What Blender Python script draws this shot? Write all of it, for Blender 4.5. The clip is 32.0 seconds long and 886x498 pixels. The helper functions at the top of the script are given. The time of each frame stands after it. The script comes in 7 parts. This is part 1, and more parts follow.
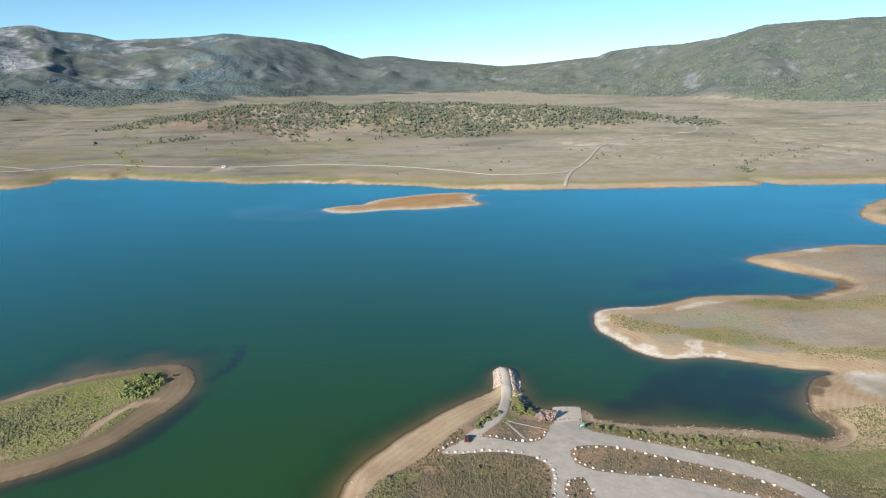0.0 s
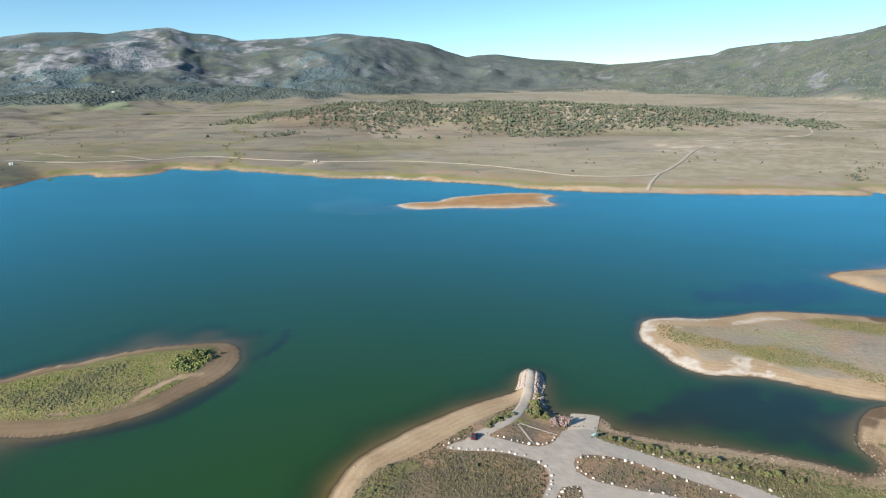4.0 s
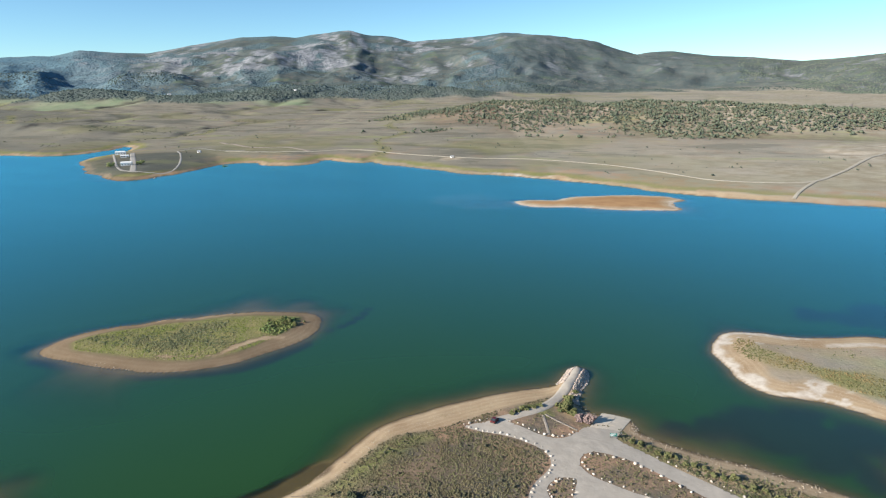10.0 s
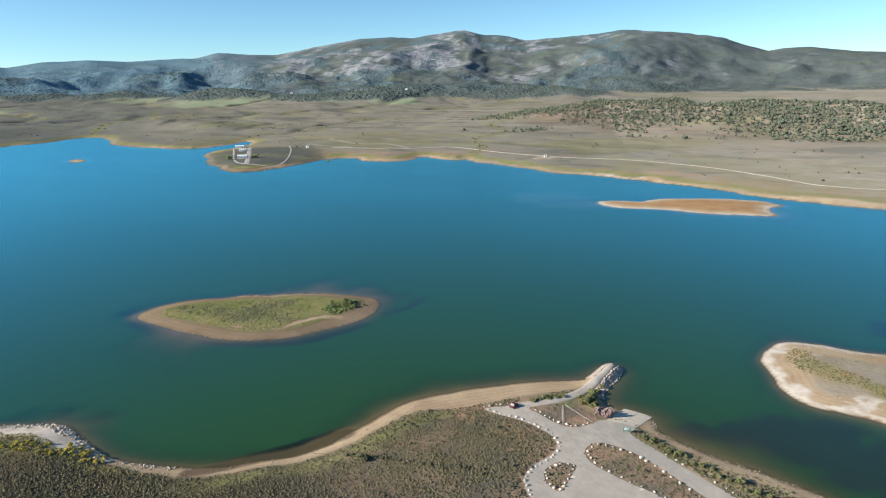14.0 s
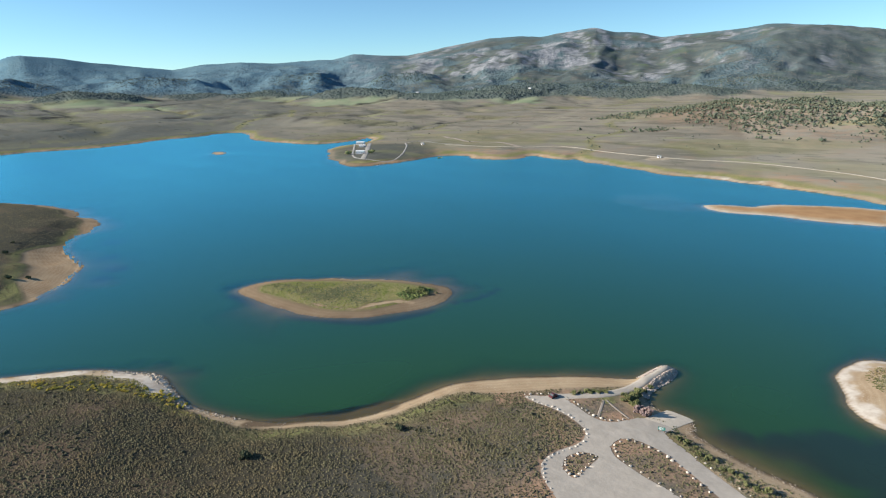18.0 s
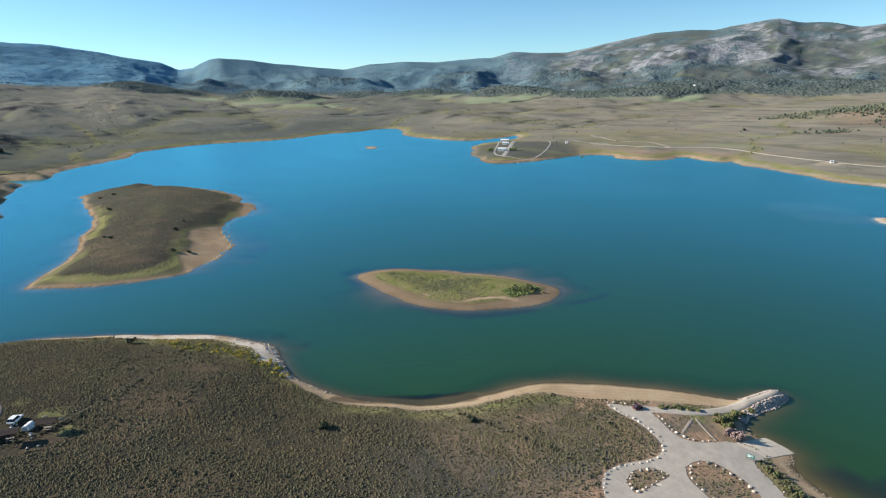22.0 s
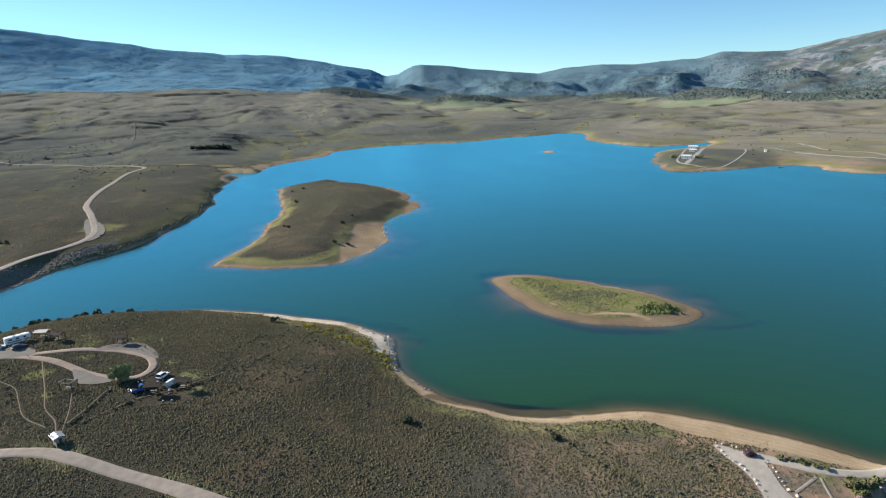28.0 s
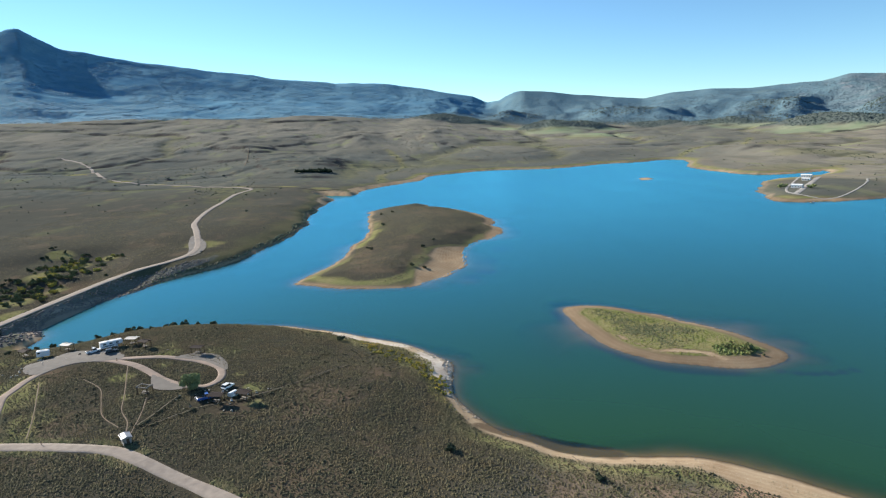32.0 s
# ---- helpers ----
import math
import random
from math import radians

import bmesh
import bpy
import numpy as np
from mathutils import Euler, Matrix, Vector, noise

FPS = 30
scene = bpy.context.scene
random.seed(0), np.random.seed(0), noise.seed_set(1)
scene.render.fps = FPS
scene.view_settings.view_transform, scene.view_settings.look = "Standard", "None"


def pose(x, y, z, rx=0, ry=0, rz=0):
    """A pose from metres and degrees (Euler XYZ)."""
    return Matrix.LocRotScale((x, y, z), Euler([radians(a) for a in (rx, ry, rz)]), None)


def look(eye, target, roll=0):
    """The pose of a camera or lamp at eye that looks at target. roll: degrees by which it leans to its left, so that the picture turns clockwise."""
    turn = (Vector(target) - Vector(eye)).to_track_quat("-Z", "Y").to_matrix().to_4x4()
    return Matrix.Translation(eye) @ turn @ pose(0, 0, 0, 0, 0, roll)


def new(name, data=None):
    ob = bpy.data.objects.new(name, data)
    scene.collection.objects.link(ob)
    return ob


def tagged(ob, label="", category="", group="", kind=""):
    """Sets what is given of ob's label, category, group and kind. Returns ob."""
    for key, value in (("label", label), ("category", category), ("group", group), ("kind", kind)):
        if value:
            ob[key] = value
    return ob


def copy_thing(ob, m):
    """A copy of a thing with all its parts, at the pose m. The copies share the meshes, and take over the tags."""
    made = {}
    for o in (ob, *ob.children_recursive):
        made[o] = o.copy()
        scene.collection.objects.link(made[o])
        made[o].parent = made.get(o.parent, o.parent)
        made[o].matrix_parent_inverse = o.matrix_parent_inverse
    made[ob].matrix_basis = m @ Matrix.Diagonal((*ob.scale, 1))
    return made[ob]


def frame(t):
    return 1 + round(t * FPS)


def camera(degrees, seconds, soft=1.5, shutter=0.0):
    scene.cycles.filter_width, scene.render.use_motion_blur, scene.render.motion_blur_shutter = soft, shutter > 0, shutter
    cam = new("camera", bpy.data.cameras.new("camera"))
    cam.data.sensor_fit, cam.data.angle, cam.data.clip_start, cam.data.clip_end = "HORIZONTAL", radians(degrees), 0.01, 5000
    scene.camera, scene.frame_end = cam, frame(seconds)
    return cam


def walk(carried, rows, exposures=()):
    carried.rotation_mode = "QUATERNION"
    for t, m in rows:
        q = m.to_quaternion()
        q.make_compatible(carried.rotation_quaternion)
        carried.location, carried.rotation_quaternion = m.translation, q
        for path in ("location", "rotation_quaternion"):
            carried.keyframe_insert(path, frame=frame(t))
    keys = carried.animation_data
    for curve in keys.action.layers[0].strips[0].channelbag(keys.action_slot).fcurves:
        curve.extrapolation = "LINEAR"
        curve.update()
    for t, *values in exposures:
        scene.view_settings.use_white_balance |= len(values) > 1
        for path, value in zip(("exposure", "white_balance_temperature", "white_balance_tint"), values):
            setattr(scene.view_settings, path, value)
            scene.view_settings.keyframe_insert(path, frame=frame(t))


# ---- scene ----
cam = camera(71.7, 32.0, soft=1.2)
ROWS = [
    (0.0, 4.57, 0.70, 91.46, -2.10, -15.42, 1.00),
    (0.5, 7.23, 0.50, 91.49, -1.30, -15.43, 0.96),
    (1.0, 9.84, 0.31, 91.52, -0.31, -15.44, 0.92),
    (1.5, 12.55, 0.19, 91.40, 0.93, -15.41, 0.89),
    (2.0, 15.22, 0.05, 91.47, 2.21, -15.41, 0.88),
    (2.5, 17.91, -0.08, 91.49, 3.53, -15.41, 0.87),
    (3.0, 20.57, -0.24, 91.42, 4.86, -15.39, 0.85),
    (3.5, 23.30, -0.30, 91.47, 6.19, -15.40, 0.84),
    (5.5, 34.15, -0.19, 91.07, 11.37, -15.36, 0.81),
    (6.0, 36.93, -0.36, 91.05, 12.61, -15.36, 0.81),
    (6.5, 39.84, -0.58, 91.08, 13.87, -15.35, 0.87),
    (7.0, 42.63, -0.64, 91.00, 15.11, -15.34, 0.87),
    (7.5, 45.38, -0.83, 91.02, 16.37, -15.35, 0.85),
    (8.0, 48.30, -0.94, 90.99, 17.63, -15.33, 0.87),
    (8.5, 51.22, -1.06, 90.90, 18.89, -15.31, 0.90),
    (9.0, 53.91, -1.21, 90.88, 20.06, -15.30, 0.91),
    (9.5, 56.84, -1.32, 90.82, 21.33, -15.28, 0.95),
    (10.0, 59.76, -1.38, 90.78, 22.62, -15.28, 0.95),
    (10.5, 62.75, -1.40, 90.75, 23.91, -15.26, 0.99),
    (11.0, 65.72, -1.38, 90.69, 25.19, -15.26, 1.00),
    (11.5, 68.70, -1.32, 90.64, 26.47, -15.26, 1.02),
    (12.0, 71.73, -1.23, 90.58, 27.74, -15.24, 1.04),
    (12.5, 74.71, -1.10, 90.58, 29.01, -15.22, 1.06),
    (13.0, 77.72, -0.94, 90.51, 30.29, -15.20, 1.07),
    (13.5, 80.72, -0.64, 90.35, 31.64, -15.19, 1.08),
    (14.0, 83.70, -0.26, 90.28, 33.01, -15.17, 1.11),
    (14.5, 86.71, 0.12, 90.22, 34.42, -15.14, 1.11),
    (16.5, 98.03, 2.21, 89.85, 40.05, -15.10, 1.15),
    (17.0, 100.69, 3.04, 89.75, 41.54, -15.07, 1.20),
    (17.5, 103.24, 3.89, 89.72, 43.07, -15.06, 1.20),
    (18.0, 105.55, 5.11, 89.50, 44.65, -14.99, 1.30),
    (18.5, 107.63, 6.22, 89.52, 46.36, -14.99, 1.30),
    (19.0, 109.63, 7.57, 89.38, 48.14, -14.96, 1.34),
    (19.5, 111.38, 9.03, 89.30, 49.92, -14.94, 1.37),
    (20.0, 113.08, 10.59, 89.23, 51.73, -14.90, 1.42),
    (20.5, 114.52, 12.24, 89.11, 53.53, -14.88, 1.44),
    (21.0, 115.90, 13.98, 89.01, 55.35, -14.86, 1.49),
    (21.5, 117.20, 15.76, 88.93, 57.16, -14.85, 1.52),
    (22.0, 118.28, 17.59, 88.83, 58.97, -14.83, 1.53),
    (22.5, 119.37, 19.43, 88.76, 60.74, -14.81, 1.57),
    (23.0, 120.36, 21.29, 88.68, 62.50, -14.79, 1.59),
    (23.5, 121.22, 23.27, 88.65, 64.21, -14.76, 1.65),
    (24.0, 122.04, 25.18, 88.54, 65.83, -14.72, 1.68),
    (24.5, 122.80, 27.11, 88.49, 67.42, -14.69, 1.70),
    (25.0, 123.47, 29.00, 88.48, 68.97, -14.68, 1.71),
    (25.5, 124.14, 30.95, 88.46, 70.41, -14.63, 1.75),
    (27.5, 125.89, 38.32, 88.30, 75.41, -14.23, 1.85),
    (28.0, 126.23, 40.04, 88.26, 76.64, -13.97, 1.89),
    (28.5, 126.58, 41.75, 88.24, 77.87, -13.72, 1.92),
    (29.0, 126.87, 43.42, 88.27, 79.07, -13.46, 1.95),
    (29.5, 127.16, 45.10, 88.29, 80.23, -13.18, 1.97),
    (30.0, 127.42, 46.75, 88.33, 81.37, -12.83, 1.99),
    (30.5, 127.64, 48.32, 88.33, 82.50, -12.46, 1.99),
    (31.0, 127.86, 49.89, 88.39, 83.64, -12.10, 2.00),
    (31.5, 128.03, 51.43, 88.41, 84.79, -11.74, 2.01),
    (32.0, 128.13, 52.95, 88.40, 85.93, -11.37, 2.02),
]
walk(cam, [(t, pose(x, y, z, 90 + pitch, roll, yaw)) for t, x, y, z, yaw, pitch, roll in ROWS],
     exposures=[(0, 0.85), (10, 0.87), (17, 0.80), (26, 0.81), (30, 0.91), (32, 0.95)])

# ---- light ----
SUN_EL, SUN_AZ = 23.5, 222.0          # degrees up; degrees clockwise from +y
world = bpy.data.worlds.new("sky")
scene.world = world
world.use_nodes = True
wn = world.node_tree
sky = wn.nodes.new("ShaderNodeTexSky")
sky.sky_type, sky.sun_disc = "NISHITA", False
sky.sun_elevation, sky.sun_rotation = radians(SUN_EL), radians(SUN_AZ)
sky.altitude, sky.air_density, sky.dust_density, sky.ozone_density = 2300, 1.0, 0.0, 2.5
tint = wn.nodes.new("ShaderNodeMix")
tint.data_type, tint.blend_type = "RGBA", "MULTIPLY"
tint.inputs[0].default_value, tint.inputs[7].default_value = 1.0, (0.72, 0.94, 0.99, 1.0)
wn.links.new(sky.outputs[0], tint.inputs[6])
wn.links.new(tint.outputs[2], wn.nodes["Background"].inputs[0])
wn.nodes["Background"].inputs[1].default_value = 0.09
sun_lamp = bpy.data.lights.new("sun", "SUN")
sun_lamp.energy, sun_lamp.angle, sun_lamp.color = 4.9, radians(0.53), (1.0, 0.94, 0.84)
sun = new("sun", sun_lamp)
s_dir = Vector((math.sin(radians(SUN_AZ)) * math.cos(radians(SUN_EL)), math.cos(radians(SUN_AZ)) * math.cos(radians(SUN_EL)), math.sin(radians(SUN_EL))))
sun.matrix_world = look(s_dir * 400, (0, 0, 0))

# ---- material tools ----


def matter(name, rough=0.9, spec=0.2):
    m = bpy.data.materials.new(name)
    m.use_nodes = True
    b = m.node_tree.nodes["Principled BSDF"]
    b.inputs["Roughness"].default_value = rough
    b.inputs["Specular IOR Level"].default_value = spec
    return m, m.node_tree, b


def put(nt, sock, v):
    if isinstance(v, bpy.types.NodeSocket):
        nt.links.new(v, sock)
    elif isinstance(v, (tuple, list)):
        sock.default_value = (*v, 1.0) if len(v) == 3 and len(sock.default_value) == 4 else v
    else:
        sock.default_value = v


def blend(nt, fac, a, b):
    n = nt.nodes.new("ShaderNodeMix")
    n.data_type = "RGBA"
    put(nt, n.inputs[0], fac), put(nt, n.inputs[6], a), put(nt, n.inputs[7], b)
    return n.outputs[2]


def calc(nt, op, a, b=0.0, clamp=False):
    n = nt.nodes.new("ShaderNodeMath")
    n.operation, n.use_clamp = op, clamp
    put(nt, n.inputs[0], a), put(nt, n.inputs[1], b)
    return n.outputs[0]


def where(nt):
    return nt.nodes.new("ShaderNodeTexCoord").outputs["Object"]


def grain(nt, size, detail=3.0, rough=0.6, at=None, stretch=None):
    """Noise whose features are about size metres across."""
    n = nt.nodes.new("ShaderNodeTexNoise")
    n.inputs["Scale"].default_value, n.inputs["Detail"].default_value, n.inputs["Roughness"].default_value = 1.0 / size, detail, rough
    at = at or where(nt)
    if stretch:
        mp = nt.nodes.new("ShaderNodeMapping")
        mp.inputs["Scale"].default_value = stretch
        nt.links.new(at, mp.inputs[0])
        at = mp.outputs[0]
    nt.links.new(at, n.inputs["Vector"])
    return n.outputs["Fac"]


def step(nt, v, lo, hi, a=0.0, b=1.0):
    n = nt.nodes.new("ShaderNodeMapRange")
    n.inputs[1].default_value, n.inputs[2].default_value, n.inputs[3].default_value, n.inputs[4].default_value = lo, hi, a, b
    nt.links.new(v, n.inputs[0])
    return n.outputs[0]


def relief(nt, b, h, strength=0.5, dist=0.1):
    n = nt.nodes.new("ShaderNodeBump")
    n.inputs["Strength"].default_value, n.inputs["Distance"].default_value = strength, dist
    nt.links.new(h, n.inputs["Height"])
    nt.links.new(n.outputs[0], b.inputs["Normal"])


def zone(nt, name):
    a = nt.nodes.new("ShaderNodeAttribute")
    a.attribute_name = name
    return a


def simple(name, col, col2=None, size=0.5, rough=0.8, spec=0.3, metal=0.0, bump=0.0, vary=0.0):
    """A two-tone material with grain, and a small change from object to object."""
    m, nt, b = matter(name, rough, spec)
    g = step(nt, grain(nt, size, 5.0), 0.3, 0.7)
    c = blend(nt, g, col, col2 or tuple(v * 0.8 for v in col))
    if vary:
        r = nt.nodes.new("ShaderNodeObjectInfo").outputs["Random"]
        hs = nt.nodes.new("ShaderNodeHueSaturation")
        put(nt, hs.inputs["Value"], step(nt, r, 0, 1, 1 - vary, 1 + vary))
        put(nt, hs.inputs["Color"], c)
        c = hs.outputs[0]
    put(nt, b.inputs["Base Color"], c)
    b.inputs["Metallic"].default_value = metal
    if bump:
        relief(nt, b, g, bump, size * 0.3)
    return m


def leafy(name, col, col2, col3, size=2.0):
    """Foliage: three tones that change from clump to clump and over the ground."""
    m, nt, b = matter(name, 0.9, 0.04)
    isl = nt.nodes.new("ShaderNodeNewGeometry").outputs["Random Per Island"]
    c = blend(nt, isl, col, col2)
    c = blend(nt, step(nt, grain(nt, size, 3.0), 0.45, 0.7), c, col3)
    put(nt, b.inputs["Base Color"], c)
    return m


# ---- the plan: shores, in metres ----


def spline(pts, n=4, closed=True):
    p = np.array(pts, float)
    k = len(p)
    out = []
    for i in range(k if closed else k - 1):
        a, b, c, d = (p[(i + j) % k] if closed else p[min(max(i + j, 0), k - 1)] for j in (-1, 0, 1, 2))
        for s in range(n):
            t = s / n
            out.append(0.5 * (2 * b + (c - a) * t + (2 * a - 5 * b + 4 * c - d) * t * t + (3 * b - a - 3 * c + d) * t ** 3))
    if not closed:
        out.append(p[-1])
    return np.array(out)


SHORE_HEADLAND = [(-150, -114), (-133, -112), (-134, -92), (-147, -72), (-153, -50), (-153, -25), (-146, 0), (-139, 13), (-131, 29),
                  (-118, 47), (-110, 55), (-98, 64), (-90, 68), (-80, 67.5), (-64, 66), (-56, 68), (-46, 72), (-36, 78), (-29, 85), (-23, 91), (-19, 100), (-17, 114),
                  (-15, 126), (-8, 138), (3, 151.5), (14, 161), (22, 166.5), (25.6, 170.5), (26.7, 180.5), (28.9, 183), (31.8, 181), (32.6, 175), (32, 169),
                  (32, 162), (35, 157.5), (39, 156), (42, 157), (48, 156), (51, 151), (58, 148), (66, 146), (78, 144.5), (90, 142.5), (100, 140), (104, 138)]
SHORE_EAST = [(109, 136.5), (113, 141), (112, 149), (114, 155), (119, 163), (126, 169), (132, 173), (128, 175), (119, 178), (107, 184),
              (98, 187), (87, 187), (79, 191), (74, 200), (69, 212), (70, 223), (75, 232), (85, 235), (97, 235), (111, 240), (126, 246),
              (138, 246), (152, 244), (165, 241), (173, 242), (186, 250), (191, 258), (186, 266), (180, 274), (172, 285), (168, 295), (178, 302),
              (200, 309), (223, 315), (238, 319), (262, 318), (300, 322), (330, 335), (315, 350), (292, 361), (291, 374), (295, 391),
              (317, 411), (351, 440), (410, 460), (440, 475), (430, 495), (398, 504)]
SHORE_NORTH = [(340, 504), (310, 508), (303, 522), (295, 510), (279, 507), (221, 509), (173, 510), (126, 513), (78, 517), (30, 527),
               (1, 545), (-25, 555), (-52, 564), (-85, 573), (-120, 580), (-165, 582), (-190, 595), (-222, 605), (-260, 617), (-299, 640),
               (-305, 628), (-339, 630), (-365, 640), (-363, 602), (-386, 583), (-412, 580), (-437, 594), (-461, 574), (-462, 535), (-457, 505),
               (-458, 470), (-466, 443), (-500, 444), (-548, 463), (-577, 476), (-642, 522), (-685, 570), (-698, 612), (-730, 674), (-778, 704),
               (-757, 670), (-750, 615), (-780, 576), (-886, 563)]
SHORE_WEST = [(-948, 572), (-1041, 610), (-1130, 648), (-1172, 628), (-1160, 600), (-1131, 552), (-1120, 495), (-1105, 452), (-1060, 385), (-1050, 329), (-1055, 280), (-1062, 224),
              (-1032, 165), (-1005, 130), (-965, 97), (-903, 87), (-860, 55), (-818, 24), (-768, -5), (-733, -11), (-712, -15), (-716, -36), (-722, -58), (-706, -58), (-690, -45),
              (-663, -33), (-621, -40), (-560, -44), (-520, -48), (-478, -42), (-448, -41), (-394, -44), (-345, -54), (-305, -66), (-285, -72), (-270, -84), (-250, -97), (-228, -105), (-200, -117), (-170, -125)]
ISLE_GREEN = [(-151, 127), (-155, 140), (-150, 151), (-139, 161), (-124, 174), (-105, 187), (-84, 195), (-74, 190), (-70, 181), (-70, 170),
              (-74, 158), (-83, 142), (-97, 133), (-114, 129), (-133, 127)]
ISLE_SAGE = [(-229, -12), (-254, -4), (-292, 10), (-318, 11), (-388, 21), (-433, 24), (-505, 20), (-535, 18), (-552, 32), (-570, 57), (-582, 68), (-570, 80), (-545, 83), (-535, 100), (-494, 126),
             (-455, 136), (-422, 138), (-407, 132), (-385, 135), (-372, 135), (-342, 124), (-334, 112), (-314, 101), (-293, 96), (-273, 93), (-258, 92), (-243, 85), (-228, 76), (-215, 65), (-208, 55),
             (-207, 44), (-209, 29), (-213, 14), (-220, 1), (-225, -8)]
ISLE_SAND = [(-73, 451), (-62, 437), (-46, 434), (-29, 441), (-10, 443), (9, 444), (26, 448), (43, 453), (49, 460), (44, 473), (45, 488), (49, 497), (37, 508), (21, 508), (2, 505), (-24, 491),
             (-37, 478), (-42, 467), (-54, 464), (-66, 459)]
ISLE_FAR = [(-776, 408), (-745, 402), (-752, 420), (-791, 432)]
LAKE = spline(SHORE_HEADLAND + SHORE_EAST + SHORE_NORTH + SHORE_WEST, 3)
ISLES = [spline(p, 3) for p in (ISLE_GREEN, ISLE_SAGE, ISLE_SAND, ISLE_FAR)]


def edge_distance(x, y, poly):
    """Signed distance to a closed outline: negative inside."""
    x, y = np.asarray(x, np.float32), np.asarray(y, np.float32)
    best = np.full(x.shape, 1e12, np.float32)
    inside = np.zeros(x.shape, bool)
    for (ax, ay), (bx, by) in zip(poly.astype(np.float32), np.roll(poly, -1, 0).astype(np.float32)):
        ex, ey = bx - ax, by - ay
        px, py = x - ax, y - ay
        t = np.clip((px * ex + py * ey) / (ex * ex + ey * ey + 1e-9), 0, 1)
        np.minimum(best, (px - t * ex) ** 2 + (py - t * ey) ** 2, out=best)
        if ay != by:
            inside ^= ((ay > y) != (by > y)) & (px < ex * py / ey)
    d = np.sqrt(best)
    return np.where(inside, -d, d)


def path_distance(x, y, line):
    best = np.full(np.shape(x), 1e12)
    for (ax, ay), (bx, by) in zip(line[:-1], line[1:]):
        ex, ey = bx - ax, by - ay
        t = np.clip(((x - ax) * ex + (y - ay) * ey) / (ex * ex + ey * ey + 1e-9), 0, 1)
        np.minimum(best, (x - ax - t * ex) ** 2 + (y - ay - t * ey) ** 2, out=best)
    return np.sqrt(best)


def smooth(v, lo, hi):
    t = np.clip((v - lo) / (hi - lo), 0, 1)
    return t * t * (3 - 2 * t)


LATTICE = np.random.RandomState(7).rand(256, 256)


def value_noise(x, y):
    xi, yi = np.floor(x).astype(int), np.floor(y).astype(int)
    u, v = x - xi, y - yi
    u, v = u * u * (3 - 2 * u), v * v * (3 - 2 * v)
    a, b = LATTICE[xi & 255, yi & 255], LATTICE[(xi + 1) & 255, yi & 255]
    c, d = LATTICE[xi & 255, (yi + 1) & 255], LATTICE[(xi + 1) & 255, (yi + 1) & 255]
    return a + (b - a) * u + (c - a) * v + (a - b - c + d) * u * v


def fbm(x, y, size, octaves=4, gain=0.5):
    out, amp, tot = 0.0, 1.0, 0.0
    for o in range(octaves):
        k = 2.0 ** o / size
        out = out + amp * (value_noise(x * k + 17.3 * o, y * k + 5.1 * o) - 0.5)
        tot += amp
        amp *= gain
    return out / tot * 2


def ridged(x, y, size, octaves=4):
    out, amp = 0.0, 1.0
    for o in range(octaves):
        k = 2.0 ** o / size
        out = out + amp * (1 - 2 * np.abs(value_noise(x * k + 31.7 * o, y * k + 11.9 * o) - 0.5))
        amp *= 0.5
    return out / 1.9


HUB = (70.0, 20.0)
# skyline: degrees clockwise from +y, degrees above the level
SKYLINE = [(-180, 2.0), (-150, 2.5), (-130, 4.0), (-124, 6.0), (-121.5, 7.4), (-119.9, 8.1), (-119.2, 8.25), (-118.2, 7.65), (-116.8, 6.9), (-115, 6.58), (-111.5, 6.0), (-106.8, 5.45), (-102.3, 4.87), (-98.1, 4.28),
           (-95, 4.0), (-93.6, 4.1), (-90.3, 3.75), (-87, 3.3), (-84.5, 2.8), (-82.7, 2.5), (-81.4, 1.92), (-80.2, 2.1), (-78.9, 2.73), (-78.1, 2.84), (-75.3, 2.62), (-73.5, 2.3), (-70, 1.96), (-67.5, 1.76),
           (-65.2, 2.1), (-62, 2.29), (-59.5, 2.2), (-57, 2.31), (-54.3, 2.3), (-53.2, 2.55), (-52.5, 2.74), (-50, 2.62), (-47.5, 2.55)]
SKYLINE += [(-45.6, 2.86), (-43.9, 3.25), (-41.6, 3.62), (-40.3, 3.86), (-37.5, 3.95), (-35.7, 3.88), (-34, 4.1), (-32.1, 4.35), (-31, 4.42), (-29.3, 4.0), (-27.1, 3.8), (-25.5, 3.45), (-22.5, 3.62), (-19.3, 3.85),
            (-17.5, 4.1), (-15, 3.85), (-13.5, 3.75), (-10.3, 3.3), (-9.2, 3.05), (-8.1, 2.6), (-6, 1.95), (-5, 2.1), (-3.1, 2.1), (-0.2, 1.65), (3, 1.4), (6.5, 1.0), (10, 1.25), (14.8, 1.66), (15.8, 2.1)]
SKYLINE += [(18.6, 2.4), (21.3, 2.5), (24.7, 2.95), (26.3, 3.45), (27.5, 3.8), (30.3, 3.95), (33.2, 4.0), (36, 3.98), (45, 4.2), (60, 3.5), (90, 2.5), (130, 2.0), (180, 3.0)]
# the ridge's distance and where its foot begins
RANGE = [(-180, 4500, 2600), (-125, 4600, 2500), (-95, 4600, 2600), (-82, 4600, 2900), (-78, 4300, 2800), (-60, 4300, 2500), (-48, 4300, 2200), (-30, 4200, 2000), (-15, 4100, 2300),
         (-5, 4300, 2900), (6, 4400, 2800), (14, 3800, 2300), (20, 3300, 1900), (30, 3000, 1550), (45, 2900, 1500), (90, 3500, 2000), (180, 4500, 2600)]
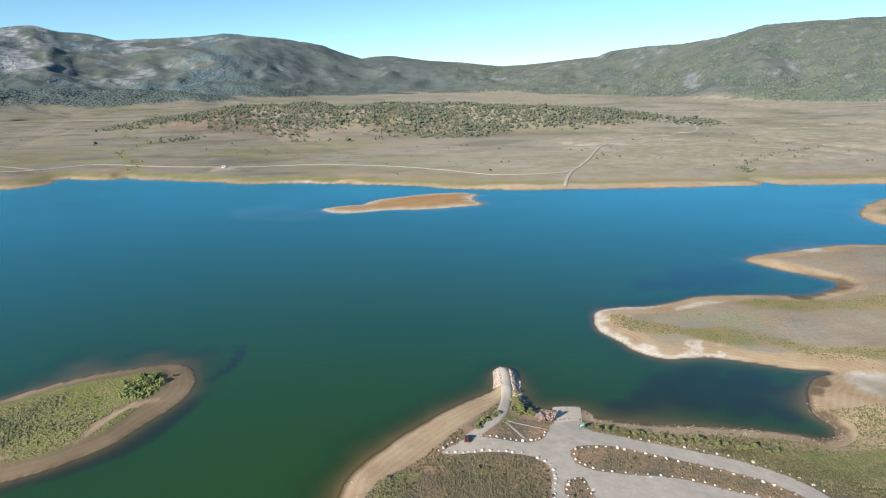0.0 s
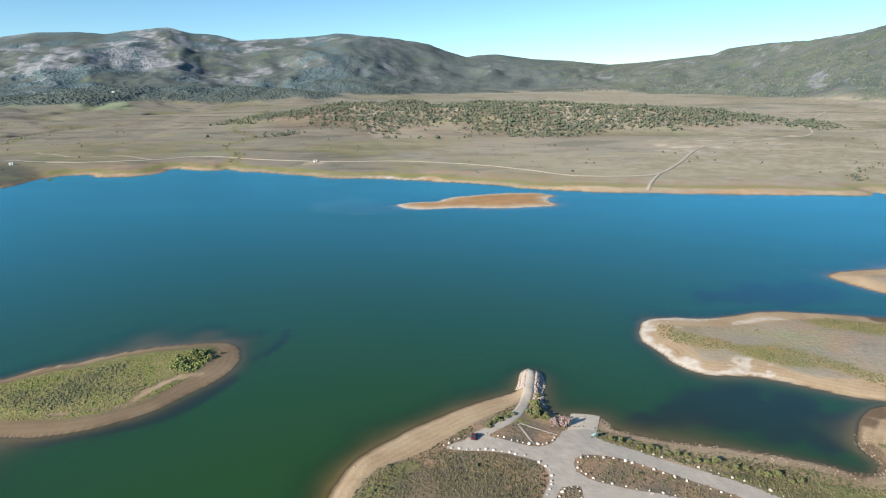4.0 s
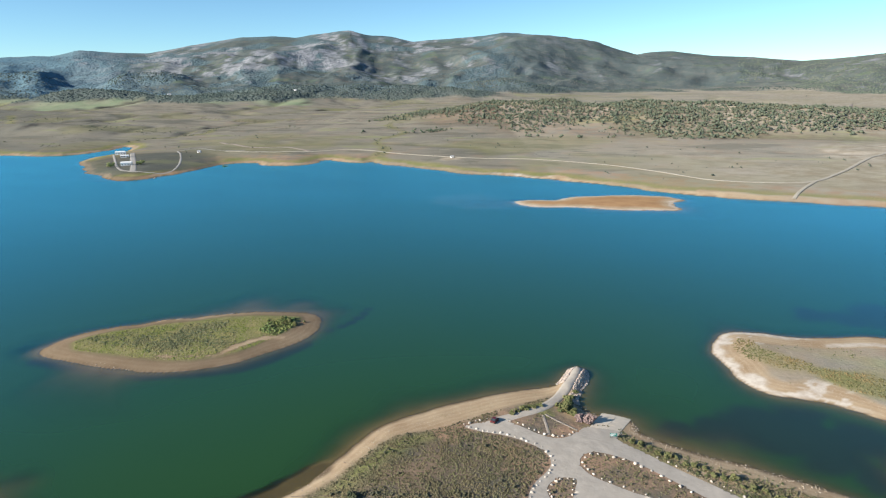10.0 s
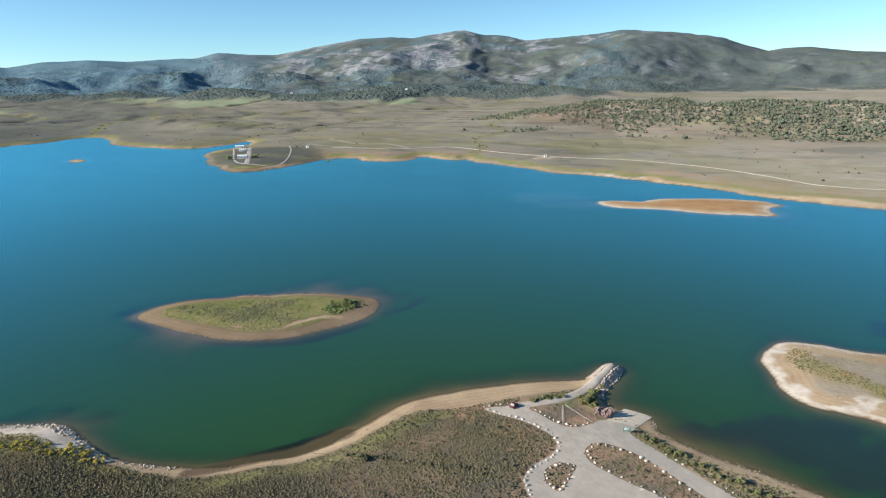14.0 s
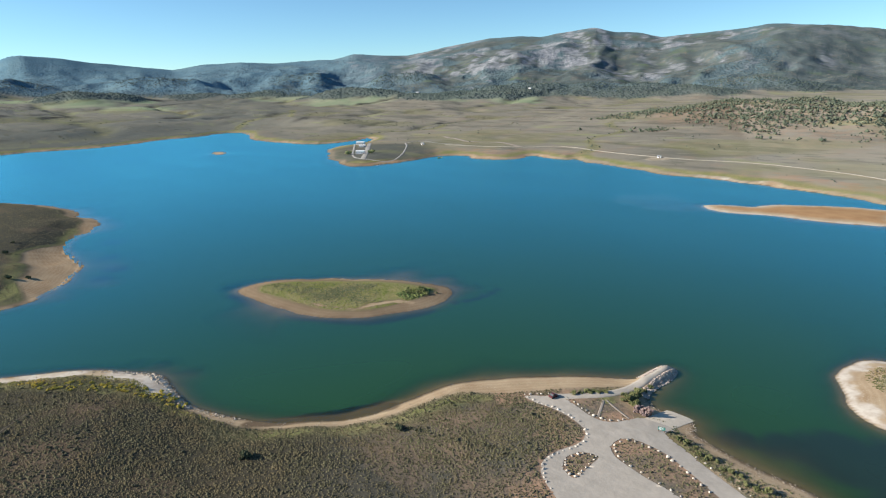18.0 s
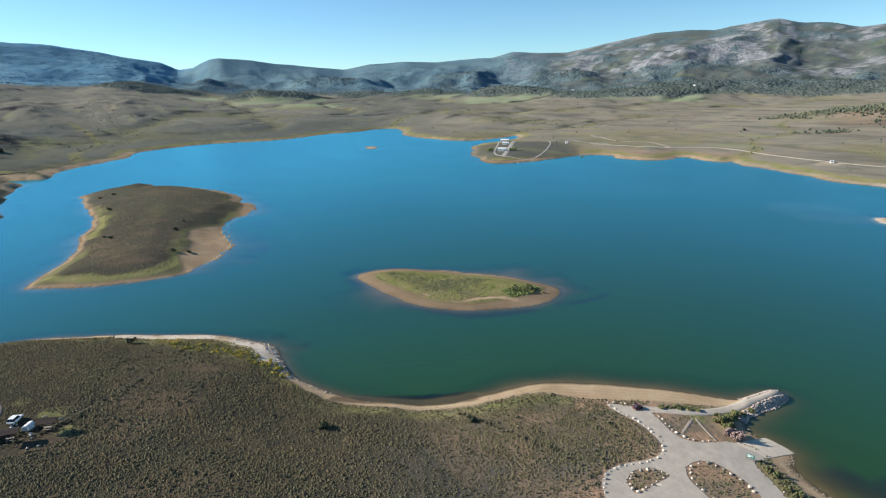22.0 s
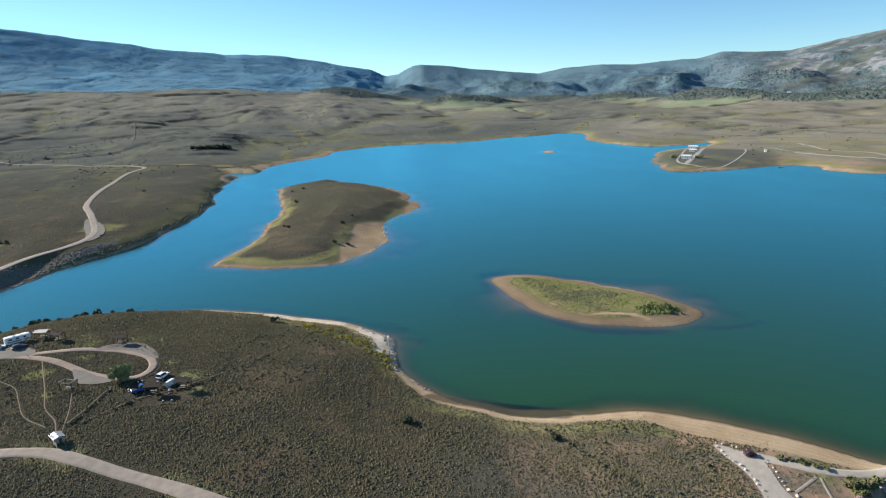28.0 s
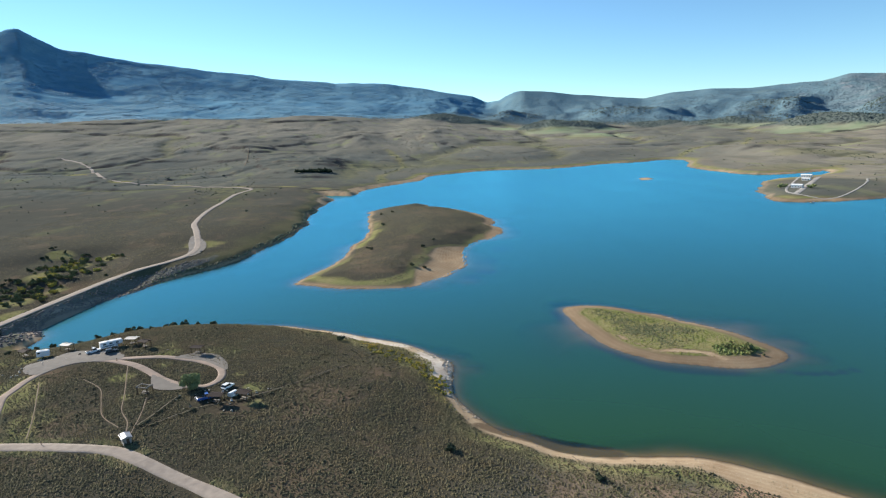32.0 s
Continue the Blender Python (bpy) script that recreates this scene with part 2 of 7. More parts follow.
# knolls: x, y, height, half-width along x, along y, turn in degrees
KNOLLS = [(-20, 1190, 27, 360, 210, 0), (-330, 1230, 16, 170, 150, 0), (270, 1040, 13, 150, 130, 0), (-1150, 800, 16, 170, 70, 20), (-1000, 790, 10, 80, 50, 0), (-1130, -190, 26, 140, 110, 30), (-1380, -300, 22, 220, 90, 35), (-1300, -560, 22, 190, 120, 20), (-1750, -60, 20, 300, 90, 10),
          (-1250, -120, 12, 260, 90, 0), (-1050, -90, 3, 70, 50, 0), (-1900, 150, 24, 320, 130, 0), (-1600, -420, 18, 260, 110, 40), (-760, -330, 8, 160, 70, 20), (-2300, -300, 20, 400, 160, 0), (-2400, 700, 14, 300, 120, 0)]
# wooded ridges before the ranges: degrees clockwise from +y, distance, height, half-width in degrees, half-depth
RIDGES = [(-41, 2150, 34, 7, 170), (-27, 2200, 42, 9, 180), (-17, 2450, 24, 5, 120), (-52, 2300, 42, 5, 150), (-60, 2600, 36, 4, 140), (-66, 2700, 28, 2.5, 130), (-74, 2500, 32, 4, 130),
          (-78.5, 3300, 60, 2.5, 260), (-69, 3200, 45, 3, 240), (-57, 3200, 66, 3, 260), (-48, 2900, 60, 3, 240), (-84, 2900, 40, 4, 200), (-7, 2600, 14, 5, 90), (4, 2700, 14, 5, 90)]


def foothill(x, y):
    """How much of a wooded ridge, and its height, at a place."""
    r, az = np.hypot(x - HUB[0], y - HUB[1]), np.degrees(np.arctan2(x - HUB[0], y - HUB[1]))
    bend = 130 * fbm(x, y, 420, 3)
    best, rise = np.zeros(np.shape(x)), np.zeros(np.shape(x))
    for ra, rr, rh, rw, rd in RIDGES:
        q = np.exp(-(np.abs(az - ra) / rw) ** 3 - ((r - rr + bend) / rd) ** 2)
        best, rise = np.maximum(best, q), rise + rh * q
    return best, rise * (0.7 + 0.5 * ridged(x, y, 190, 3))


# levels of the near land: x, y, z
LEVELS = [(10, 137, 1.9), (25, 135, 2.3), (33, 129, 2.6), (40, 120, 2.8), (60, 128, 2.7), (80, 115, 2.8), (75, 100, 3.6), (20, 110, 3.8), (0, 100, 3.3), (-20, 62, 4.8), (0, 60, 5.6), (-60, 30, 6.3),
          (-60, -20, 8.5), (-28, -24, 8.0), (-90, -60, 9.4), (-100, -82, 8.8), (-118, -50, 9.2), (-125, 0, 6), (-104, 40, 4.2), (0, 0, 7), (50, 50, 6), (100, 80, 4.5), (-75, -78, 8.5), (100, 122, 2.6),
          (60, 0, 8), (130, 20, 8), (-30, -58, 7.5), (150, 210, 2.2), (120, 212, 1.8)]
LEVELS += [(210, 280, 2.6), (180, 160, 3.5), (230, 230, 4), (-320, -110, 6.5), (-400, -115, 8), (-560, -110, 9), (-700, -180, 12), (-200, -190, -7), (-250, -190, -6), (-150, -230, -5), (-300, -180, 0), (28, 175, 2.3), (28, 160, 2.1), (-380, -220, 6)]
DAM = spline([(-128, -139), (-155, -134.5), (-202, -127.8), (-232, -123), (-262, -116), (-284, -104.5), (-300, -97)], 4, closed=False)


def lake_distance(x, y):
    """Metres from the waterline: positive on land. Also which isle, if any, a place is on."""
    d = edge_distance(x, y, LAKE)
    isle = np.full(np.shape(x), -1)
    for i, p in enumerate(ISLES):
        e = edge_distance(x, y, p)
        isle = np.where(e < 0, i, isle)
        d = np.maximum(d, -e)
    # small coves and points, wider on the far shores, none at the ramp and the jetty
    rough = (1.5 + 4.5 * smooth(np.hypot(x - HUB[0], y - HUB[1]), 150, 750)) * smooth(np.hypot(x - 37, y - 163), 22, 40)
    return d + rough * (fbm(x, y, 17, 4, 0.6) + 0.8 * fbm(x + 60, y, 60, 2)), isle


def terrain(x, y):
    """Height of the ground, distance from the waterline, isle, and how far up a mountain (0 to 1)."""
    x, y = np.asarray(x, float), np.asarray(y, float)
    shape = x.shape
    x, y = x.ravel(), y.ravel()
    r = np.hypot(x - HUB[0], y - HUB[1])
    az = np.degrees(np.arctan2(x - HUB[0], y - HUB[1]))
    near = (x > -1500) & (x < 800) & (y > -500) & (y < 1100)
    d = np.full(x.shape, 400.0)
    isle = np.full(x.shape, -1)
    d[near], isle[near] = lake_distance(x[near], y[near])
    far_d = np.hypot(np.maximum(np.maximum(-1100 - x, x - 400), 0), np.maximum(np.maximum(-60 - y, y - 560), 0))
    d = np.where(near, d, np.maximum(far_d, 200))
    land = np.maximum(d, 0)
    plain = 4 + 20 * (1 - np.exp(-land / 900)) + 0.006 * np.minimum(land, 3000)
    plain += smooth(land, 30, 500) * (5.0 * fbm(x, y, 420, 4) + 1.3 * fbm(x, y, 90, 3))
    plain += smooth(land, 60, 500) * smooth(x, -500, -1000) * (7 * fbm(x + 40, y * 1.5, 400, 4) + 2.5 * (ridged(x, y, 260, 4) - 0.6) + 3)
    plain += 34 * smooth(x + 0.25 * y, -900, -2900)
    open_land = smooth(land, 45, 190) * smooth(r, 4200, 2600)
    far_west = smooth(x, -600, -1000)
    # winding dry gullies, and low benches with steep edges in the west
    wx, wy = x + 45 * fbm(x + 300, y, 130, 3), y + 45 * fbm(x, y + 300, 130, 3)
    for size, cut, wide in ((330, 4.0, 0.042), (170, 2.0, 0.05)):
        line = np.abs(value_noise(wx / size + size, wy / size) - 0.5)
        plain -= open_land * (0.55 + 0.75 * far_west) * cut * np.exp(-(line / wide) ** 2)
    for k, (rise, lo) in enumerate(((2.4, -0.12), (2.4, 0.08), (2.4, 0.24))):
        plain += open_land * (0.25 + 0.75 * far_west) * rise * smooth(fbm(wx + 90 * k, wy * 1.3, 380, 4), lo, lo + 0.05)
    crag = smooth(fbm(x + 40, y * 1.5, 75, 4), 0.08, 0.2)
    west = 78 * smooth(az, -76, -100)
    plain += west * smooth(r, 1300, 2600) + smooth(az, -76, -92) * smooth(r, 1250, 1700) * (9 * (ridged(x, y * 1.3, 520, 4) - 0.6) + 4 * fbm(x, y, 160, 4))
    for kx, ky, kh, ka, kb, kt in KNOLLS:
        c, s = math.cos(radians(kt)), math.sin(radians(kt))
        u, v = ((x - kx) * c + (y - ky) * s) / ka, (-(x - kx) * s + (y - ky) * c) / kb
        q = np.exp(-(u * u + v * v) * 1.2)
        plain += kh * (0.48 if kx < -700 else 1.0) * q * (1 + 0.35 * fbm(x, y, 70, 4) + (0.2 * crag if kx < -700 else 0.0)) * smooth(land, 0, 60)
    w0 = 1 / (150.0 ** 2) ** 2
    num, den = plain * w0, np.full(x.shape, w0)
    for lx, ly, lz in LEVELS:
        w = 1 / ((x - lx) ** 2 + (y - ly) ** 2 + 14.0 ** 2) ** 2
        num += w * lz
        den += w
    top = num / den + 0.25 * fbm(x, y, 18, 3) * smooth(land, 8, 25)
    top = np.where(isle == 0, 2.4 + 0.5 * fbm(x, y, 25, 3), top)
    top = np.where(isle == 1, 7.5 + 1.0 * fbm(x, y, 90, 3), top)
    top = np.where(isle == 2, 1.5, top)
    top = np.where(isle == 3, 1.2, top)
    back = 14 + 4 * fbm(x, y, 60, 2)
    back = np.where(isle == 0, 11, np.where(isle == 1, 30, np.where(isle >= 2, 18, back)))
    pier = smooth(np.hypot(x - 30.5, y - 175), 16, 7)
    back = np.where(isle < 0, back * (1 - pier) + 2.0 * pier, back)
    back = np.where((x < -160) & (x > -330) & (y < -40) & (isle < 0), 8, back)
    # low bluffs at the back of the beach on the sage island and on the headland
    z = top * (1 - np.exp(-land / back))
    bluff = smooth(path_distance(x, y, spline([(-231, 62), (-246, 72), (-272, 80), (-303, 90), (-330, 104), (-355, 113)], 3, False)), 26, 0) if near.any() else 0
    z = np.where(isle == 1, z - 1.6 * bluff * smooth(land, 32, 20), z)
    # the dam's bank
    dd = path_distance(x, y, DAM)
    z = np.where(dd < 60, np.maximum(z, np.minimum(5.6, 5.6 - (dd - 3.2) * 0.62)), z)
    z = np.where((d < 0), 0, z)
    # lake bed
    deep = np.maximum(-d, 0)
    bed = -np.minimum(deep * np.clip(0.13 + 0.22 * fbm(x, y, 55, 3), 0.05, 0.3), 9)
    z = np.where(d < 0, bed, z)
    z = np.where((dd < 24) & (d < 0), np.maximum(z, 5.6 - (dd - 3.2) * 0.62), z)
    # mountains
    ra = np.array(RANGE)
    R, foot = np.interp(az, ra[:, 0], ra[:, 1]), np.interp(az, ra[:, 0], ra[:, 2])
    foot = foot * (1 + 0.13 * fbm(x, y, 900, 4))
    sk = np.array(SKYLINE)
    peak = 89 + R * np.tan(np.radians(np.interp(az, sk[:, 0], sk[:, 1])))
    s = np.clip((r - foot) / (R - foot), 0, 1)
    edge_z = 4 + 20 + 0.006 * (1500 + 1500 * smooth(az, 8, -20)) + west + 34 * smooth(x + 0.25 * y, -900, -2900)
    # spurs and side valleys that run down towards the plain
    across, down = np.radians(az) * 3600 + 140 * fbm(x, y, 500, 3), r * 0.30
    spur = 0.75 * (ridged(across, down, 620, 5) - 0.6) + 0.35 * (ridged(x, y, 700, 4) - 0.55)
    rise = np.where(s < 1, s ** (1.45 + 0.35 * smooth(az, -44, -52)), 1)
    bulk = np.maximum(peak - edge_z, 300)
    m = (peak - edge_z) * rise + bulk * 0.9 * (1 - 0.72 * smooth(az, -84, -92)) * (spur + 0.22 * (ridged(across, down * 1.6, 210, 4) - 0.6)) * s * (1 - s) * 1.9 + 25 * (1 - 0.6 * smooth(az, -80, -90)) * smooth(s, 0, 0.12) * (fbm(x, y, 260, 4) + 0.2) * (1 - s)
    m += (peak - edge_z) * 0.012 * fbm(x, y, 120, 3) * s
    m = m * np.where(r > R, np.clip(1 - (r - R) / 1200, 0.2, 1), 1)
    z = np.where(s > 0, z + np.maximum(m, 0), z)
    out = r > 1700
    z[out] += foothill(x[out], y[out])[1] * np.clip(1.15 - s[out], 0.3, 1)
    return z.reshape(shape), d.reshape(shape), isle.reshape(shape), s.reshape(shape)


def shelf(x, y):
    """Extra width of the bare rock shelf round the headland's northern shore."""
    return 3.2 * smooth(x, -140, -124) * smooth(x, -64, -78) * (y > 20)


def ground_z(x, y):
    return float(terrain(np.array([x]), np.array([y]))[0][0])


def grid_mesh(name, verts, nu, nv, closed_u, keep=None, attrs=()):
    """A mesh of quads from an nu x nv array of points."""
    i, j = np.meshgrid(np.arange(nu if closed_u else nu - 1), np.arange(nv - 1), indexing="ij")
    a, b = (i * nv + j).ravel(), (((i + 1) % nu) * nv + j).ravel()
    quads = np.stack([a, b, b + 1, a + 1], 1)
    if keep is not None:
        quads = quads[keep.ravel()[quads].all(1)]
        used = np.unique(quads)
        remap = np.zeros(len(verts), int)
        remap[used] = np.arange(len(used))
        quads, verts = remap[quads], verts[used]
        attrs = [(n, v[used]) for n, v in attrs]
    me = bpy.data.meshes.new(name)
    me.vertices.add(len(verts))
    me.vertices.foreach_set("co", verts.astype(np.float32).ravel())
    me.loops.add(quads.size)
    me.loops.foreach_set("vertex_index", quads.astype(np.int32).ravel())
    me.polygons.add(len(quads))
    me.polygons.foreach_set("loop_start", np.arange(0, quads.size, 4, dtype=np.int32))
    me.polygons.foreach_set("use_smooth", np.ones(len(quads), bool))
    me.update(calc_edges=True)
    for n, v in attrs:
        at = me.attributes.new(n, "FLOAT_COLOR", "POINT")
        at.data.foreach_set("color", np.column_stack([v, np.ones(len(v))]).astype(np.float32).ravel())
    return me

# ---- ground and water: one sheet in rings round the hub, fine where the land is near ----
turns = np.concatenate([np.arange(-128, 48, 0.27), np.arange(48, 232, 2.0)])
rings = np.concatenate([[0.5, 12, 24, 36], 45 * np.exp(np.arange(0, math.log(4750 / 45), 0.0062))])
TA, RR = np.meshgrid(np.radians(turns), rings, indexing="ij")
GX, GY = HUB[0] + RR * np.sin(TA), HUB[1] + RR * np.cos(TA)
GZ, GD, GI, GS = terrain(GX, GY)
NU, NV = GX.shape
gx, gy, gz, gd, gi, gs = (a.ravel() for a in (GX, GY, GZ, GD, GI, GS))


def patches(x, y, spots):
    """Soft round patches: x, y, radius."""
    out = np.zeros(x.shape)
    for sx, sy, sr in spots:
        out = np.maximum(out, smooth(np.hypot(x - sx, y - sy) + sr * 0.5 * fbm(x, y, sr, 3), sr * 1.1, sr * 0.6))
    return out


LOT = spline([(7.5, 135.3), (11.7, 139), (15.5, 141.8), (22.3, 139.7), (26.8, 138), (31, 137.5), (34.3, 139.5), (36.5, 144), (38.6, 147.7), (46.8, 149), (46, 144.5), (49, 142.2), (53, 140.3),
              (60, 136.2), (67.5, 132.5), (76.8, 128), (83, 123.5), (87.5, 119), (91, 112), (92, 102), (80, 98), (66, 95), (52, 97), (44, 100.5), (38.5, 103.5), (34.8, 106), (32, 109.5), (31.2, 114),
              (31.7, 118), (33, 123), (32.8, 127), (30.4, 130.5), (26, 132.5), (21, 133.7), (16.5, 134), (12, 134)], 4)
OVAL = spline([(40, 127.5), (39.2, 131), (40.5, 134), (43, 135.3), (47, 135.3), (51, 134.5), (58, 131.3), (64, 128), (70, 125), (76, 121.5), (81, 118), (86, 111.5), (83.5, 109.5), (76, 113),
               (70, 116), (64, 119.3), (58, 121.3), (52.5, 122), (47.5, 123.2), (43, 124.7)], 4)
TEAR = spline([(34.6, 115.5), (34.6, 118), (36, 120.8), (38, 122), (40, 121.8), (40.3, 118.5), (40.6, 114), (40.8, 111), (39, 110.6), (36.2, 112.5)], 4)
SPIT_SOUTH = [(79, 223), (81, 215), (91, 210), (101, 204), (114, 200.5), (124, 195.5), (133, 188), (145, 183), (190, 178)]
SPIT_NORTH = [(140, 230), (160, 228), (185, 226), (230, 240)]
wob = fbm(gx, gy, 30, 3)
beach_w = 5.0 + 3 * wob + 5.5 * smooth(np.hypot((gx - 3) * 0.6, gy - 148), 30, 12)
beach_w = beach_w + np.where(gi < 0, shelf(gx, gy), 0)
beach_w = np.where(gi == 0, 5.5 + 1.5 * wob + 4 * smooth(gx, -84, -74) + 5 * smooth(gx, -138, -150), beach_w)
beach_w = np.where(gi == 1, 3.0 + 2.5 * wob + 20 * smooth(np.hypot((gx + 262) * 0.8, gy - 84), 52, 28) + 5 * smooth(gx, -330, -360) * (gy > 90), beach_w)
beach_w = np.where(gi >= 2, 100, beach_w)
beach_w = np.where((gi < 0) & (gy > 380), 6.5 + 6 * wob, beach_w)
beach_w = np.where((gi < 0) & (gx > 60) & (gy > 130), 11 + 6 * wob + 14 * smooth(np.hypot(gx - 132, gy - 150), 40, 15), beach_w)
beach_w = np.where((gi < 0) & (gx < -160) & (gy < 100) & (gy < 380), 2.5 + 2 * wob + 12 * smooth(np.hypot(gx + 655, gy + 38), 55, 20) + 9 * smooth(gx, -690, -730), beach_w)
beach = smooth(gd, beach_w + 2, beach_w - 2)
beach = np.where((gi < 0) & (gy > 380), beach * (0.45 + 0.5 * smooth(fbm(gx, gy, 70, 3), -0.2, 0.3)), beach)
green = smooth(gd, beach_w - 1, beach_w + 4) * smooth(gd, beach_w + 22 + 14 * fbm(gx, gy, 60, 3), beach_w + 5)
green = np.where((gi < 0) & (gx < 45) & (gy < 140) & (gx > -160), green * (0.35 + 0.65 * smooth(fbm(gx, gy, 22, 3), -0.1, 0.2)) * smooth(gd, beach_w + 10 + 6 * wob, beach_w + 3), green)
lot_d = np.full(gx.shape, 99.0)
near_lot = (gx > -10) & (gx < 110) & (gy > 80) & (gy < 165)
lot_d[near_lot] = edge_distance(gx[near_lot], gy[near_lot], LOT)
green = np.where((lot_d < 0) | ((lot_d < 9) & (gx < 37)), 0.0, green)
east = (gi < 0) & (gx > 66) & (gy > 150) & (gy < 330)
bands = np.full(gx.shape, 99.0)
bands[east] = np.minimum(path_distance(gx[east], gy[east], spline(SPIT_SOUTH, 4, False)) - 2, path_distance(gx[east], gy[east], spline(SPIT_NORTH, 4, False)) - 4)
green = np.where(east, np.clip(0.8 + 0.5 * fbm(gx, gy, 25, 3), 0, 1) * smooth(bands + 6 * fbm(gx, gy, 14, 3), 7, 0) * smooth(gd, 4, 9), green)
green = np.where(gi == 1, 0.7 * smooth(gd, beach_w - 1, beach_w + 2) * smooth(gd, beach_w + 9 + 5 * wob, beach_w + 2), green)
edges = smooth(np.hypot(gx + 262, gy - 92), 90, 60) + smooth(np.hypot(gx + 232, gy - 20), 60, 35) + 0.6 * smooth(fbm(gx + 50, gy, 60, 3), 0.1, 0.3)
green = np.where(gi == 1, np.minimum(0.6, edges) * smooth(gd, beach_w - 1, beach_w + 2) * smooth(gd + 6 * fbm(gx, gy, 20, 3), beach_w + 9, beach_w + 3), green)
green = np.where((gi < 0) & (gx < -160) & (gy < 60), 0.35 * green, green)
green = np.where(gi == 0, 1 - beach, green)
green = np.where((gi < 0) & (gy > 380) & (gs <= 0), np.maximum(green, 0.35 * smooth(fbm(gx, gy, 160, 4), 0.15, 0.4)), green)
green = np.maximum(green, patches(gx, gy, [(-72, -78, 9), (-60, -72, 8), (-45, -58, 7), (-35, -56, 6), (291, 503, 8), (300, 514, 9), (312, 527, 9), (321, 537, 9), (335, 556, 9), (349, 577, 10), (364, 598, 9), (378, 619, 10), (-215, -165, 9), (-240, -178, 10), (-262, -168, 9), (-285, -190, 12), (-310, -182, 12), (-340, -205, 12), (-330, -165, 8), (150, 130, 30), (128, 128, 16), (-340, -100, 16), (-760, -110, 18), (-745, -60, 14), (-850, -285, 16), (-870, -335, 14), (-790, -190, 16), (-900, -400, 20), (-1060, -545, 30), (-74, -45, 5), (-98, -98, 14), (-73, -5, 2.5), (-58, -36.5, 2.5), (-104, 39, 4.5), (-98, 44, 5), (-92, 49, 5), (-86, 54, 5), (-79, 59, 4.5), (-72, 62, 4), (-100, -18, 6), (-50, 6, 4), (-96, -36, 5), (-62, 3, 4), (-84, -34, 3), (-103, -40, 5)]) * 0.8)
belt = np.zeros(gx.shape)
for line in ([(-236, -4), (-225, 8), (-216, 22), (-214, 36), (-218, 48), (-232, 57), (-250, 63)], [(-314, 97), (-330, 105), (-348, 115), (-372, 126)], [(-325, 19), (-350, 25), (-380, 29), (-400, 31)]):
    belt = np.maximum(belt, smooth(path_distance(gx, gy, spline(line, 4, False)) + 5 * fbm(gx, gy, 14, 3), 5.5, 2))
green = np.where(gi == 1, np.maximum(green, 0.95 * belt * (1 - beach)), green)
# bare sandy path along the small island's south side
ISLE_PATH = [(-76.9, 167.5), (-82.2, 164), (-86, 156.6), (-87.8, 148.3), (-92.3, 145), (-96.6, 143), (-108, 139)]
sandy = smooth(path_distance(gx, gy, spline(ISLE_PATH, 5, False)) + 3 * fbm(gx, gy, 9, 3), 2.0, 0.8) * (gi == 0)
beach, green = np.maximum(beach, sandy), green * (1 - sandy)
CREEKS = [spline(p, 5, False) for p in ([(-302, 640), (-325, 720), (-380, 800), (-385, 900), (-470, 1010), (-520, 1200), (-620, 1500)], [(-775, 700), (-800, 760), (-760, 850), (-820, 980), (-780, 1150)], [(-700, -24), (-830, 20), (-960, 20), (-1150, 60), (-1500, 20)], [(-1150, 640), (-1250, 720), (-1300, 860), (-1500, 1000)], [(300, 522), (315, 580), (370, 640), (470, 700)])]
for line in CREEKS:
    near = (gs <= 0) & (gd > 0)
    dist = path_distance(gx[near], gy[near], line) + 8 * fbm(gx[near], gy[near], 40, 3)
    green[near] = np.maximum(green[near], 0.6 * smooth(dist, 11, 2))
warm = 0.25 * smooth(fbm(gx, gy, 26, 4), 0.1, 0.5)
warm = np.where((lot_d < 9) & (gd > 4) & (gx < 60 + 40 * (lot_d < -3)), np.maximum(warm, 0.95), warm)
warm = np.where(near_lot & (gd > 6) & (gi < 0) & (gx < 60), np.maximum(warm, 0.42 * smooth(np.hypot(gx - 28, gy - 122), 62, 34)), warm)
warm = np.where(east, np.maximum(warm, 0.15 + 0.35 * smooth(fbm(gx, gy, 22, 3), -0.2, 0.2)), warm)
warm = np.maximum(warm, 0.7 * (gi < 0) * smooth(gx, -130, -40) * smooth(gy, 400, 480) * smooth(gd + 14 * fbm(gx, gy * 2, 60, 3), 52, 30) * smooth(fbm(gx + 300, gy * 2, 70, 3), -0.4, 0.15))
warm = np.maximum(warm, 0.6 * ((gy > 380) & (gd < 45)) * smooth(fbm(gx + 300, gy, 120, 3), -0.05, 0.3))
pale = patches(gx, gy, [(190, 740, 18), (215, 738, 20), (248, 765, 16), (330, 800, 20), (-205, 655, 14), (150, 152, 14), (143, 160, 12), (568, 889, 16), (636, 940, 20)])
azm = np.degrees(np.arctan2(gx - 70, gy - 20))
# north-east plain paled by direction, standing in for bright haze
pale = np.maximum(pale, 0.62 * smooth(azm, -14, 10) * smooth(azm, 60, 40) * smooth(gy, 480, 620) * smooth(fbm(gx, gy, 150, 3), -0.5, 0.1) * (1 - 0.85 * smooth(gs, 0, 0.05)))
# less dark wood towards the north-east, so the range reads as hazy
forest = smooth(gs, 0.0, 0.05) * smooth(fbm(gx, gy, 420, 5), -0.75, -0.4) * (1 - 0.7 * smooth(azm, -20, -13))
front = smooth(azm, -51, -47) * smooth(azm, -13, -20)
mixed = np.clip(smooth(gs, 0.26, 0.14) + smooth(fbm(gx, gy, 170, 4), 0.06, 0.2) + 0.8 * smooth(gs, 0.92, 0.97), 0.12, 1) * smooth(gs, 0.0, 0.05)
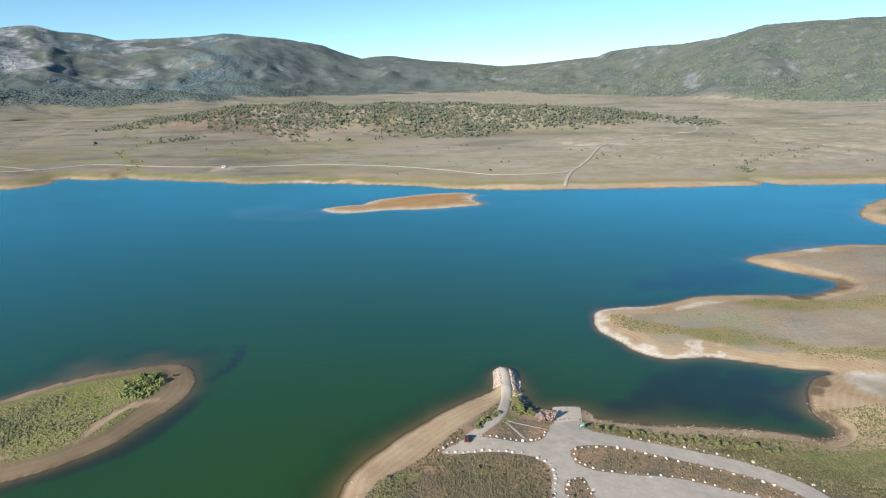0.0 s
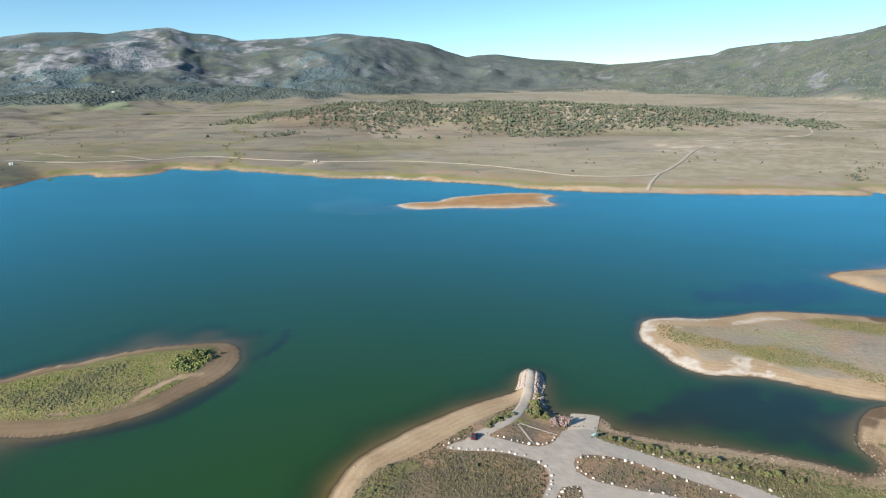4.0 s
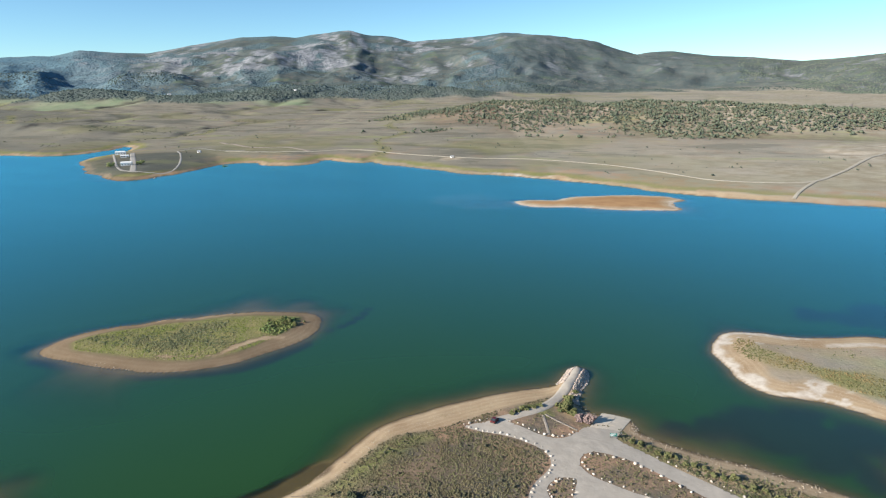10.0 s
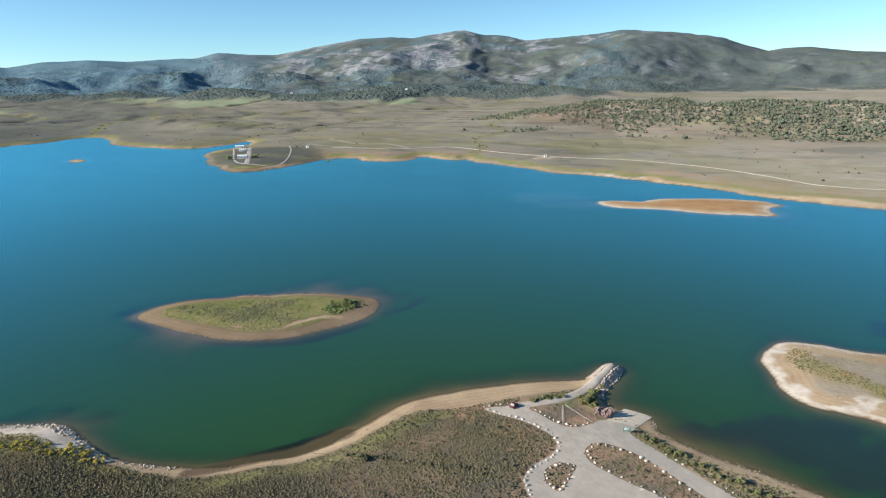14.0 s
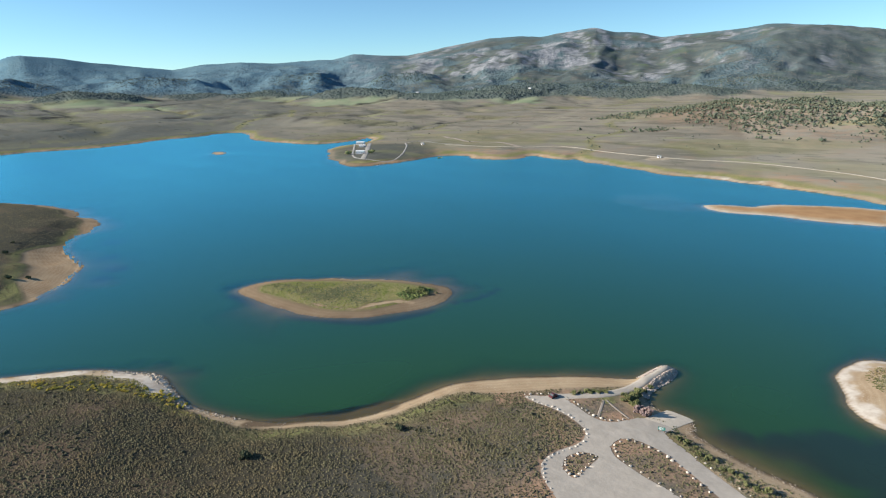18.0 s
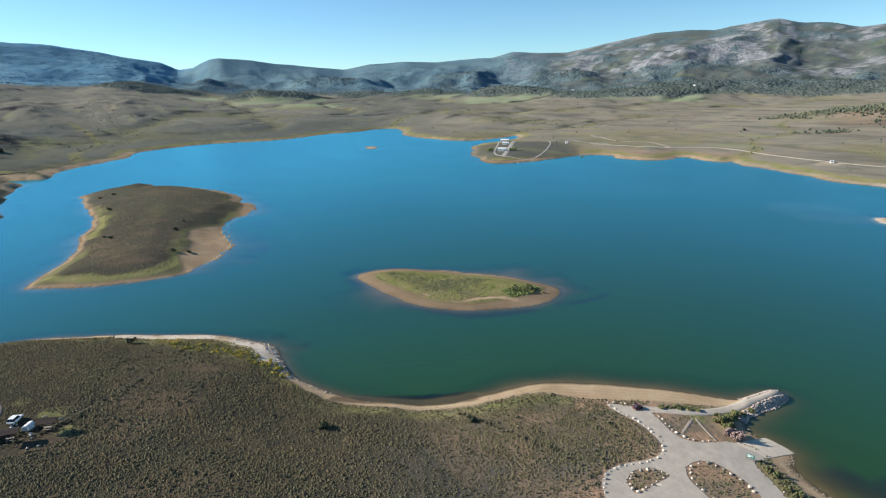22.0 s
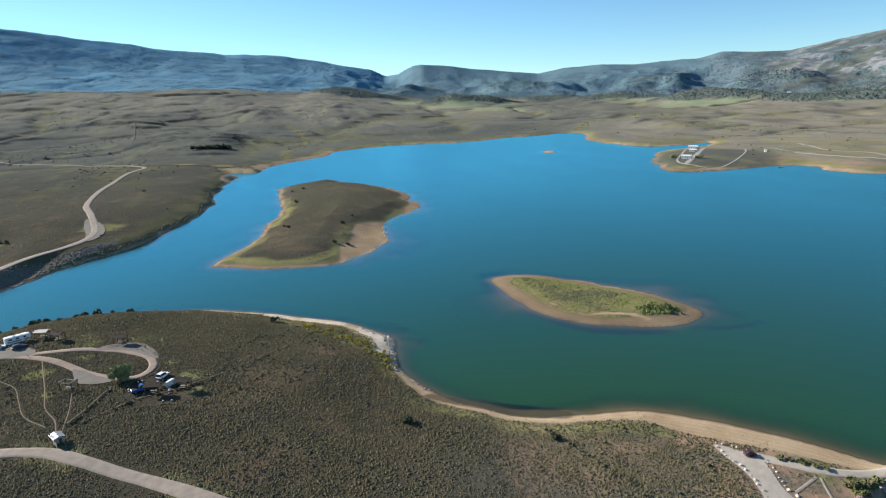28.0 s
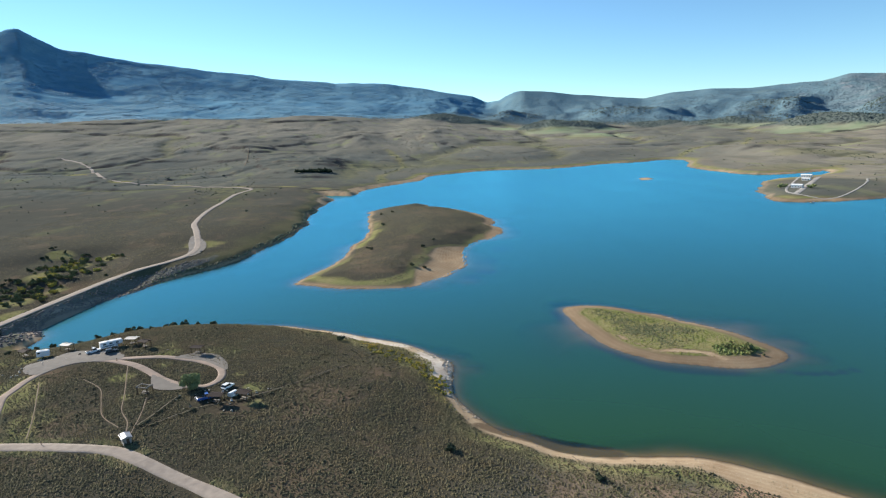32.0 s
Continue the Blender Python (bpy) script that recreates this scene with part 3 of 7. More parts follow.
forest = forest * (1 - front) + mixed * front
hills = np.zeros(gx.shape)
outer = np.hypot(gx - 70, gy - 20) > 1700
hills[outer] = foothill(gx[outer], gy[outer])[0]
forest = np.maximum(forest, 0.9 * smooth(hills + 0.2 * fbm(gx, gy, 90, 3), 0.25, 0.45))
ridge = patches(gx, gy, [(-20, 1080, 300), (-330, 1200, 170), (280, 1050, 140), (150, 1150, 190), (-180, 1100, 190)])
forest = np.maximum(forest, 0.9 * patches(gx, gy, [(-900, 2000, 180), (-1050, 1950, 150)]))
warm = np.maximum(warm, 0.42 * ridge)


def rockiness(x, y, s, az):
    """Bare grey rock and dead timber on the mountain sides."""
    across, down = np.radians(az) * 3600 + 140 * fbm(x, y, 500, 3), np.hypot(x - HUB[0], y - HUB[1]) * 0.5
    face = smooth(az, -50, -44) * smooth(az, -14, -20) + 0.28 * smooth(az, -20, -15) * smooth(az, -3, -9) + 0.3 * smooth(az, -56, -50) * smooth(az, -44, -49)
    ribs = smooth(ridged(across, down * 0.5, 110, 5) + 0.45 * fbm(across, down * 0.5, 34, 4), 0.55, 0.72)
    spread = smooth(fbm(x + 400, y, 520, 4) + 0.35 * (s - 0.5), -0.3, 0.0) * smooth(s + 0.2 * fbm(x, y, 400, 3), 0.26, 0.44)
    r = face * ribs * spread
    # single pale outcrops on the greener hills
    r = np.maximum(r, smooth(s, 0.05, 0.15) * smooth(az, -60, -50) * 0.7 * smooth(fbm(across + 90, down * 0.6, 80, 4), 0.40, 0.50) * smooth(ridged(across, down, 90, 3), 0.45, 0.65))
    r = np.maximum(r, smooth(az, 0, 6) * smooth(s, 0.04, 0.15) * 0.6 * smooth(fbm(across, down * 0.7, 40, 3), 0.42, 0.52))
    return r * smooth(fbm(x, y, 45, 4), -0.35, 0.0)


rock = rockiness(gx, gy, gs, azm)
dam_d = path_distance(gx, gy, DAM)
rock = np.where((dam_d < 20) & (dam_d > 3) & (gd < 14), 0.3, rock)
forest = np.maximum(forest * (1 - 0.8 * smooth(azm, 0, 8)), 0.18 * smooth(gs, 0.0, 0.04) * smooth(azm, 0, 8) * smooth(azm, 60, 48))
forest = np.maximum(forest, smooth(gs, 0.03, 0.1) * (smooth(azm, -48, -56) * 0.85 + 0.15 * smooth(azm, -78, -84)) * smooth(fbm(gx, gy, 300, 4), -0.6, -0.2))
# aerial haze put into the mountain woods' colour as blue, strongest in the west
haze_blue = (0.18 + 0.30 * smooth(azm, -44, -58) + 0.58 * smooth(azm + 10 * (1 - gs) - 5 * fbm(gx, gy, 400, 3), -78, -82)) * smooth(gs, 0.0, 0.12)
beach = np.where(east, np.maximum(beach, 0.35 * smooth(fbm(gx + 9, gy, 30, 3), -0.4, 0.1)), beach)
# dry straw plus the north plain's front-lit paleness, put into the colour
dry = (0.70 + 0.3 * smooth(azm, -22, 0)) * smooth(gy, 470, 640) * smooth(azm, -72, -42) * (1 - 0.5 * ridge)
# western ground greys with distance: haze put into the colour
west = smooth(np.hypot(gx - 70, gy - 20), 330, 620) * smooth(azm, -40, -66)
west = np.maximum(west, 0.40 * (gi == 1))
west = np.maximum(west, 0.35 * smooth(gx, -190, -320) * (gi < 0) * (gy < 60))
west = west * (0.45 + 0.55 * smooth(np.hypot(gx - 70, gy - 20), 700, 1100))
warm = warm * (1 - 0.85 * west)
spit = smooth(np.hypot(gx + 555, gy - 525) + 8 * wob, 105, 80) * (gi < 0)
west, dry = np.maximum(west, 0.75 * spit), dry * (1 - spit)
green = green * (1 - 0.85 * spit)
beach, warm = beach * (1 - 0.45 * spit), warm * (1 - 0.8 * spit)
rust_cut = 1 - spit
meadow = np.maximum(patches(gx, gy, [(-2150, 640, 130), (-1960, 740, 110), (-2330, 500, 120), (-2250, 820, 100), (-2050, 1380, 200), (-1850, 1520, 190), (-1600, 1560, 200), (-1380, 1560, 170), (-1650, 1330, 160), (-1150, 1560, 120)]) * (gs < 0.06), 0.35 * smooth(gs, 0.02, 0.1) * smooth(azm, -80, -90) * smooth(fbm(gx, gy, 500, 4), 0.15, 0.3) * smooth(gs, 0.5, 0.2))
# far western plain lightened with distance, also in place of haze
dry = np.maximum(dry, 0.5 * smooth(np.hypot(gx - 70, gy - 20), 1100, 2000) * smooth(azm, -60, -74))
lotland = (gi < 0) & (gx > -45) & (gx < 60) & (gy > 60) & (gy < 160)
dry = np.maximum(dry, 0.22 * lotland * smooth(np.hypot(gx - 25, gy - 125), 75, 40))
dry = np.where((lot_d < 9) & (gx > 10) & (gd > 4), np.maximum(dry, 0.3), dry)
dry = np.maximum(dry, 0.9 * smooth(gx + 0.4 * gy, 145, 165) * (gy > 100))
upland = smooth(gs, 0.0, 0.08)
du = np.hypot(np.gradient(GX, axis=1), np.gradient(GY, axis=1))
dv = np.hypot(np.gradient(GX, axis=0), np.gradient(GY, axis=0))
steep = np.hypot(np.gradient(GZ, axis=1) / du, np.gradient(GZ, axis=0) / np.maximum(dv, 0.1)).ravel()
crags = 0.85 * smooth(steep + 0.16 * fbm(gx, gy, 40, 3), 0.20, 0.40) * (gs <= 0) * smooth(gd, 40, 90) * (gi < 0)
crags = np.where((gy > 850) & (azm > -28), 0.0, crags)
wash = np.maximum(0, 1 - np.abs(value_noise((gx + 45 * fbm(gx + 300, gy, 130, 3)) / 330 + 330, (gy + 45 * fbm(gx, gy + 300, 130, 3)) / 330) - 0.5) / 0.05) * smooth(gd, 40, 150) * (gs <= 0.02)
scarp = smooth(steep, 0.22, 0.4) * ridge * smooth(fbm(gx, gy, 50, 3), -0.15, 0.15)


def ground_material():
    m, nt, b = matter("ground", 1.0, 0.0)
    sa, sb, sc, sd, se, sf = (nt.nodes.new("ShaderNodeSeparateColor") for _ in range(6))
    for letter, s in zip("abcdef", (sa, sb, sc, sd, se, sf)):
        nt.links.new(zone(nt, "zone_" + letter).outputs["Color"], s.inputs[0])
    big, mid, fine, grit = grain(nt, 160, 5), grain(nt, 14, 5), grain(nt, 1.6, 4), grain(nt, 0.5, 3)
    broad = grain(nt, 420, 4)
    strand = grain(nt, 150, 6, at=None, stretch=(1.0, 2.6, 1.0))
    sage = blend(nt, step(nt, fine, 0.35, 0.65), (0.048, 0.043, 0.030), (0.074, 0.065, 0.045))
    sage = blend(nt, step(nt, big, 0.38, 0.62), sage, (0.062, 0.057, 0.045))
    sage = blend(nt, calc(nt, "MULTIPLY", step(nt, broad, 0.5, 0.70), 0.6), sage, (0.088, 0.084, 0.060))
    sage = blend(nt, calc(nt, "MULTIPLY", step(nt, strand, 0.44, 0.34), 0.55), sage, (0.11, 0.108, 0.062))
    streak = grain(nt, 48, 5, at=None, stretch=(1.0, 2.2, 1.0))
    sage = blend(nt, calc(nt, "MULTIPLY", step(nt, streak, 0.58, 0.68), 0.5), sage, (0.098, 0.094, 0.070))
    sage = blend(nt, calc(nt, "MULTIPLY", step(nt, streak, 0.42, 0.34), 0.6), sage, (0.038, 0.038, 0.029))
    # greyer, lighter tones for the hazy western plain
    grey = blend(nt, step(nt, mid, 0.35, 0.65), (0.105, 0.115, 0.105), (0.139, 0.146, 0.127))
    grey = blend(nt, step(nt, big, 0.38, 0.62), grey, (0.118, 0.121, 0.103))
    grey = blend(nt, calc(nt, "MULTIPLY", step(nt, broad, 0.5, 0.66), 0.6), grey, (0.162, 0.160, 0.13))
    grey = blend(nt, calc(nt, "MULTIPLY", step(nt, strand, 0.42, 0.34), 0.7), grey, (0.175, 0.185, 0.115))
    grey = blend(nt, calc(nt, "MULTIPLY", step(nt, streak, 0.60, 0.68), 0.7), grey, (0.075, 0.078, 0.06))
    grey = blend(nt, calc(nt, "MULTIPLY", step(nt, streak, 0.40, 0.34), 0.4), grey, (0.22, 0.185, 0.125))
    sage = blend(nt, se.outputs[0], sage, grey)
    straw = blend(nt, step(nt, fine, 0.35, 0.65), (0.260, 0.239, 0.194), (0.322, 0.297, 0.241))
    straw = blend(nt, step(nt, big, 0.40, 0.60), straw, (0.307, 0.274, 0.215))
    straw = blend(nt, calc(nt, "MULTIPLY", step(nt, broad, 0.5, 0.66), 0.8), straw, (0.374, 0.331, 0.260))
    straw = blend(nt, calc(nt, "MULTIPLY", step(nt, strand, 0.52, 0.60), 0.75), straw, (0.187, 0.180, 0.146))
    straw = blend(nt, calc(nt, "MULTIPLY", step(nt, strand, 0.42, 0.35), 0.65), straw, (0.322, 0.331, 0.171))
    straw = blend(nt, calc(nt, "MULTIPLY", step(nt, streak, 0.57, 0.66), 0.55), straw, (0.386, 0.348, 0.254))
    straw = blend(nt, calc(nt, "MULTIPLY", step(nt, streak, 0.42, 0.35), 0.5), straw, (0.146, 0.153, 0.116))
    sage = blend(nt, sd.outputs[0], sage, straw)
    # upland ground, its tones lightened and blued for haze
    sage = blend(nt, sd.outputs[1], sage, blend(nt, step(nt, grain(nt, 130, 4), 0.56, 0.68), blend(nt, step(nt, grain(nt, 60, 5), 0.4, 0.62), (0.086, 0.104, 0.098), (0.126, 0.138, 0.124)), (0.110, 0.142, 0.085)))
    sage = blend(nt, se.outputs[1], sage, blend(nt, step(nt, grain(nt, 90, 4), 0.4, 0.6), (0.235, 0.28, 0.17), (0.285, 0.30, 0.20)))
    sage = blend(nt, calc(nt, "MULTIPLY", sb.outputs[0], step(nt, mid, 0.36, 0.60)), sage, (0.36, 0.23, 0.15))
    sage = blend(nt, calc(nt, "MULTIPLY", sf.outputs[1], 0.5), sage, blend(nt, step(nt, mid, 0.4, 0.6), (0.21, 0.20, 0.085), (0.10, 0.105, 0.06)))
    sage = blend(nt, sf.outputs[2], sage, blend(nt, step(nt, mid, 0.4, 0.6), (0.33, 0.265, 0.215), (0.23, 0.18, 0.145)))
    sage = blend(nt, sf.outputs[0], sage, blend(nt, step(nt, mid, 0.4, 0.6), (0.055, 0.05, 0.047), (0.095, 0.08, 0.07)))
    grass = blend(nt, step(nt, mid, 0.35, 0.65), (0.19, 0.195, 0.074), (0.275, 0.235, 0.118))
    grass = blend(nt, step(nt, fine, 0.45, 0.7), grass, (0.175, 0.185, 0.074))
    c = blend(nt, sa.outputs[1], sage, grass)
    sand = blend(nt, step(nt, mid, 0.35, 0.65), (0.46, 0.345, 0.22), (0.34, 0.235, 0.14))
    sand = blend(nt, step(nt, grit, 0.55, 0.75), sand, (0.50, 0.41, 0.30))
    line = calc(nt, "SINE", calc(nt, "ADD", calc(nt, "MULTIPLY", sd.outputs[2], 62.0), calc(nt, "MULTIPLY", grain(nt, 12, 4), 9.0)))
    sand = blend(nt, calc(nt, "MULTIPLY", step(nt, line, 0.1, 0.9), 0.14), sand, (0.23, 0.165, 0.11))
    sand = blend(nt, calc(nt, "MULTIPLY", step(nt, line, -0.5, -0.95), 0.18), sand, (0.50, 0.40, 0.28))
    sand = blend(nt, calc(nt, "MULTIPLY", sc.outputs[1], 0.85), sand, (0.11, 0.078, 0.052))
    sand = blend(nt, se.outputs[2], sand, blend(nt, step(nt, mid, 0.35, 0.65), (0.40, 0.235, 0.115), (0.33, 0.19, 0.095)))
    sand = blend(nt, sc.outputs[2], sand, blend(nt, step(nt, grain(nt, 3.0, 5), 0.42, 0.62), (0.60, 0.53, 0.44), (0.47, 0.39, 0.31)))
    c = blend(nt, sa.outputs[0], c, sand)
    c = blend(nt, sb.outputs[1], c, blend(nt, step(nt, mid, 0.4, 0.6), (0.42, 0.37, 0.29), (0.30, 0.25, 0.18)))
    clump = nt.nodes.new("ShaderNodeTexVoronoi")
    clump.inputs["Scale"].default_value = 1 / 13.0
    nt.links.new(where(nt), clump.inputs["Vector"])
    # forest ground, lifted and blued to stand in for haze
    wood = blend(nt, step(nt, clump.outputs["Distance"], 0.25, 0.62), (0.078, 0.100, 0.096), (0.108, 0.130, 0.120))
    wood = blend(nt, step(nt, big, 0.5, 0.75), wood, (0.105, 0.128, 0.108))
    wood = blend(nt, step(nt, grain(nt, 45, 4), 0.62, 0.74), wood, (0.135, 0.14, 0.105))
    # pale blue haze tint mixed into the base colour
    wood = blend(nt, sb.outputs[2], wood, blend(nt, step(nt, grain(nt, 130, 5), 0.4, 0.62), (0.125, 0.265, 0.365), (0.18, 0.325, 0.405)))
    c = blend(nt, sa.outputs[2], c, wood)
    cliff = blend(nt, step(nt, grain(nt, 26, 5), 0.4, 0.6), (0.31, 0.31, 0.32), (0.18, 0.195, 0.205))
    c = blend(nt, sc.outputs[0], c, cliff)
    put(nt, b.inputs["Base Color"], c)
    hgt = calc(nt, "ADD", calc(nt, "MULTIPLY", fine, calc(nt, "SUBTRACT", 0.5, calc(nt, "MULTIPLY", sa.outputs[0], 0.44))), calc(nt, "MULTIPLY", step(nt, clump.outputs["Distance"], 0.6, 0.0), calc(nt, "MULTIPLY", calc(nt, "MULTIPLY", sa.outputs[2], calc(nt, "SUBTRACT", 1.0, sb.outputs[2])), 6.0)))
    relief(nt, b, hgt, 0.6, 1.0)
    return m


rust = np.where(gi == 2, 0.9 * smooth(gd, 6, 12), np.where((gi < 0) & (gy > 380), 0.25 * smooth(fbm(gx + 200, gy, 90, 3), -0.05, 0.25), 0))
rust = np.where(gi == 1, 0.06, rust) * rust_cut
wet = smooth(gd, 1.1 + 1.2 * wob, 0.1) * (1 - 0.55 * smooth(gd, -0.2, -1.2))
mud = smooth(path_distance(gx, gy, spline([(-39, 73), (-34, 81), (-28, 91), (-23, 100), (-19, 107)], 4, False)) + 1.2 * fbm(gx, gy, 6, 2), 4.0, 2.4)
wet = np.maximum(wet, mud)
wet = np.maximum(wet, np.where(gi == 0, (0.66 + 0.35 * wob) * (1 - 0.75 * sandy), np.where(gi == 1, 0.32 + 0.2 * wob, 0)))
wet = np.maximum(wet, 0.95 * patches(gx, gy, [(184, 259, 12), (176, 252, 9), (189, 256, 10), (181, 250, 8), (186, 251, 7), (170, 246, 7), (163, 239, 5), (111, 142, 6), (113, 146, 5), (107, 139, 4), (124, 168, 5), (119, 162, 4)]) * (gd > -0.4))
bone = patches(gx, gy, [(-97, 61, 7), (-112, 50, 6), (-90, 66, 6), (-121, 40, 5), (70, 222, 5), (69, 212, 5), (73, 203, 5), (80, 192, 5), (94, 188, 4), (140, 162, 9), (212, 312, 8), (26, 178, 6), (-70, 67, 5), (-63, 66, 4)]) * smooth(gd, 0.3, 1.2)
bone = np.maximum(bone, np.minimum(1, shelf(gx, gy) / 3.2) * (gi < 0) * np.clip(0.55 + 0.6 * wob + 1.3 * fbm(gx, gy, 7, 3), 0, 1) * smooth(gd, 0.4, 1.2))
# salt flats on the northern plain
salt = 0.9 * patches(gx, gy, [(192, 782, 20), (206, 776, 22), (222, 782, 20), (250, 818, 14), (301, 856, 14), (332, 842, 15), (377, 884, 14), (510, 1008, 24), (520, 890, 16)]) * smooth(fbm(gx, gy * 2, 30, 4), -0.25, 0.2)
beach, bone = np.maximum(beach, salt * (gy > 700)), np.maximum(bone, salt)
for line in ([(88, 196), (95, 191.5), (104, 193), (113, 196.5), (122, 191)], [(106, 228), (122, 236), (134, 228), (146, 235)], [(100, 219), (116, 214), (128, 216)]):
    bone = np.maximum(bone, 0.75 * smooth(path_distance(gx, gy, spline(line, 4, False)) + 2.2 * fbm(gx, gy, 8, 3), 1.6, 0.2) * (gd > 1))
bone = np.where(gi == 2, 0.7 * smooth(gd, 5, 3), bone)
bone = np.maximum(bone, 0.95 * smooth(np.hypot(gx - 80, gy - 206), 40, 30) * smooth(gd, 0.3, 1.0) * smooth(gd, 3.8 + 3 * fbm(gx, gy, 9, 3), 2.2) * (gy < 236) * (gi < 0))
ground_me = grid_mesh("ground", np.column_stack([gx, gy, gz]), NU, NV, True, attrs=[
    ("zone_a", np.column_stack([beach, green * (1 - forest), forest])),
    ("zone_b", np.column_stack([warm, pale, haze_blue])),
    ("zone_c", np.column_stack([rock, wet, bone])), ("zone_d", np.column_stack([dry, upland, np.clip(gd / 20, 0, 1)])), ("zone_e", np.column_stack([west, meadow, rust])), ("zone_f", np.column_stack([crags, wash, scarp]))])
ground = tagged(new("ground", ground_me), "sagebrush plain and wooded mountains round a reservoir", "ground", kind="structure")
ground_me.materials.append(ground_material())

# water: its clearness follows the depth
shoals = np.zeros(gx.shape)
for sx, sy, sr, sk in [(-78, 196, 10, 0.9), (-72, 202, 10, 0.85), (-66, 206, 8, 0.7), (-64, 198, 7, 0.6), (-92, 203, 10, 0.75), (-110, 194, 10, 0.7), (-160, 128, 12, 0.9), (-166, 136, 10, 0.7), (-80, 432, 26, 0.8), (-100, 446, 24, 0.6), (-84, 77, 6, 0.8), (-98, 73, 6, 0.8), (-106, 68, 6, 0.7),
                       (-202, 70, 14, 0.8), (-212, 88, 14, 0.8), (-240, 102, 14, 0.7), (-350, 142, 18, 0.7), (-390, 146, 16, 0.6), (200, 300, 10, 0.8), (112, 156, 12, 0.6), (72, 240, 10, 0.5)]:
    shoals = np.maximum(shoals, sk * np.exp(-((gx - sx) ** 2 + (gy - sy) ** 2) / sr ** 2))
depth = np.maximum(-gz, 0) * (1 - 0.9 * shoals) * (1 - 0.97 * mud)
depth *= 1 - 0.25 * smooth(path_distance(gx, gy, spline([(-14, 140), (-4, 154), (8, 165), (20, 174)], 4, False)), 10, 2)
weeds_and_rim = patches(gx, gy, [(96, 158, 12), (84, 164, 13), (70, 160, 9), (60, 156, 6), (105, 150, 6), (150, 268, 10), (135, 262, 10), (118, 262, 8), (-65, 182, 2.5), (-63, 187, 2.8), (-61.5, 192, 2.8), (-61, 197, 2.6), (-61, 202, 2.4), (-62, 207, 2.2), (-235, 102, 8), (-222, 90, 7), (-262, 106, 7), (-300, 122, 9), (105, 262, 9), (128, 270, 14), (150, 270, 14), (103, 168, 9), (90, 172, 9), (112, 160, 7), (-420, 585, 9), (-405, 578, 8)])
# plus a dark rim in the water along the small island's south shore
weeds_and_rim = np.maximum(weeds_and_rim, smooth(path_distance(gx, gy, spline([(-146, 123), (-133, 124.5), (-114, 126.5), (-97, 130), (-82, 138.5), (-71, 152), (-67, 168)], 4, False)) + 1.5 * fbm(gx, gy, 9, 2), 4.2, 1.4))


def water_material():
    m, nt, b = matter("lake_water", 0.5, 0.0)
    z = zone(nt, "water_zone")
    s = nt.nodes.new("ShaderNodeSeparateColor")
    nt.links.new(z.outputs["Color"], s.inputs[0])
    big = grain(nt, 120, 3)
    c = blend(nt, step(nt, big, 0.35, 0.7), (0.021, 0.062, 0.015), (0.018, 0.060, 0.018))
    c = blend(nt, s.outputs[1], c, (0.018, 0.026, 0.020))
    c = blend(nt, s.outputs[2], c, (0.13, 0.17, 0.15))
    put(nt, b.inputs["Base Color"], c)
    clear = nt.nodes.new("ShaderNodeBsdfTransparent")
    clear.inputs[0].default_value = (0.80, 0.78, 0.62, 1)
    mx = nt.nodes.new("ShaderNodeMixShader")
    put(nt, mx.inputs[0], s.outputs[0])
    nt.links.new(clear.outputs[0], mx.inputs[1])
    nt.links.new(b.outputs[0], mx.inputs[2])
    # wind-ruffled surface: the gloss follows the angle
    gloss = nt.nodes.new("ShaderNodeBsdfGlossy")
    put(nt, gloss.inputs["Color"], (0.30, 0.86, 1.0))
    put(nt, gloss.inputs["Roughness"], step(nt, grain(nt, 180, 4, stretch=(1, 3, 1)), 0.3, 0.7, 0.18, 0.26))
    rip = nt.nodes.new("ShaderNodeBump")
    rip.inputs["Strength"].default_value, rip.inputs["Distance"].default_value = 0.12, 0.25
    nt.links.new(grain(nt, 1.1, 3), rip.inputs["Height"])
    nt.links.new(rip.outputs[0], gloss.inputs["Normal"])
    face = nt.nodes.new("ShaderNodeLayerWeight")
    face.inputs["Blend"].default_value = 0.5
    fr = calc(nt, "ADD", calc(nt, "MULTIPLY", calc(nt, "POWER", face.outputs["Facing"], 4.3), 1.15), 0.012, True)
    top = nt.nodes.new("ShaderNodeMixShader")
    put(nt, top.inputs[0], fr)
    nt.links.new(mx.outputs[0], top.inputs[1])
    nt.links.new(gloss.outputs[0], top.inputs[2])
    nt.links.new(top.outputs[0], nt.nodes["Material Output"].inputs["Surface"])
    return m


silt = 0.22 * patches(gx, gy, [(-85, 436, 26), (-100, 448, 30), (-120, 440, 22)])
murk = np.clip(1 - np.exp(-depth / 0.55), 0.10, 1)
water_me = grid_mesh("water", np.column_stack([gx, gy, np.zeros(gx.shape)]), NU, NV, True, keep=(gd < 3.0) & (gx > -1300) & (gx < 600) & (gy > -170) & (gy < 800) & (gs <= 0),
                     attrs=[("water_zone", np.column_stack([murk, weeds_and_rim * 0.8, silt]))])
water = tagged(new("water", water_me), "calm blue-green reservoir water, clear in the shallows", "water", kind="structure")
water_me.materials.append(water_material())

# ---- roads and the car park ----
M_GRAVEL = simple("pale_gravel", (0.45, 0.395, 0.33), (0.37, 0.325, 0.27), 3.0, 0.95, 0.1, bump=0.1)
M_CAMPDIRT = simple("camp_dirt", (0.36, 0.275, 0.22), (0.245, 0.20, 0.165), 3.5, 0.95, 0.05, bump=0.1)
M_DIRT = simple("dirt_track", (0.35, 0.295, 0.245), (0.255, 0.215, 0.18), 2.2, 0.95, 0.05, bump=0.1)
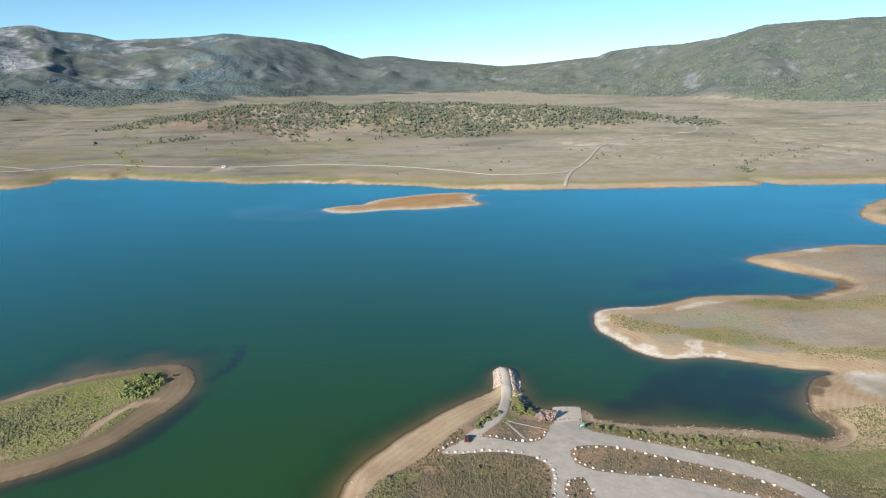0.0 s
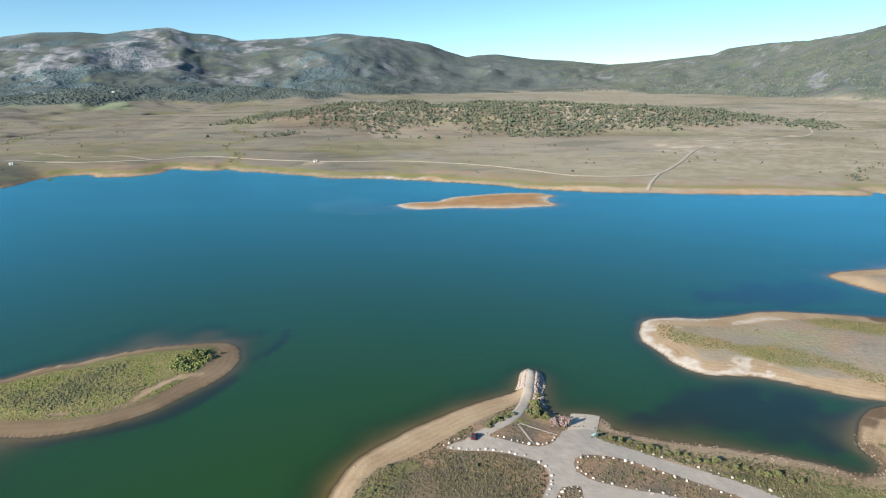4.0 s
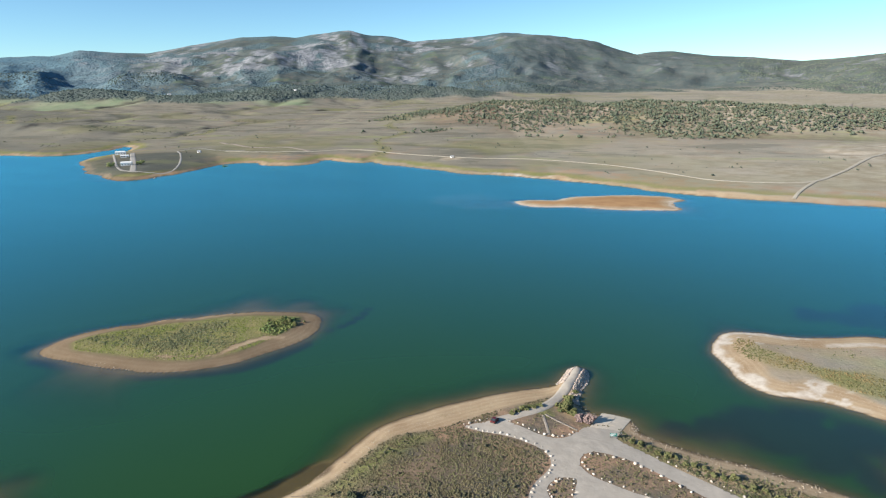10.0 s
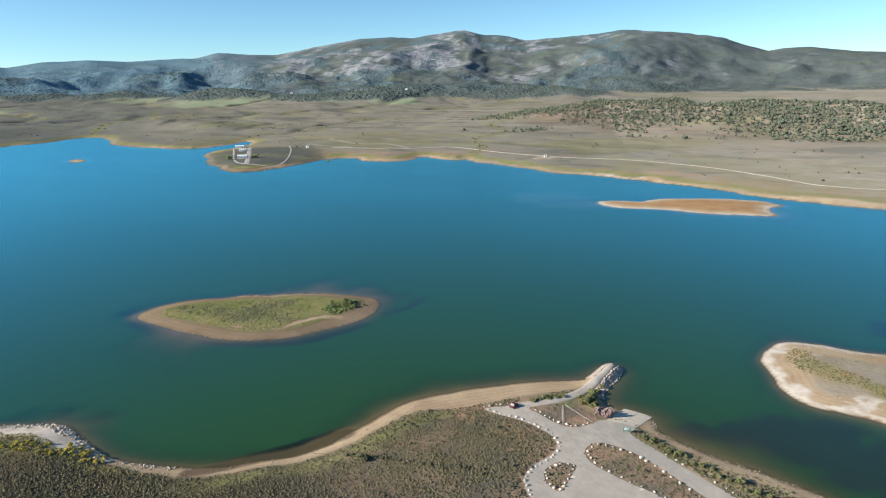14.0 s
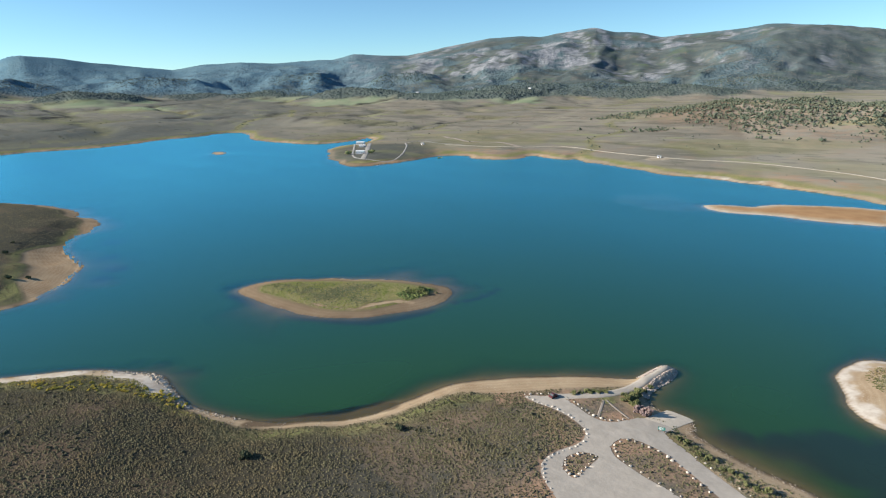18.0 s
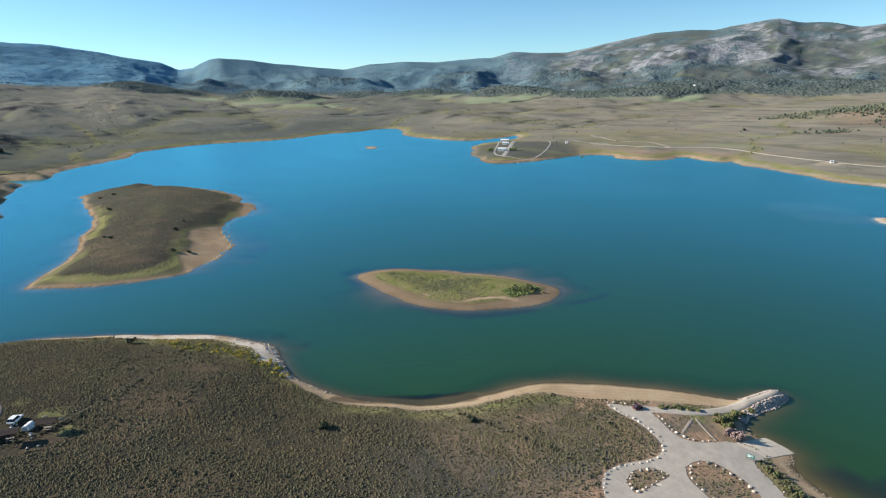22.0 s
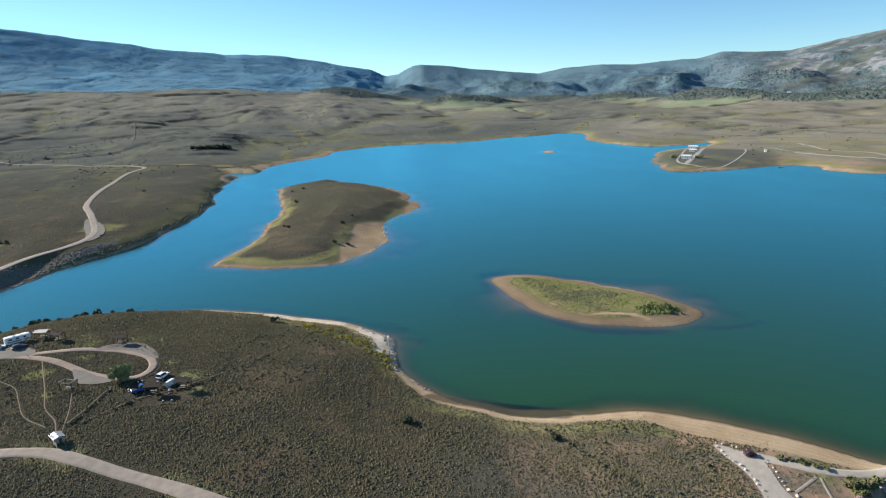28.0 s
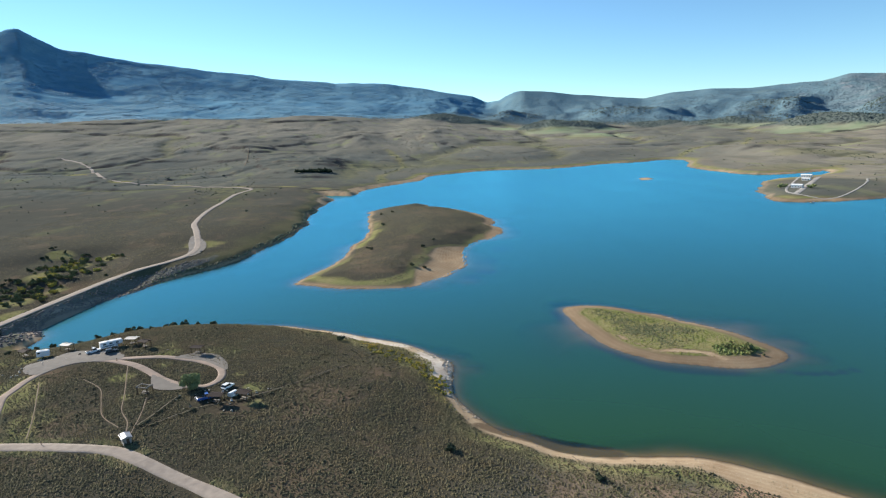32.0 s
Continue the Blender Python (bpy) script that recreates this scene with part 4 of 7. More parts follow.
M_RUT = simple("grown_over_track", (0.15, 0.125, 0.09), (0.11, 0.095, 0.07), 1.5, 0.95, 0.05)
M_PALE = simple("pale_dirt", (0.42, 0.375, 0.30), (0.35, 0.31, 0.245), 6.0, 0.95, 0.1)
M_TRAIL = simple("bare_trail", (0.225, 0.17, 0.12), (0.15, 0.118, 0.082), 1.5, 0.95, 0.1)
M_CONCRETE = simple("ramp_concrete", (0.58, 0.50, 0.40), (0.50, 0.43, 0.34), 1.2, 0.9, 0.2, bump=0.05)


TRAILS = []


def ribbon(name, pts, width, material, label, lift=0.10, step_m=2.0, kind="structure", category="road"):
    p = spline(pts, 8, closed=False)
    if category == "path":
        TRAILS.append(p[::2])
    seg = np.concatenate([[0], np.cumsum(np.hypot(*np.diff(p, axis=0).T))])
    n = max(4, int(seg[-1] / step_m))
    q = np.column_stack([np.interp(np.linspace(0, seg[-1], n), seg, p[:, k]) for k in (0, 1)])
    t = np.gradient(q, axis=0)
    t /= np.linalg.norm(t, axis=1)[:, None] + 1e-9
    side = np.column_stack([-t[:, 1], t[:, 0]])
    w = width * (1 + 0.12 * fbm(q[:, 0], q[:, 1], 12, 2))
    off = np.array([-0.55, -0.5, -0.25, 0, 0.25, 0.5, 0.55])
    drop = np.array([-0.25, 0, 0.02, 0.03, 0.02, 0, -0.25])
    X = q[:, 0][:, None] + side[:, 0][:, None] * off * w[:, None]
    Y = q[:, 1][:, None] + side[:, 1][:, None] * off * w[:, None]
    Z = terrain(X, Y)[0] + lift + drop
    me = grid_mesh(name, np.column_stack([X.ravel(), Y.ravel(), Z.ravel()]), n, len(off), False)
    me.materials.append(material)
    return tagged(new(name, me), label, category, kind=kind)


def paved(name, outline, holes, cell, material, label, lift=0.08):
    """A sheet laid on the ground inside an outline and outside its holes, with clean edges."""
    lo, hi = outline.min(0) - 1, outline.max(0) + 1
    X, Y = np.meshgrid(np.arange(lo[0], hi[0], cell), np.arange(lo[1], hi[1], cell), indexing="ij")

    def dist(x, y):
        d = edge_distance(x, y, outline)
        for h in holes:
            d = np.maximum(d, -edge_distance(x, y, h))
        return d.astype(float)
    d = dist(X, Y)
    e = 0.05
    ux, uy = (dist(X + e, Y) - d) / e, (dist(X, Y + e) - d) / e
    snap = np.abs(d) < cell * 0.6
    X, Y = np.where(snap, X - ux * d, X), np.where(snap, Y - uy * d, Y)
    Z = terrain(X, Y)[0] + lift
    keep = (d < 0) | snap
    me = grid_mesh(name, np.column_stack([X.ravel(), Y.ravel(), Z.ravel()]), *X.shape, False, keep=keep)
    me.materials.append(material)
    return tagged(new(name, me), label, "car park", kind="structure")


BAY = spline([(-84, -82), (-92, -86), (-98, -81), (-104, -77.5), (-104, -70), (-101, -62), (-97, -54), (-91, -52), (-90, -62), (-89, -70), (-82, -76)], 4)
M_GREYGRAVEL = simple("grey_gravel", (0.205, 0.183, 0.16), (0.16, 0.145, 0.125), 3.0, 0.95, 0.1, bump=0.1)
paved("gravel_bay", BAY, [], 0.9, M_GREYGRAVEL, "grey gravel parking bay beside the campground loop", 0.16)
BAY_TREE = spline([(-75, -34.5), (-68, -32.5), (-63.4, -30), (-61.5, -25.4), (-61.8, -20.5), (-64.5, -22), (-68.6, -27)], 4)
paved("gravel_bay", BAY_TREE, [], 0.8, M_GREYGRAVEL, "grey gravel parking bay beside the cottonwood", 0.16)
paved("gravel_bay", spline([(-90.5, -33), (-95, -27), (-94.2, -19), (-87, -13.5), (-77, -10.2), (-80, -14), (-86.4, -20.5), (-89, -27)], 4), [], 0.8, M_GREYGRAVEL, "grey gravel bay at the loop's far bend", 0.16)
paved("gravel_bay", spline([(-296, -96), (-312, -91), (-335, -95), (-358, -104), (-374, -117.5), (-350, -113), (-320, -103)], 4), [], 1.5, M_GREYGRAVEL, "grey gravel turning place at the end of the dam", 0.35)
paved("car_park", LOT, [OVAL, TEAR], 0.7, M_GRAVEL, "pale gravel car park with rounded planted islands")
JETTY_WAY = [(15.1, 141.4), (19, 145.5), (23.3, 150.5), (26.3, 157), (28, 165), (29, 173), (29.3, 181)]
ribbon("jetty_track", JETTY_WAY, 3.0, M_GRAVEL, "pale gravel track out along a stone jetty", step_m=1.0)
ribbon("footpath", [(29.8, 138.6), (27.8, 143.5), (25.8, 148.3)], 0.8, M_DIRT, "narrow gravel footpath through a planted triangle", lift=0.04, step_m=0.7)
ribbon("footpath", [(36, 144.2), (32, 146.1), (28.6, 147.8), (26.2, 149.2)], 0.65, M_DIRT, "narrow gravel footpath beside willow bushes", lift=0.04, step_m=0.7)
DAM_ROAD = [(-100, -146), (-128, -139), (-155, -134.5), (-202, -127.8), (-232, -123), (-262, -116), (-284, -104.5), (-300, -98), (-330, -100), (-395, -121), (-446, -139), (-503, -149), (-582, -156), (-672, -157), (-725, -152), (-755, -166),
            (-800, -211), (-861, -308), (-885, -380), (-945, -446), (-1060, -515), (-1172, -575), (-1251, -635), (-1330, -720)]
CAMP_LOOP = [(-40, -66), (-60.8, -75.9), (-69, -77), (-79, -77), (-87, -73.5), (-91, -66), (-90.5, -57), (-85.7, -46.6), (-79.1, -38.2), (-70.4, -29.3), (-65, -21.8), (-62.8, -15.5), (-64.5, -12), (-69, -10.5), (-75, -11.5),
             (-80.6, -14.6), (-85.9, -21.1), (-88.7, -27.9), (-91.2, -37), (-91.5, -48), (-91, -58)]
MAIN_ROAD = [(-34, -80), (-31.7, -58.4), (-30.4, -48.9), (-28.2, -38.9), (-24.7, -25.7), (-19, -16.3), (-12.6, -7), (-6.7, 1.6), (0, 10.5), (12, 26), (30, 50), (44, 72), (58, 95)]
NORTH_ROAD = [(-520, 640), (-455, 655), (-410, 675), (-365, 708), (-300, 690), (-255, 676), (-192, 662), (-112, 664), (-40, 645), (20, 612), (70, 574), (119, 571), (150, 586), (180, 646), (233, 765), (282, 805), (360, 868), (412, 905), (470, 1056), (600, 1300)]
ribbon("dam_road", DAM_ROAD, 4.8, M_DIRT, "pale dirt road along the dam and away over the plain", lift=0.35, step_m=4)
ribbon("camp_road", CAMP_LOOP, 2.6, M_CAMPDIRT, "pinkish gravel loop road through the campground", lift=0.12)
ribbon("main_road", MAIN_ROAD, 4.0, M_DIRT, "wide pinkish gravel road past the campground", lift=0.12)
ribbon("north_road", NORTH_ROAD, 3.2, M_PALE, "pale dirt road along the far shore", lift=0.45, step_m=5)
ribbon("shore_track", [(150, 586), (135, 545), (127, 518)], 2.6, M_PALE, "short dirt track down to the far shore", lift=0.4, step_m=4)
ribbon("trail", [(-85, -47), (-77, -44), (-59.5, -37.5), (-49.1, -33.9), (-41.2, -28.9), (-33, -26)], 0.36, M_TRAIL, "narrow bare footpath through sagebrush", lift=0.03, step_m=0.8, category="path")
ribbon("trail", [(-75, -72), (-55.1, -62.2), (-38, -54.8), (-32, -52.5)], 0.36, M_TRAIL, "narrow bare footpath down to the road", lift=0.03, step_m=0.8, category="path")
ribbon("trail", [(-57, -29.7), (-46.2, -27), (-34, -25)], 0.36, M_TRAIL, "narrow bare footpath to the toilet building", lift=0.03, step_m=0.8, category="path")
ribbon("trail", [(-38.4, -25.4), (-46.9, -22.4), (-56.6, -20.1)], 0.5, M_RUT, "faint wheel track towards the campground tree", lift=0.03, step_m=0.8, category="path")
ribbon("trail", [(-37.9, -22.4), (-47.2, -11.7), (-52.1, -0.7), (-62.6, 10.9), (-82.5, 30.6)], 0.5, M_RUT, "faint wheel track over the headland", lift=0.03, step_m=0.8, category="path")
ribbon("trail", [(-74, -57), (-66, -48), (-56, -43), (-46, -38), (-38, -30)], 0.3, M_TRAIL, "faint footpath through the sagebrush", lift=0.03, step_m=0.8, category="path")
ribbon("shore_track", [(-734, -34), (-745, -98), (-760, -160)], 4, M_RUT, "short gravel track to the western shore", lift=0.4, step_m=5)
ribbon("hill_track", [(-1117, -254), (-1200, -270), (-1300, -290), (-1402, -310)], 2.6, M_RUT, "pale track up a low western hill", lift=0.5, step_m=6)
ribbon("north_track", [(470, 1056), (430, 1150), (330, 1400), (360, 1650)], 6, M_DIRT, "pale dirt track over the northern plain", lift=0.6, step_m=8)
ribbon("north_track", [(-410, 675), (-470, 700), (-520, 690), (-600, 720)], 5, M_DIRT, "dirt track across the far plain", lift=0.5, step_m=5)

# ---- plants as ground cover ----
rng = np.random.RandomState(11)


def clump_mesh(name, x, y, size, tall, blobs=1, spread=0.5, lift=0.35, low=False):
    """Many small ragged clumps of leaf, each of a few jagged tufts, in one mesh; low ones are open below."""
    if low:
        base = np.array([(1, 0, -0.3), (0, 1, -0.3), (-1, 0, -0.3), (0, -1, -0.3), (0, 0, 1)], float)
        tri = np.array([(0, 1, 4), (1, 2, 4), (2, 3, 4), (3, 0, 4)])
    else:
        base = np.array([(1, 0, 0), (0, 1, 0), (-1, 0, 0), (0, -1, 0), (0, 0, 1), (0, 0, -0.6)], float)
        tri = np.array([(0, 1, 4), (1, 2, 4), (2, 3, 4), (3, 0, 4), (1, 0, 5), (2, 1, 5), (3, 2, 5), (0, 3, 5)])
    n, k6 = len(x), len(base)
    z = terrain(x, y)[0]
    V, F = [], []
    for k in range(blobs):
        ang = rng.rand(n) * 6.283
        sc = size * (0.65 + 0.5 * rng.rand(n)) * (1 if blobs == 1 else 0.7)
        ox, oy = (rng.rand(2, n) - 0.5) * 2 * spread * size * (blobs > 1)
        oz = tall * size * ((0.1 if low else lift) + (0.5 * rng.rand(n) if blobs > 1 else 0))
        p = base[None] * (0.75 + 0.5 * rng.rand(n, k6, 1))
        c, s = np.cos(ang)[:, None], np.sin(ang)[:, None]
        top = (rng.rand(n, k6, 2) - 0.5) * 0.7 * (base[:, 2] > 0.5)[None, :, None]
        qx, qy = p[..., 0] + top[..., 0], p[..., 1] + top[..., 1]
        px = (qx * c - qy * s) * sc[:, None] + (x + ox)[:, None]
        py = (qx * s + qy * c) * sc[:, None] + (y + oy)[:, None]
        pz = p[..., 2] * sc[:, None] * tall + (z + oz)[:, None]
        V.append(np.stack([px, py, pz], -1).reshape(-1, 3))
        F.append((tri[None] + (np.arange(n) * k6)[:, None, None] + k * n * k6).reshape(-1, 3))
    V, F = np.concatenate(V), np.concatenate(F)
    me = bpy.data.meshes.new(name)
    me.vertices.add(len(V)), me.vertices.foreach_set("co", V.astype(np.float32).ravel())
    me.loops.add(F.size), me.loops.foreach_set("vertex_index", F.astype(np.int32).ravel())
    me.polygons.add(len(F)), me.polygons.foreach_set("loop_start", np.arange(0, F.size, 3, dtype=np.int32))
    me.update(calc_edges=True)
    return me


ALL_WAYS = [(np.array(p), w) for p, w in ((spline(MAIN_ROAD, 3, False), 2.7), (spline(CAMP_LOOP, 3, False), 1.9), (spline(JETTY_WAY, 3, False), 2.2), (spline(DAM_ROAD[:12], 3, False), 4))] + [(p, 0.42) for p in TRAILS]


def clear_of_roads(x, y):
    ok = (edge_distance(x, y, LOT) > 0.5) | (edge_distance(x, y, OVAL) < -0.8) | (edge_distance(x, y, TEAR) < -0.8)
    ok &= (edge_distance(x, y, BAY) > 0.5) & (edge_distance(x, y, BAY_TREE) > 0.5)
    for p, w in ALL_WAYS:
        ok &= path_distance(x, y, p) > w
    return ok


M_SAGE = leafy("sagebrush", (0.078, 0.072, 0.042), (0.180, 0.160, 0.092), (0.162, 0.128, 0.072), 9.0)
M_GRASS = leafy("shore_grass", (0.12, 0.135, 0.06), (0.185, 0.18, 0.09), (0.25, 0.205, 0.115), 6.0)
M_PINE = leafy("pine", (0.085, 0.105, 0.08), (0.115, 0.135, 0.10), (0.13, 0.14, 0.105), 40.0)
M_OAK = leafy("scrub_oak", (0.105, 0.125, 0.085), (0.15, 0.17, 0.115), (0.19, 0.17, 0.11), 30.0)


def stuff(name, me, material, label, category):
    me.materials.append(material)
    return tagged(new(name, me), label, category, kind="stuff")


def scatter(n, x0, x1, y0, y1):
    return x0 + rng.rand(n) * (x1 - x0), y0 + rng.rand(n) * (y1 - y0)


# sagebrush over the near land
x, y = scatter(500000, -160, 120, -110, 168)
d, isle = lake_distance(x, y)
ok = (isle < 0) & (d > 5 + 3 * fbm(x, y, 30, 3) + 5.5 * smooth(np.hypot((x - 3) * 0.6, y - 148), 30, 12) + shelf(x, y)) & clear_of_roads(x, y) & (rng.rand(len(x)) < 0.74 + 0.5 * fbm(x, y, 9, 3) + 0.45 * fbm(x, y, 3.0, 2)) & (x - 130 + 0.6 * y < 40)
islands = (edge_distance(x, y, LOT) < 0) | ((x > 14) & (x < 37) & (y > 137) & (y < 153))
ok &= ~islands | (rng.rand(len(x)) < 0.32)
ok &= ~((x > 14) & (x < 38) & (y > 136.5) & (y < 153)) | (rng.rand(len(x)) < 0.12)
ok &= (np.hypot(x - 25, y - 125) > 60) | (rng.rand(len(x)) < 0.85)
camp = np.minimum(np.hypot(x + 95, y + 76), np.hypot(x + 54, y + 4) * 1.3)
ok &= (camp > 14) | (rng.rand(len(x)) < 0.12)
x, y = x[ok], y[ok]
stuff("sagebrush", clump_mesh("sagebrush", x, y, (0.18 + 0.22 * rng.rand(len(x)) ** 1.8) * (1 + 0.3 * fbm(x, y, 14, 3)), 1.05, low=True), M_SAGE, "grey-green sagebrush covering the near land", "sagebrush")
# taller dark bushes here and there, and denser rows beside the old wheel tracks
x, y = scatter(5000, -150, 60, -100, 130)
keep = (fbm(x, y, 30, 3) + 0.25 * rng.rand(len(x)) > 0.42) | (rng.rand(len(x)) < 0.04)
x, y = x[keep], y[keep]
for line in ([(-37.9, -22.4), (-47.2, -11.7), (-52.1, -0.7), (-62.6, 10.9), (-82.5, 30.6), (-104, 41)], [(-38.4, -25.4), (-46.9, -22.4), (-56.6, -20.1)], [(-30, -30), (-52, -8), (-58, 8), (-80, 12), (-98, 22)], [(-19.5, 95.1), (2, 100.5), (18.8, 106.1)]):
    q = spline(line, 40, False)
    q = q[rng.randint(0, len(q), 90)] + rng.randn(90, 2) * 0.3 + np.array([0.7, 0.7])
    x, y = np.append(x, q[:, 0]), np.append(y, q[:, 1])
d, isle = lake_distance(x, y)
ok = (isle < 0) & (d > 9) & clear_of_roads(x, y)
stuff("tall_sagebrush", clump_mesh("tall_sagebrush", x[ok], y[ok], 0.28 + 0.3 * rng.rand(ok.sum()) ** 2, 0.9, 3, 0.6), leafy("tall_sage", (0.062, 0.064, 0.042), (0.105, 0.102, 0.068), (0.13, 0.118, 0.07), 9.0), "taller dark sagebrush dotted over the headland", "sagebrush")
# sagebrush on the far parts
x, y = scatter(60000, -560, -200, -15, 135)
d, isle = lake_distance(x, y)
ok = (isle == 1) & (d > 9 + 3 * fbm(x, y, 20, 2) + 19 * smooth(np.hypot((x + 262) * 0.8, y - 84), 52, 28))
stuff("island_sagebrush", clump_mesh("island_sagebrush", x[ok], y[ok], 0.2 + 0.2 * rng.rand(ok.sum()), 0.7, low=True), M_SAGE, "dark grey-green sagebrush on the large island", "sagebrush")
# green island and shore scrub
x, y = scatter(36000, -158, -66, 122, 198)
d, isle = lake_distance(x, y)
ok = (isle == 0) & (d > 7 + 2 * fbm(x, y, 15, 2) + 4 * smooth(x, -84, -74) + 5 * smooth(x, -138, -150))
x, y, d = x[ok], y[ok], d[ok]
sandy = path_distance(x, y, spline(ISLE_PATH, 5, False)) < 1.1 - 3 * fbm(x, y, 9, 3)
grey = (d > 8) & (rng.rand(len(x)) < (0.42 + 1.1 * fbm(x, y, 11, 3)) * smooth(d, 8, 16)) & (x < -80) & ~sandy
lush = (x > -87 + 8 * fbm(x, y, 12, 3)) & (d > 9) & (y > 168 + 5 * fbm(x, y, 9, 2)) & ~grey & ~sandy & (rng.rand(len(x)) < 0.75)
rest = ~grey & ~lush & ~sandy & (rng.rand(len(x)) < 0.55)
straw = rest & (rng.rand(len(x)) < 0.2 + 0.8 * fbm(x + 60, y, 9, 3))
rest &= ~straw
M_GREYSAGE = leafy("grey_sage", (0.11, 0.125, 0.06), (0.185, 0.19, 0.105), (0.18, 0.165, 0.085), 4.0)
stuff("island_sage", clump_mesh("island_sage", x[grey], y[grey], 0.2 + 0.42 * rng.rand(grey.sum()) ** 2, 0.7, 2, 0.5, low=True), M_GREYSAGE, "grey-green brush over the small island's middle", "scrub")
stuff("island_thicket", clump_mesh("island_thicket", x[lush], y[lush], 0.25 + 0.4 * rng.rand(lush.sum()) ** 2, 1.0), leafy("lush_green", (0.095, 0.135, 0.052), (0.145, 0.185, 0.07), (0.20, 0.215, 0.075), 6.0), "lush green thicket at the small island's tip", "scrub")
stuff("island_grass", clump_mesh("island_grass", x[rest], y[rest], 0.2 + 0.22 * rng.rand(rest.sum()) ** 2, 0.8, low=True), leafy("island_grass", (0.135, 0.17, 0.042), (0.205, 0.22, 0.062), (0.275, 0.225, 0.10), 7.0), "yellow-green grass round the small island's brush", "grass")
stuff("island_straw", clump_mesh("island_straw", x[straw], y[straw], 0.18 + 0.2 * rng.rand(straw.sum()) ** 2, 0.8, low=True), leafy("island_straw", (0.25, 0.195, 0.115), (0.31, 0.25, 0.15), (0.22, 0.20, 0.105), 6.0), "dry straw tufts among the small island's brush", "grass")
x, y = scatter(60000, -150, 260, 20, 330)
d, isle = lake_distance(x, y)
ok = (isle < 0) & (d > 9 + 5 * fbm(x, y, 30, 3)) & (d < 22 + 8 * fbm(x, y, 40, 3)) & clear_of_roads(x, y) & (rng.rand(len(x)) < 0.35 + 1.0 * fbm(x, y, 16, 3)) & ((x > 42) | (y > 180) | (rng.rand(len(x)) < 0.12)) & (path_distance(x, y, np.array([(3.0, 145.0), (24, 163)])) > 6)
stuff("shore_scrub", clump_mesh("shore_scrub", x[ok], y[ok], 0.17 + 0.27 * rng.rand(ok.sum()) ** 2, 0.85, low=True), M_GRASS, "green and straw-coloured scrub behind the beaches", "scrub")
# low yellow-green growth between the ledge rock and the sage on the headland's point
x, y = scatter(26000, -128, -44, 24, 80)
d, isle = lake_distance(x, y)
inner = 4.5 + shelf(x, y) + 1.5 * fbm(x, y, 8, 2)
ok = (isle < 0) & (d > inner) & (d < inner + 4.5 * smooth(x, -128, -112) * smooth(x, -44, -66) + 3 * fbm(x, y, 10, 3)) & (rng.rand(len(x)) < 0.75)
gold = ok & (fbm(x, y, 9, 3) > 0.12) & (x < -80)
stuff("rabbitbrush_growth", clump_mesh("rabbitbrush_growth", x[ok & ~gold], y[ok & ~gold], 0.2 + 0.3 * rng.rand((ok & ~gold).sum()) ** 2, 0.7, low=True), leafy("yellow_green_growth", (0.155, 0.155, 0.05), (0.225, 0.205, 0.07), (0.28, 0.225, 0.10), 4.0), "low yellow-green growth behind the ledge rock", "scrub")
stuff("golden_growth", clump_mesh("golden_growth", x[gold], y[gold], 0.22 + 0.3 * rng.rand(gold.sum()) ** 2, 0.8, low=True), leafy("golden_growth", (0.30, 0.215, 0.042), (0.39, 0.28, 0.06), (0.25, 0.21, 0.06), 3.0), "golden autumn growth on the headland's point", "scrub")
# woods on the far ridge and on the mountain feet
x, y = scatter(22000, -540, 490, 860, 1420)
ok = (0.9 * np.exp(-((x + 20) / 360) ** 2 - ((y - 1110) / 200) ** 2) + 0.8 * np.exp(-((x + 340) / 150) ** 2 - ((y - 1200) / 110) ** 2) + 0.7 * np.exp(-((x - 270) / 150) ** 2 - ((y - 1030) / 100) ** 2) + 0.55 * fbm(x, y, 90, 3)) > 0.22 + 0.45 * rng.rand(len(x))
stuff("ridge_woods", clump_mesh("ridge_woods", x[ok], y[ok], 1.5 + 2.6 * rng.rand(ok.sum()) ** 2, 1.0, 2, 0.5), leafy("juniper_wood", (0.085, 0.105, 0.076), (0.125, 0.145, 0.10), (0.15, 0.147, 0.10), 30.0), "scattered juniper and oak on a low ridge beyond the lake", "woods")
deg, r = -94 + 140 * rng.rand(185000), 1450 + 2700 * rng.rand(185000)
a = np.radians(deg)
x, y = HUB[0] + r * np.sin(a), HUB[1] + r * np.cos(a)
s = terrain(x, y)[3]
bare = rockiness(x, y, s, deg)
ok = (s > 0.004 + 0.05 * rng.rand(len(x)) ** 3 + 0.2 * np.maximum(0, fbm(x, y, 260, 3)) * (deg < 4)) & (s < 0.97) & ((fbm(x, y, 420, 5) + 0.3 * rng.rand(len(x)) > -0.5) | (deg > 4)) & (rng.rand(len(x)) < 1.15 - 0.75 * s) & (bare < 0.12 + 0.7 * rng.rand(len(x)))
on_face = (deg > -49) & (deg < -16) & (s > 0.26) & (s < 0.93)
ok &= np.where(on_face, fbm(x, y, 170, 4) + 0.4 * rng.rand(len(x)) > 0.10, fbm(x, y, 140, 3) + 0.5 * rng.rand(len(x)) > -0.02)
near = ok & (deg > 2)
stuff("hill_woods", clump_mesh("hill_woods", x[near], y[near], 3.0 + 3.2 * rng.rand(near.sum()) ** 1.5, 0.7, low=True), leafy("grey_green_oak", (0.102, 0.130, 0.098), (0.15, 0.178, 0.132), (0.19, 0.20, 0.148), 60.0), "grey-green oak and pine on the eastern hill", "woods")
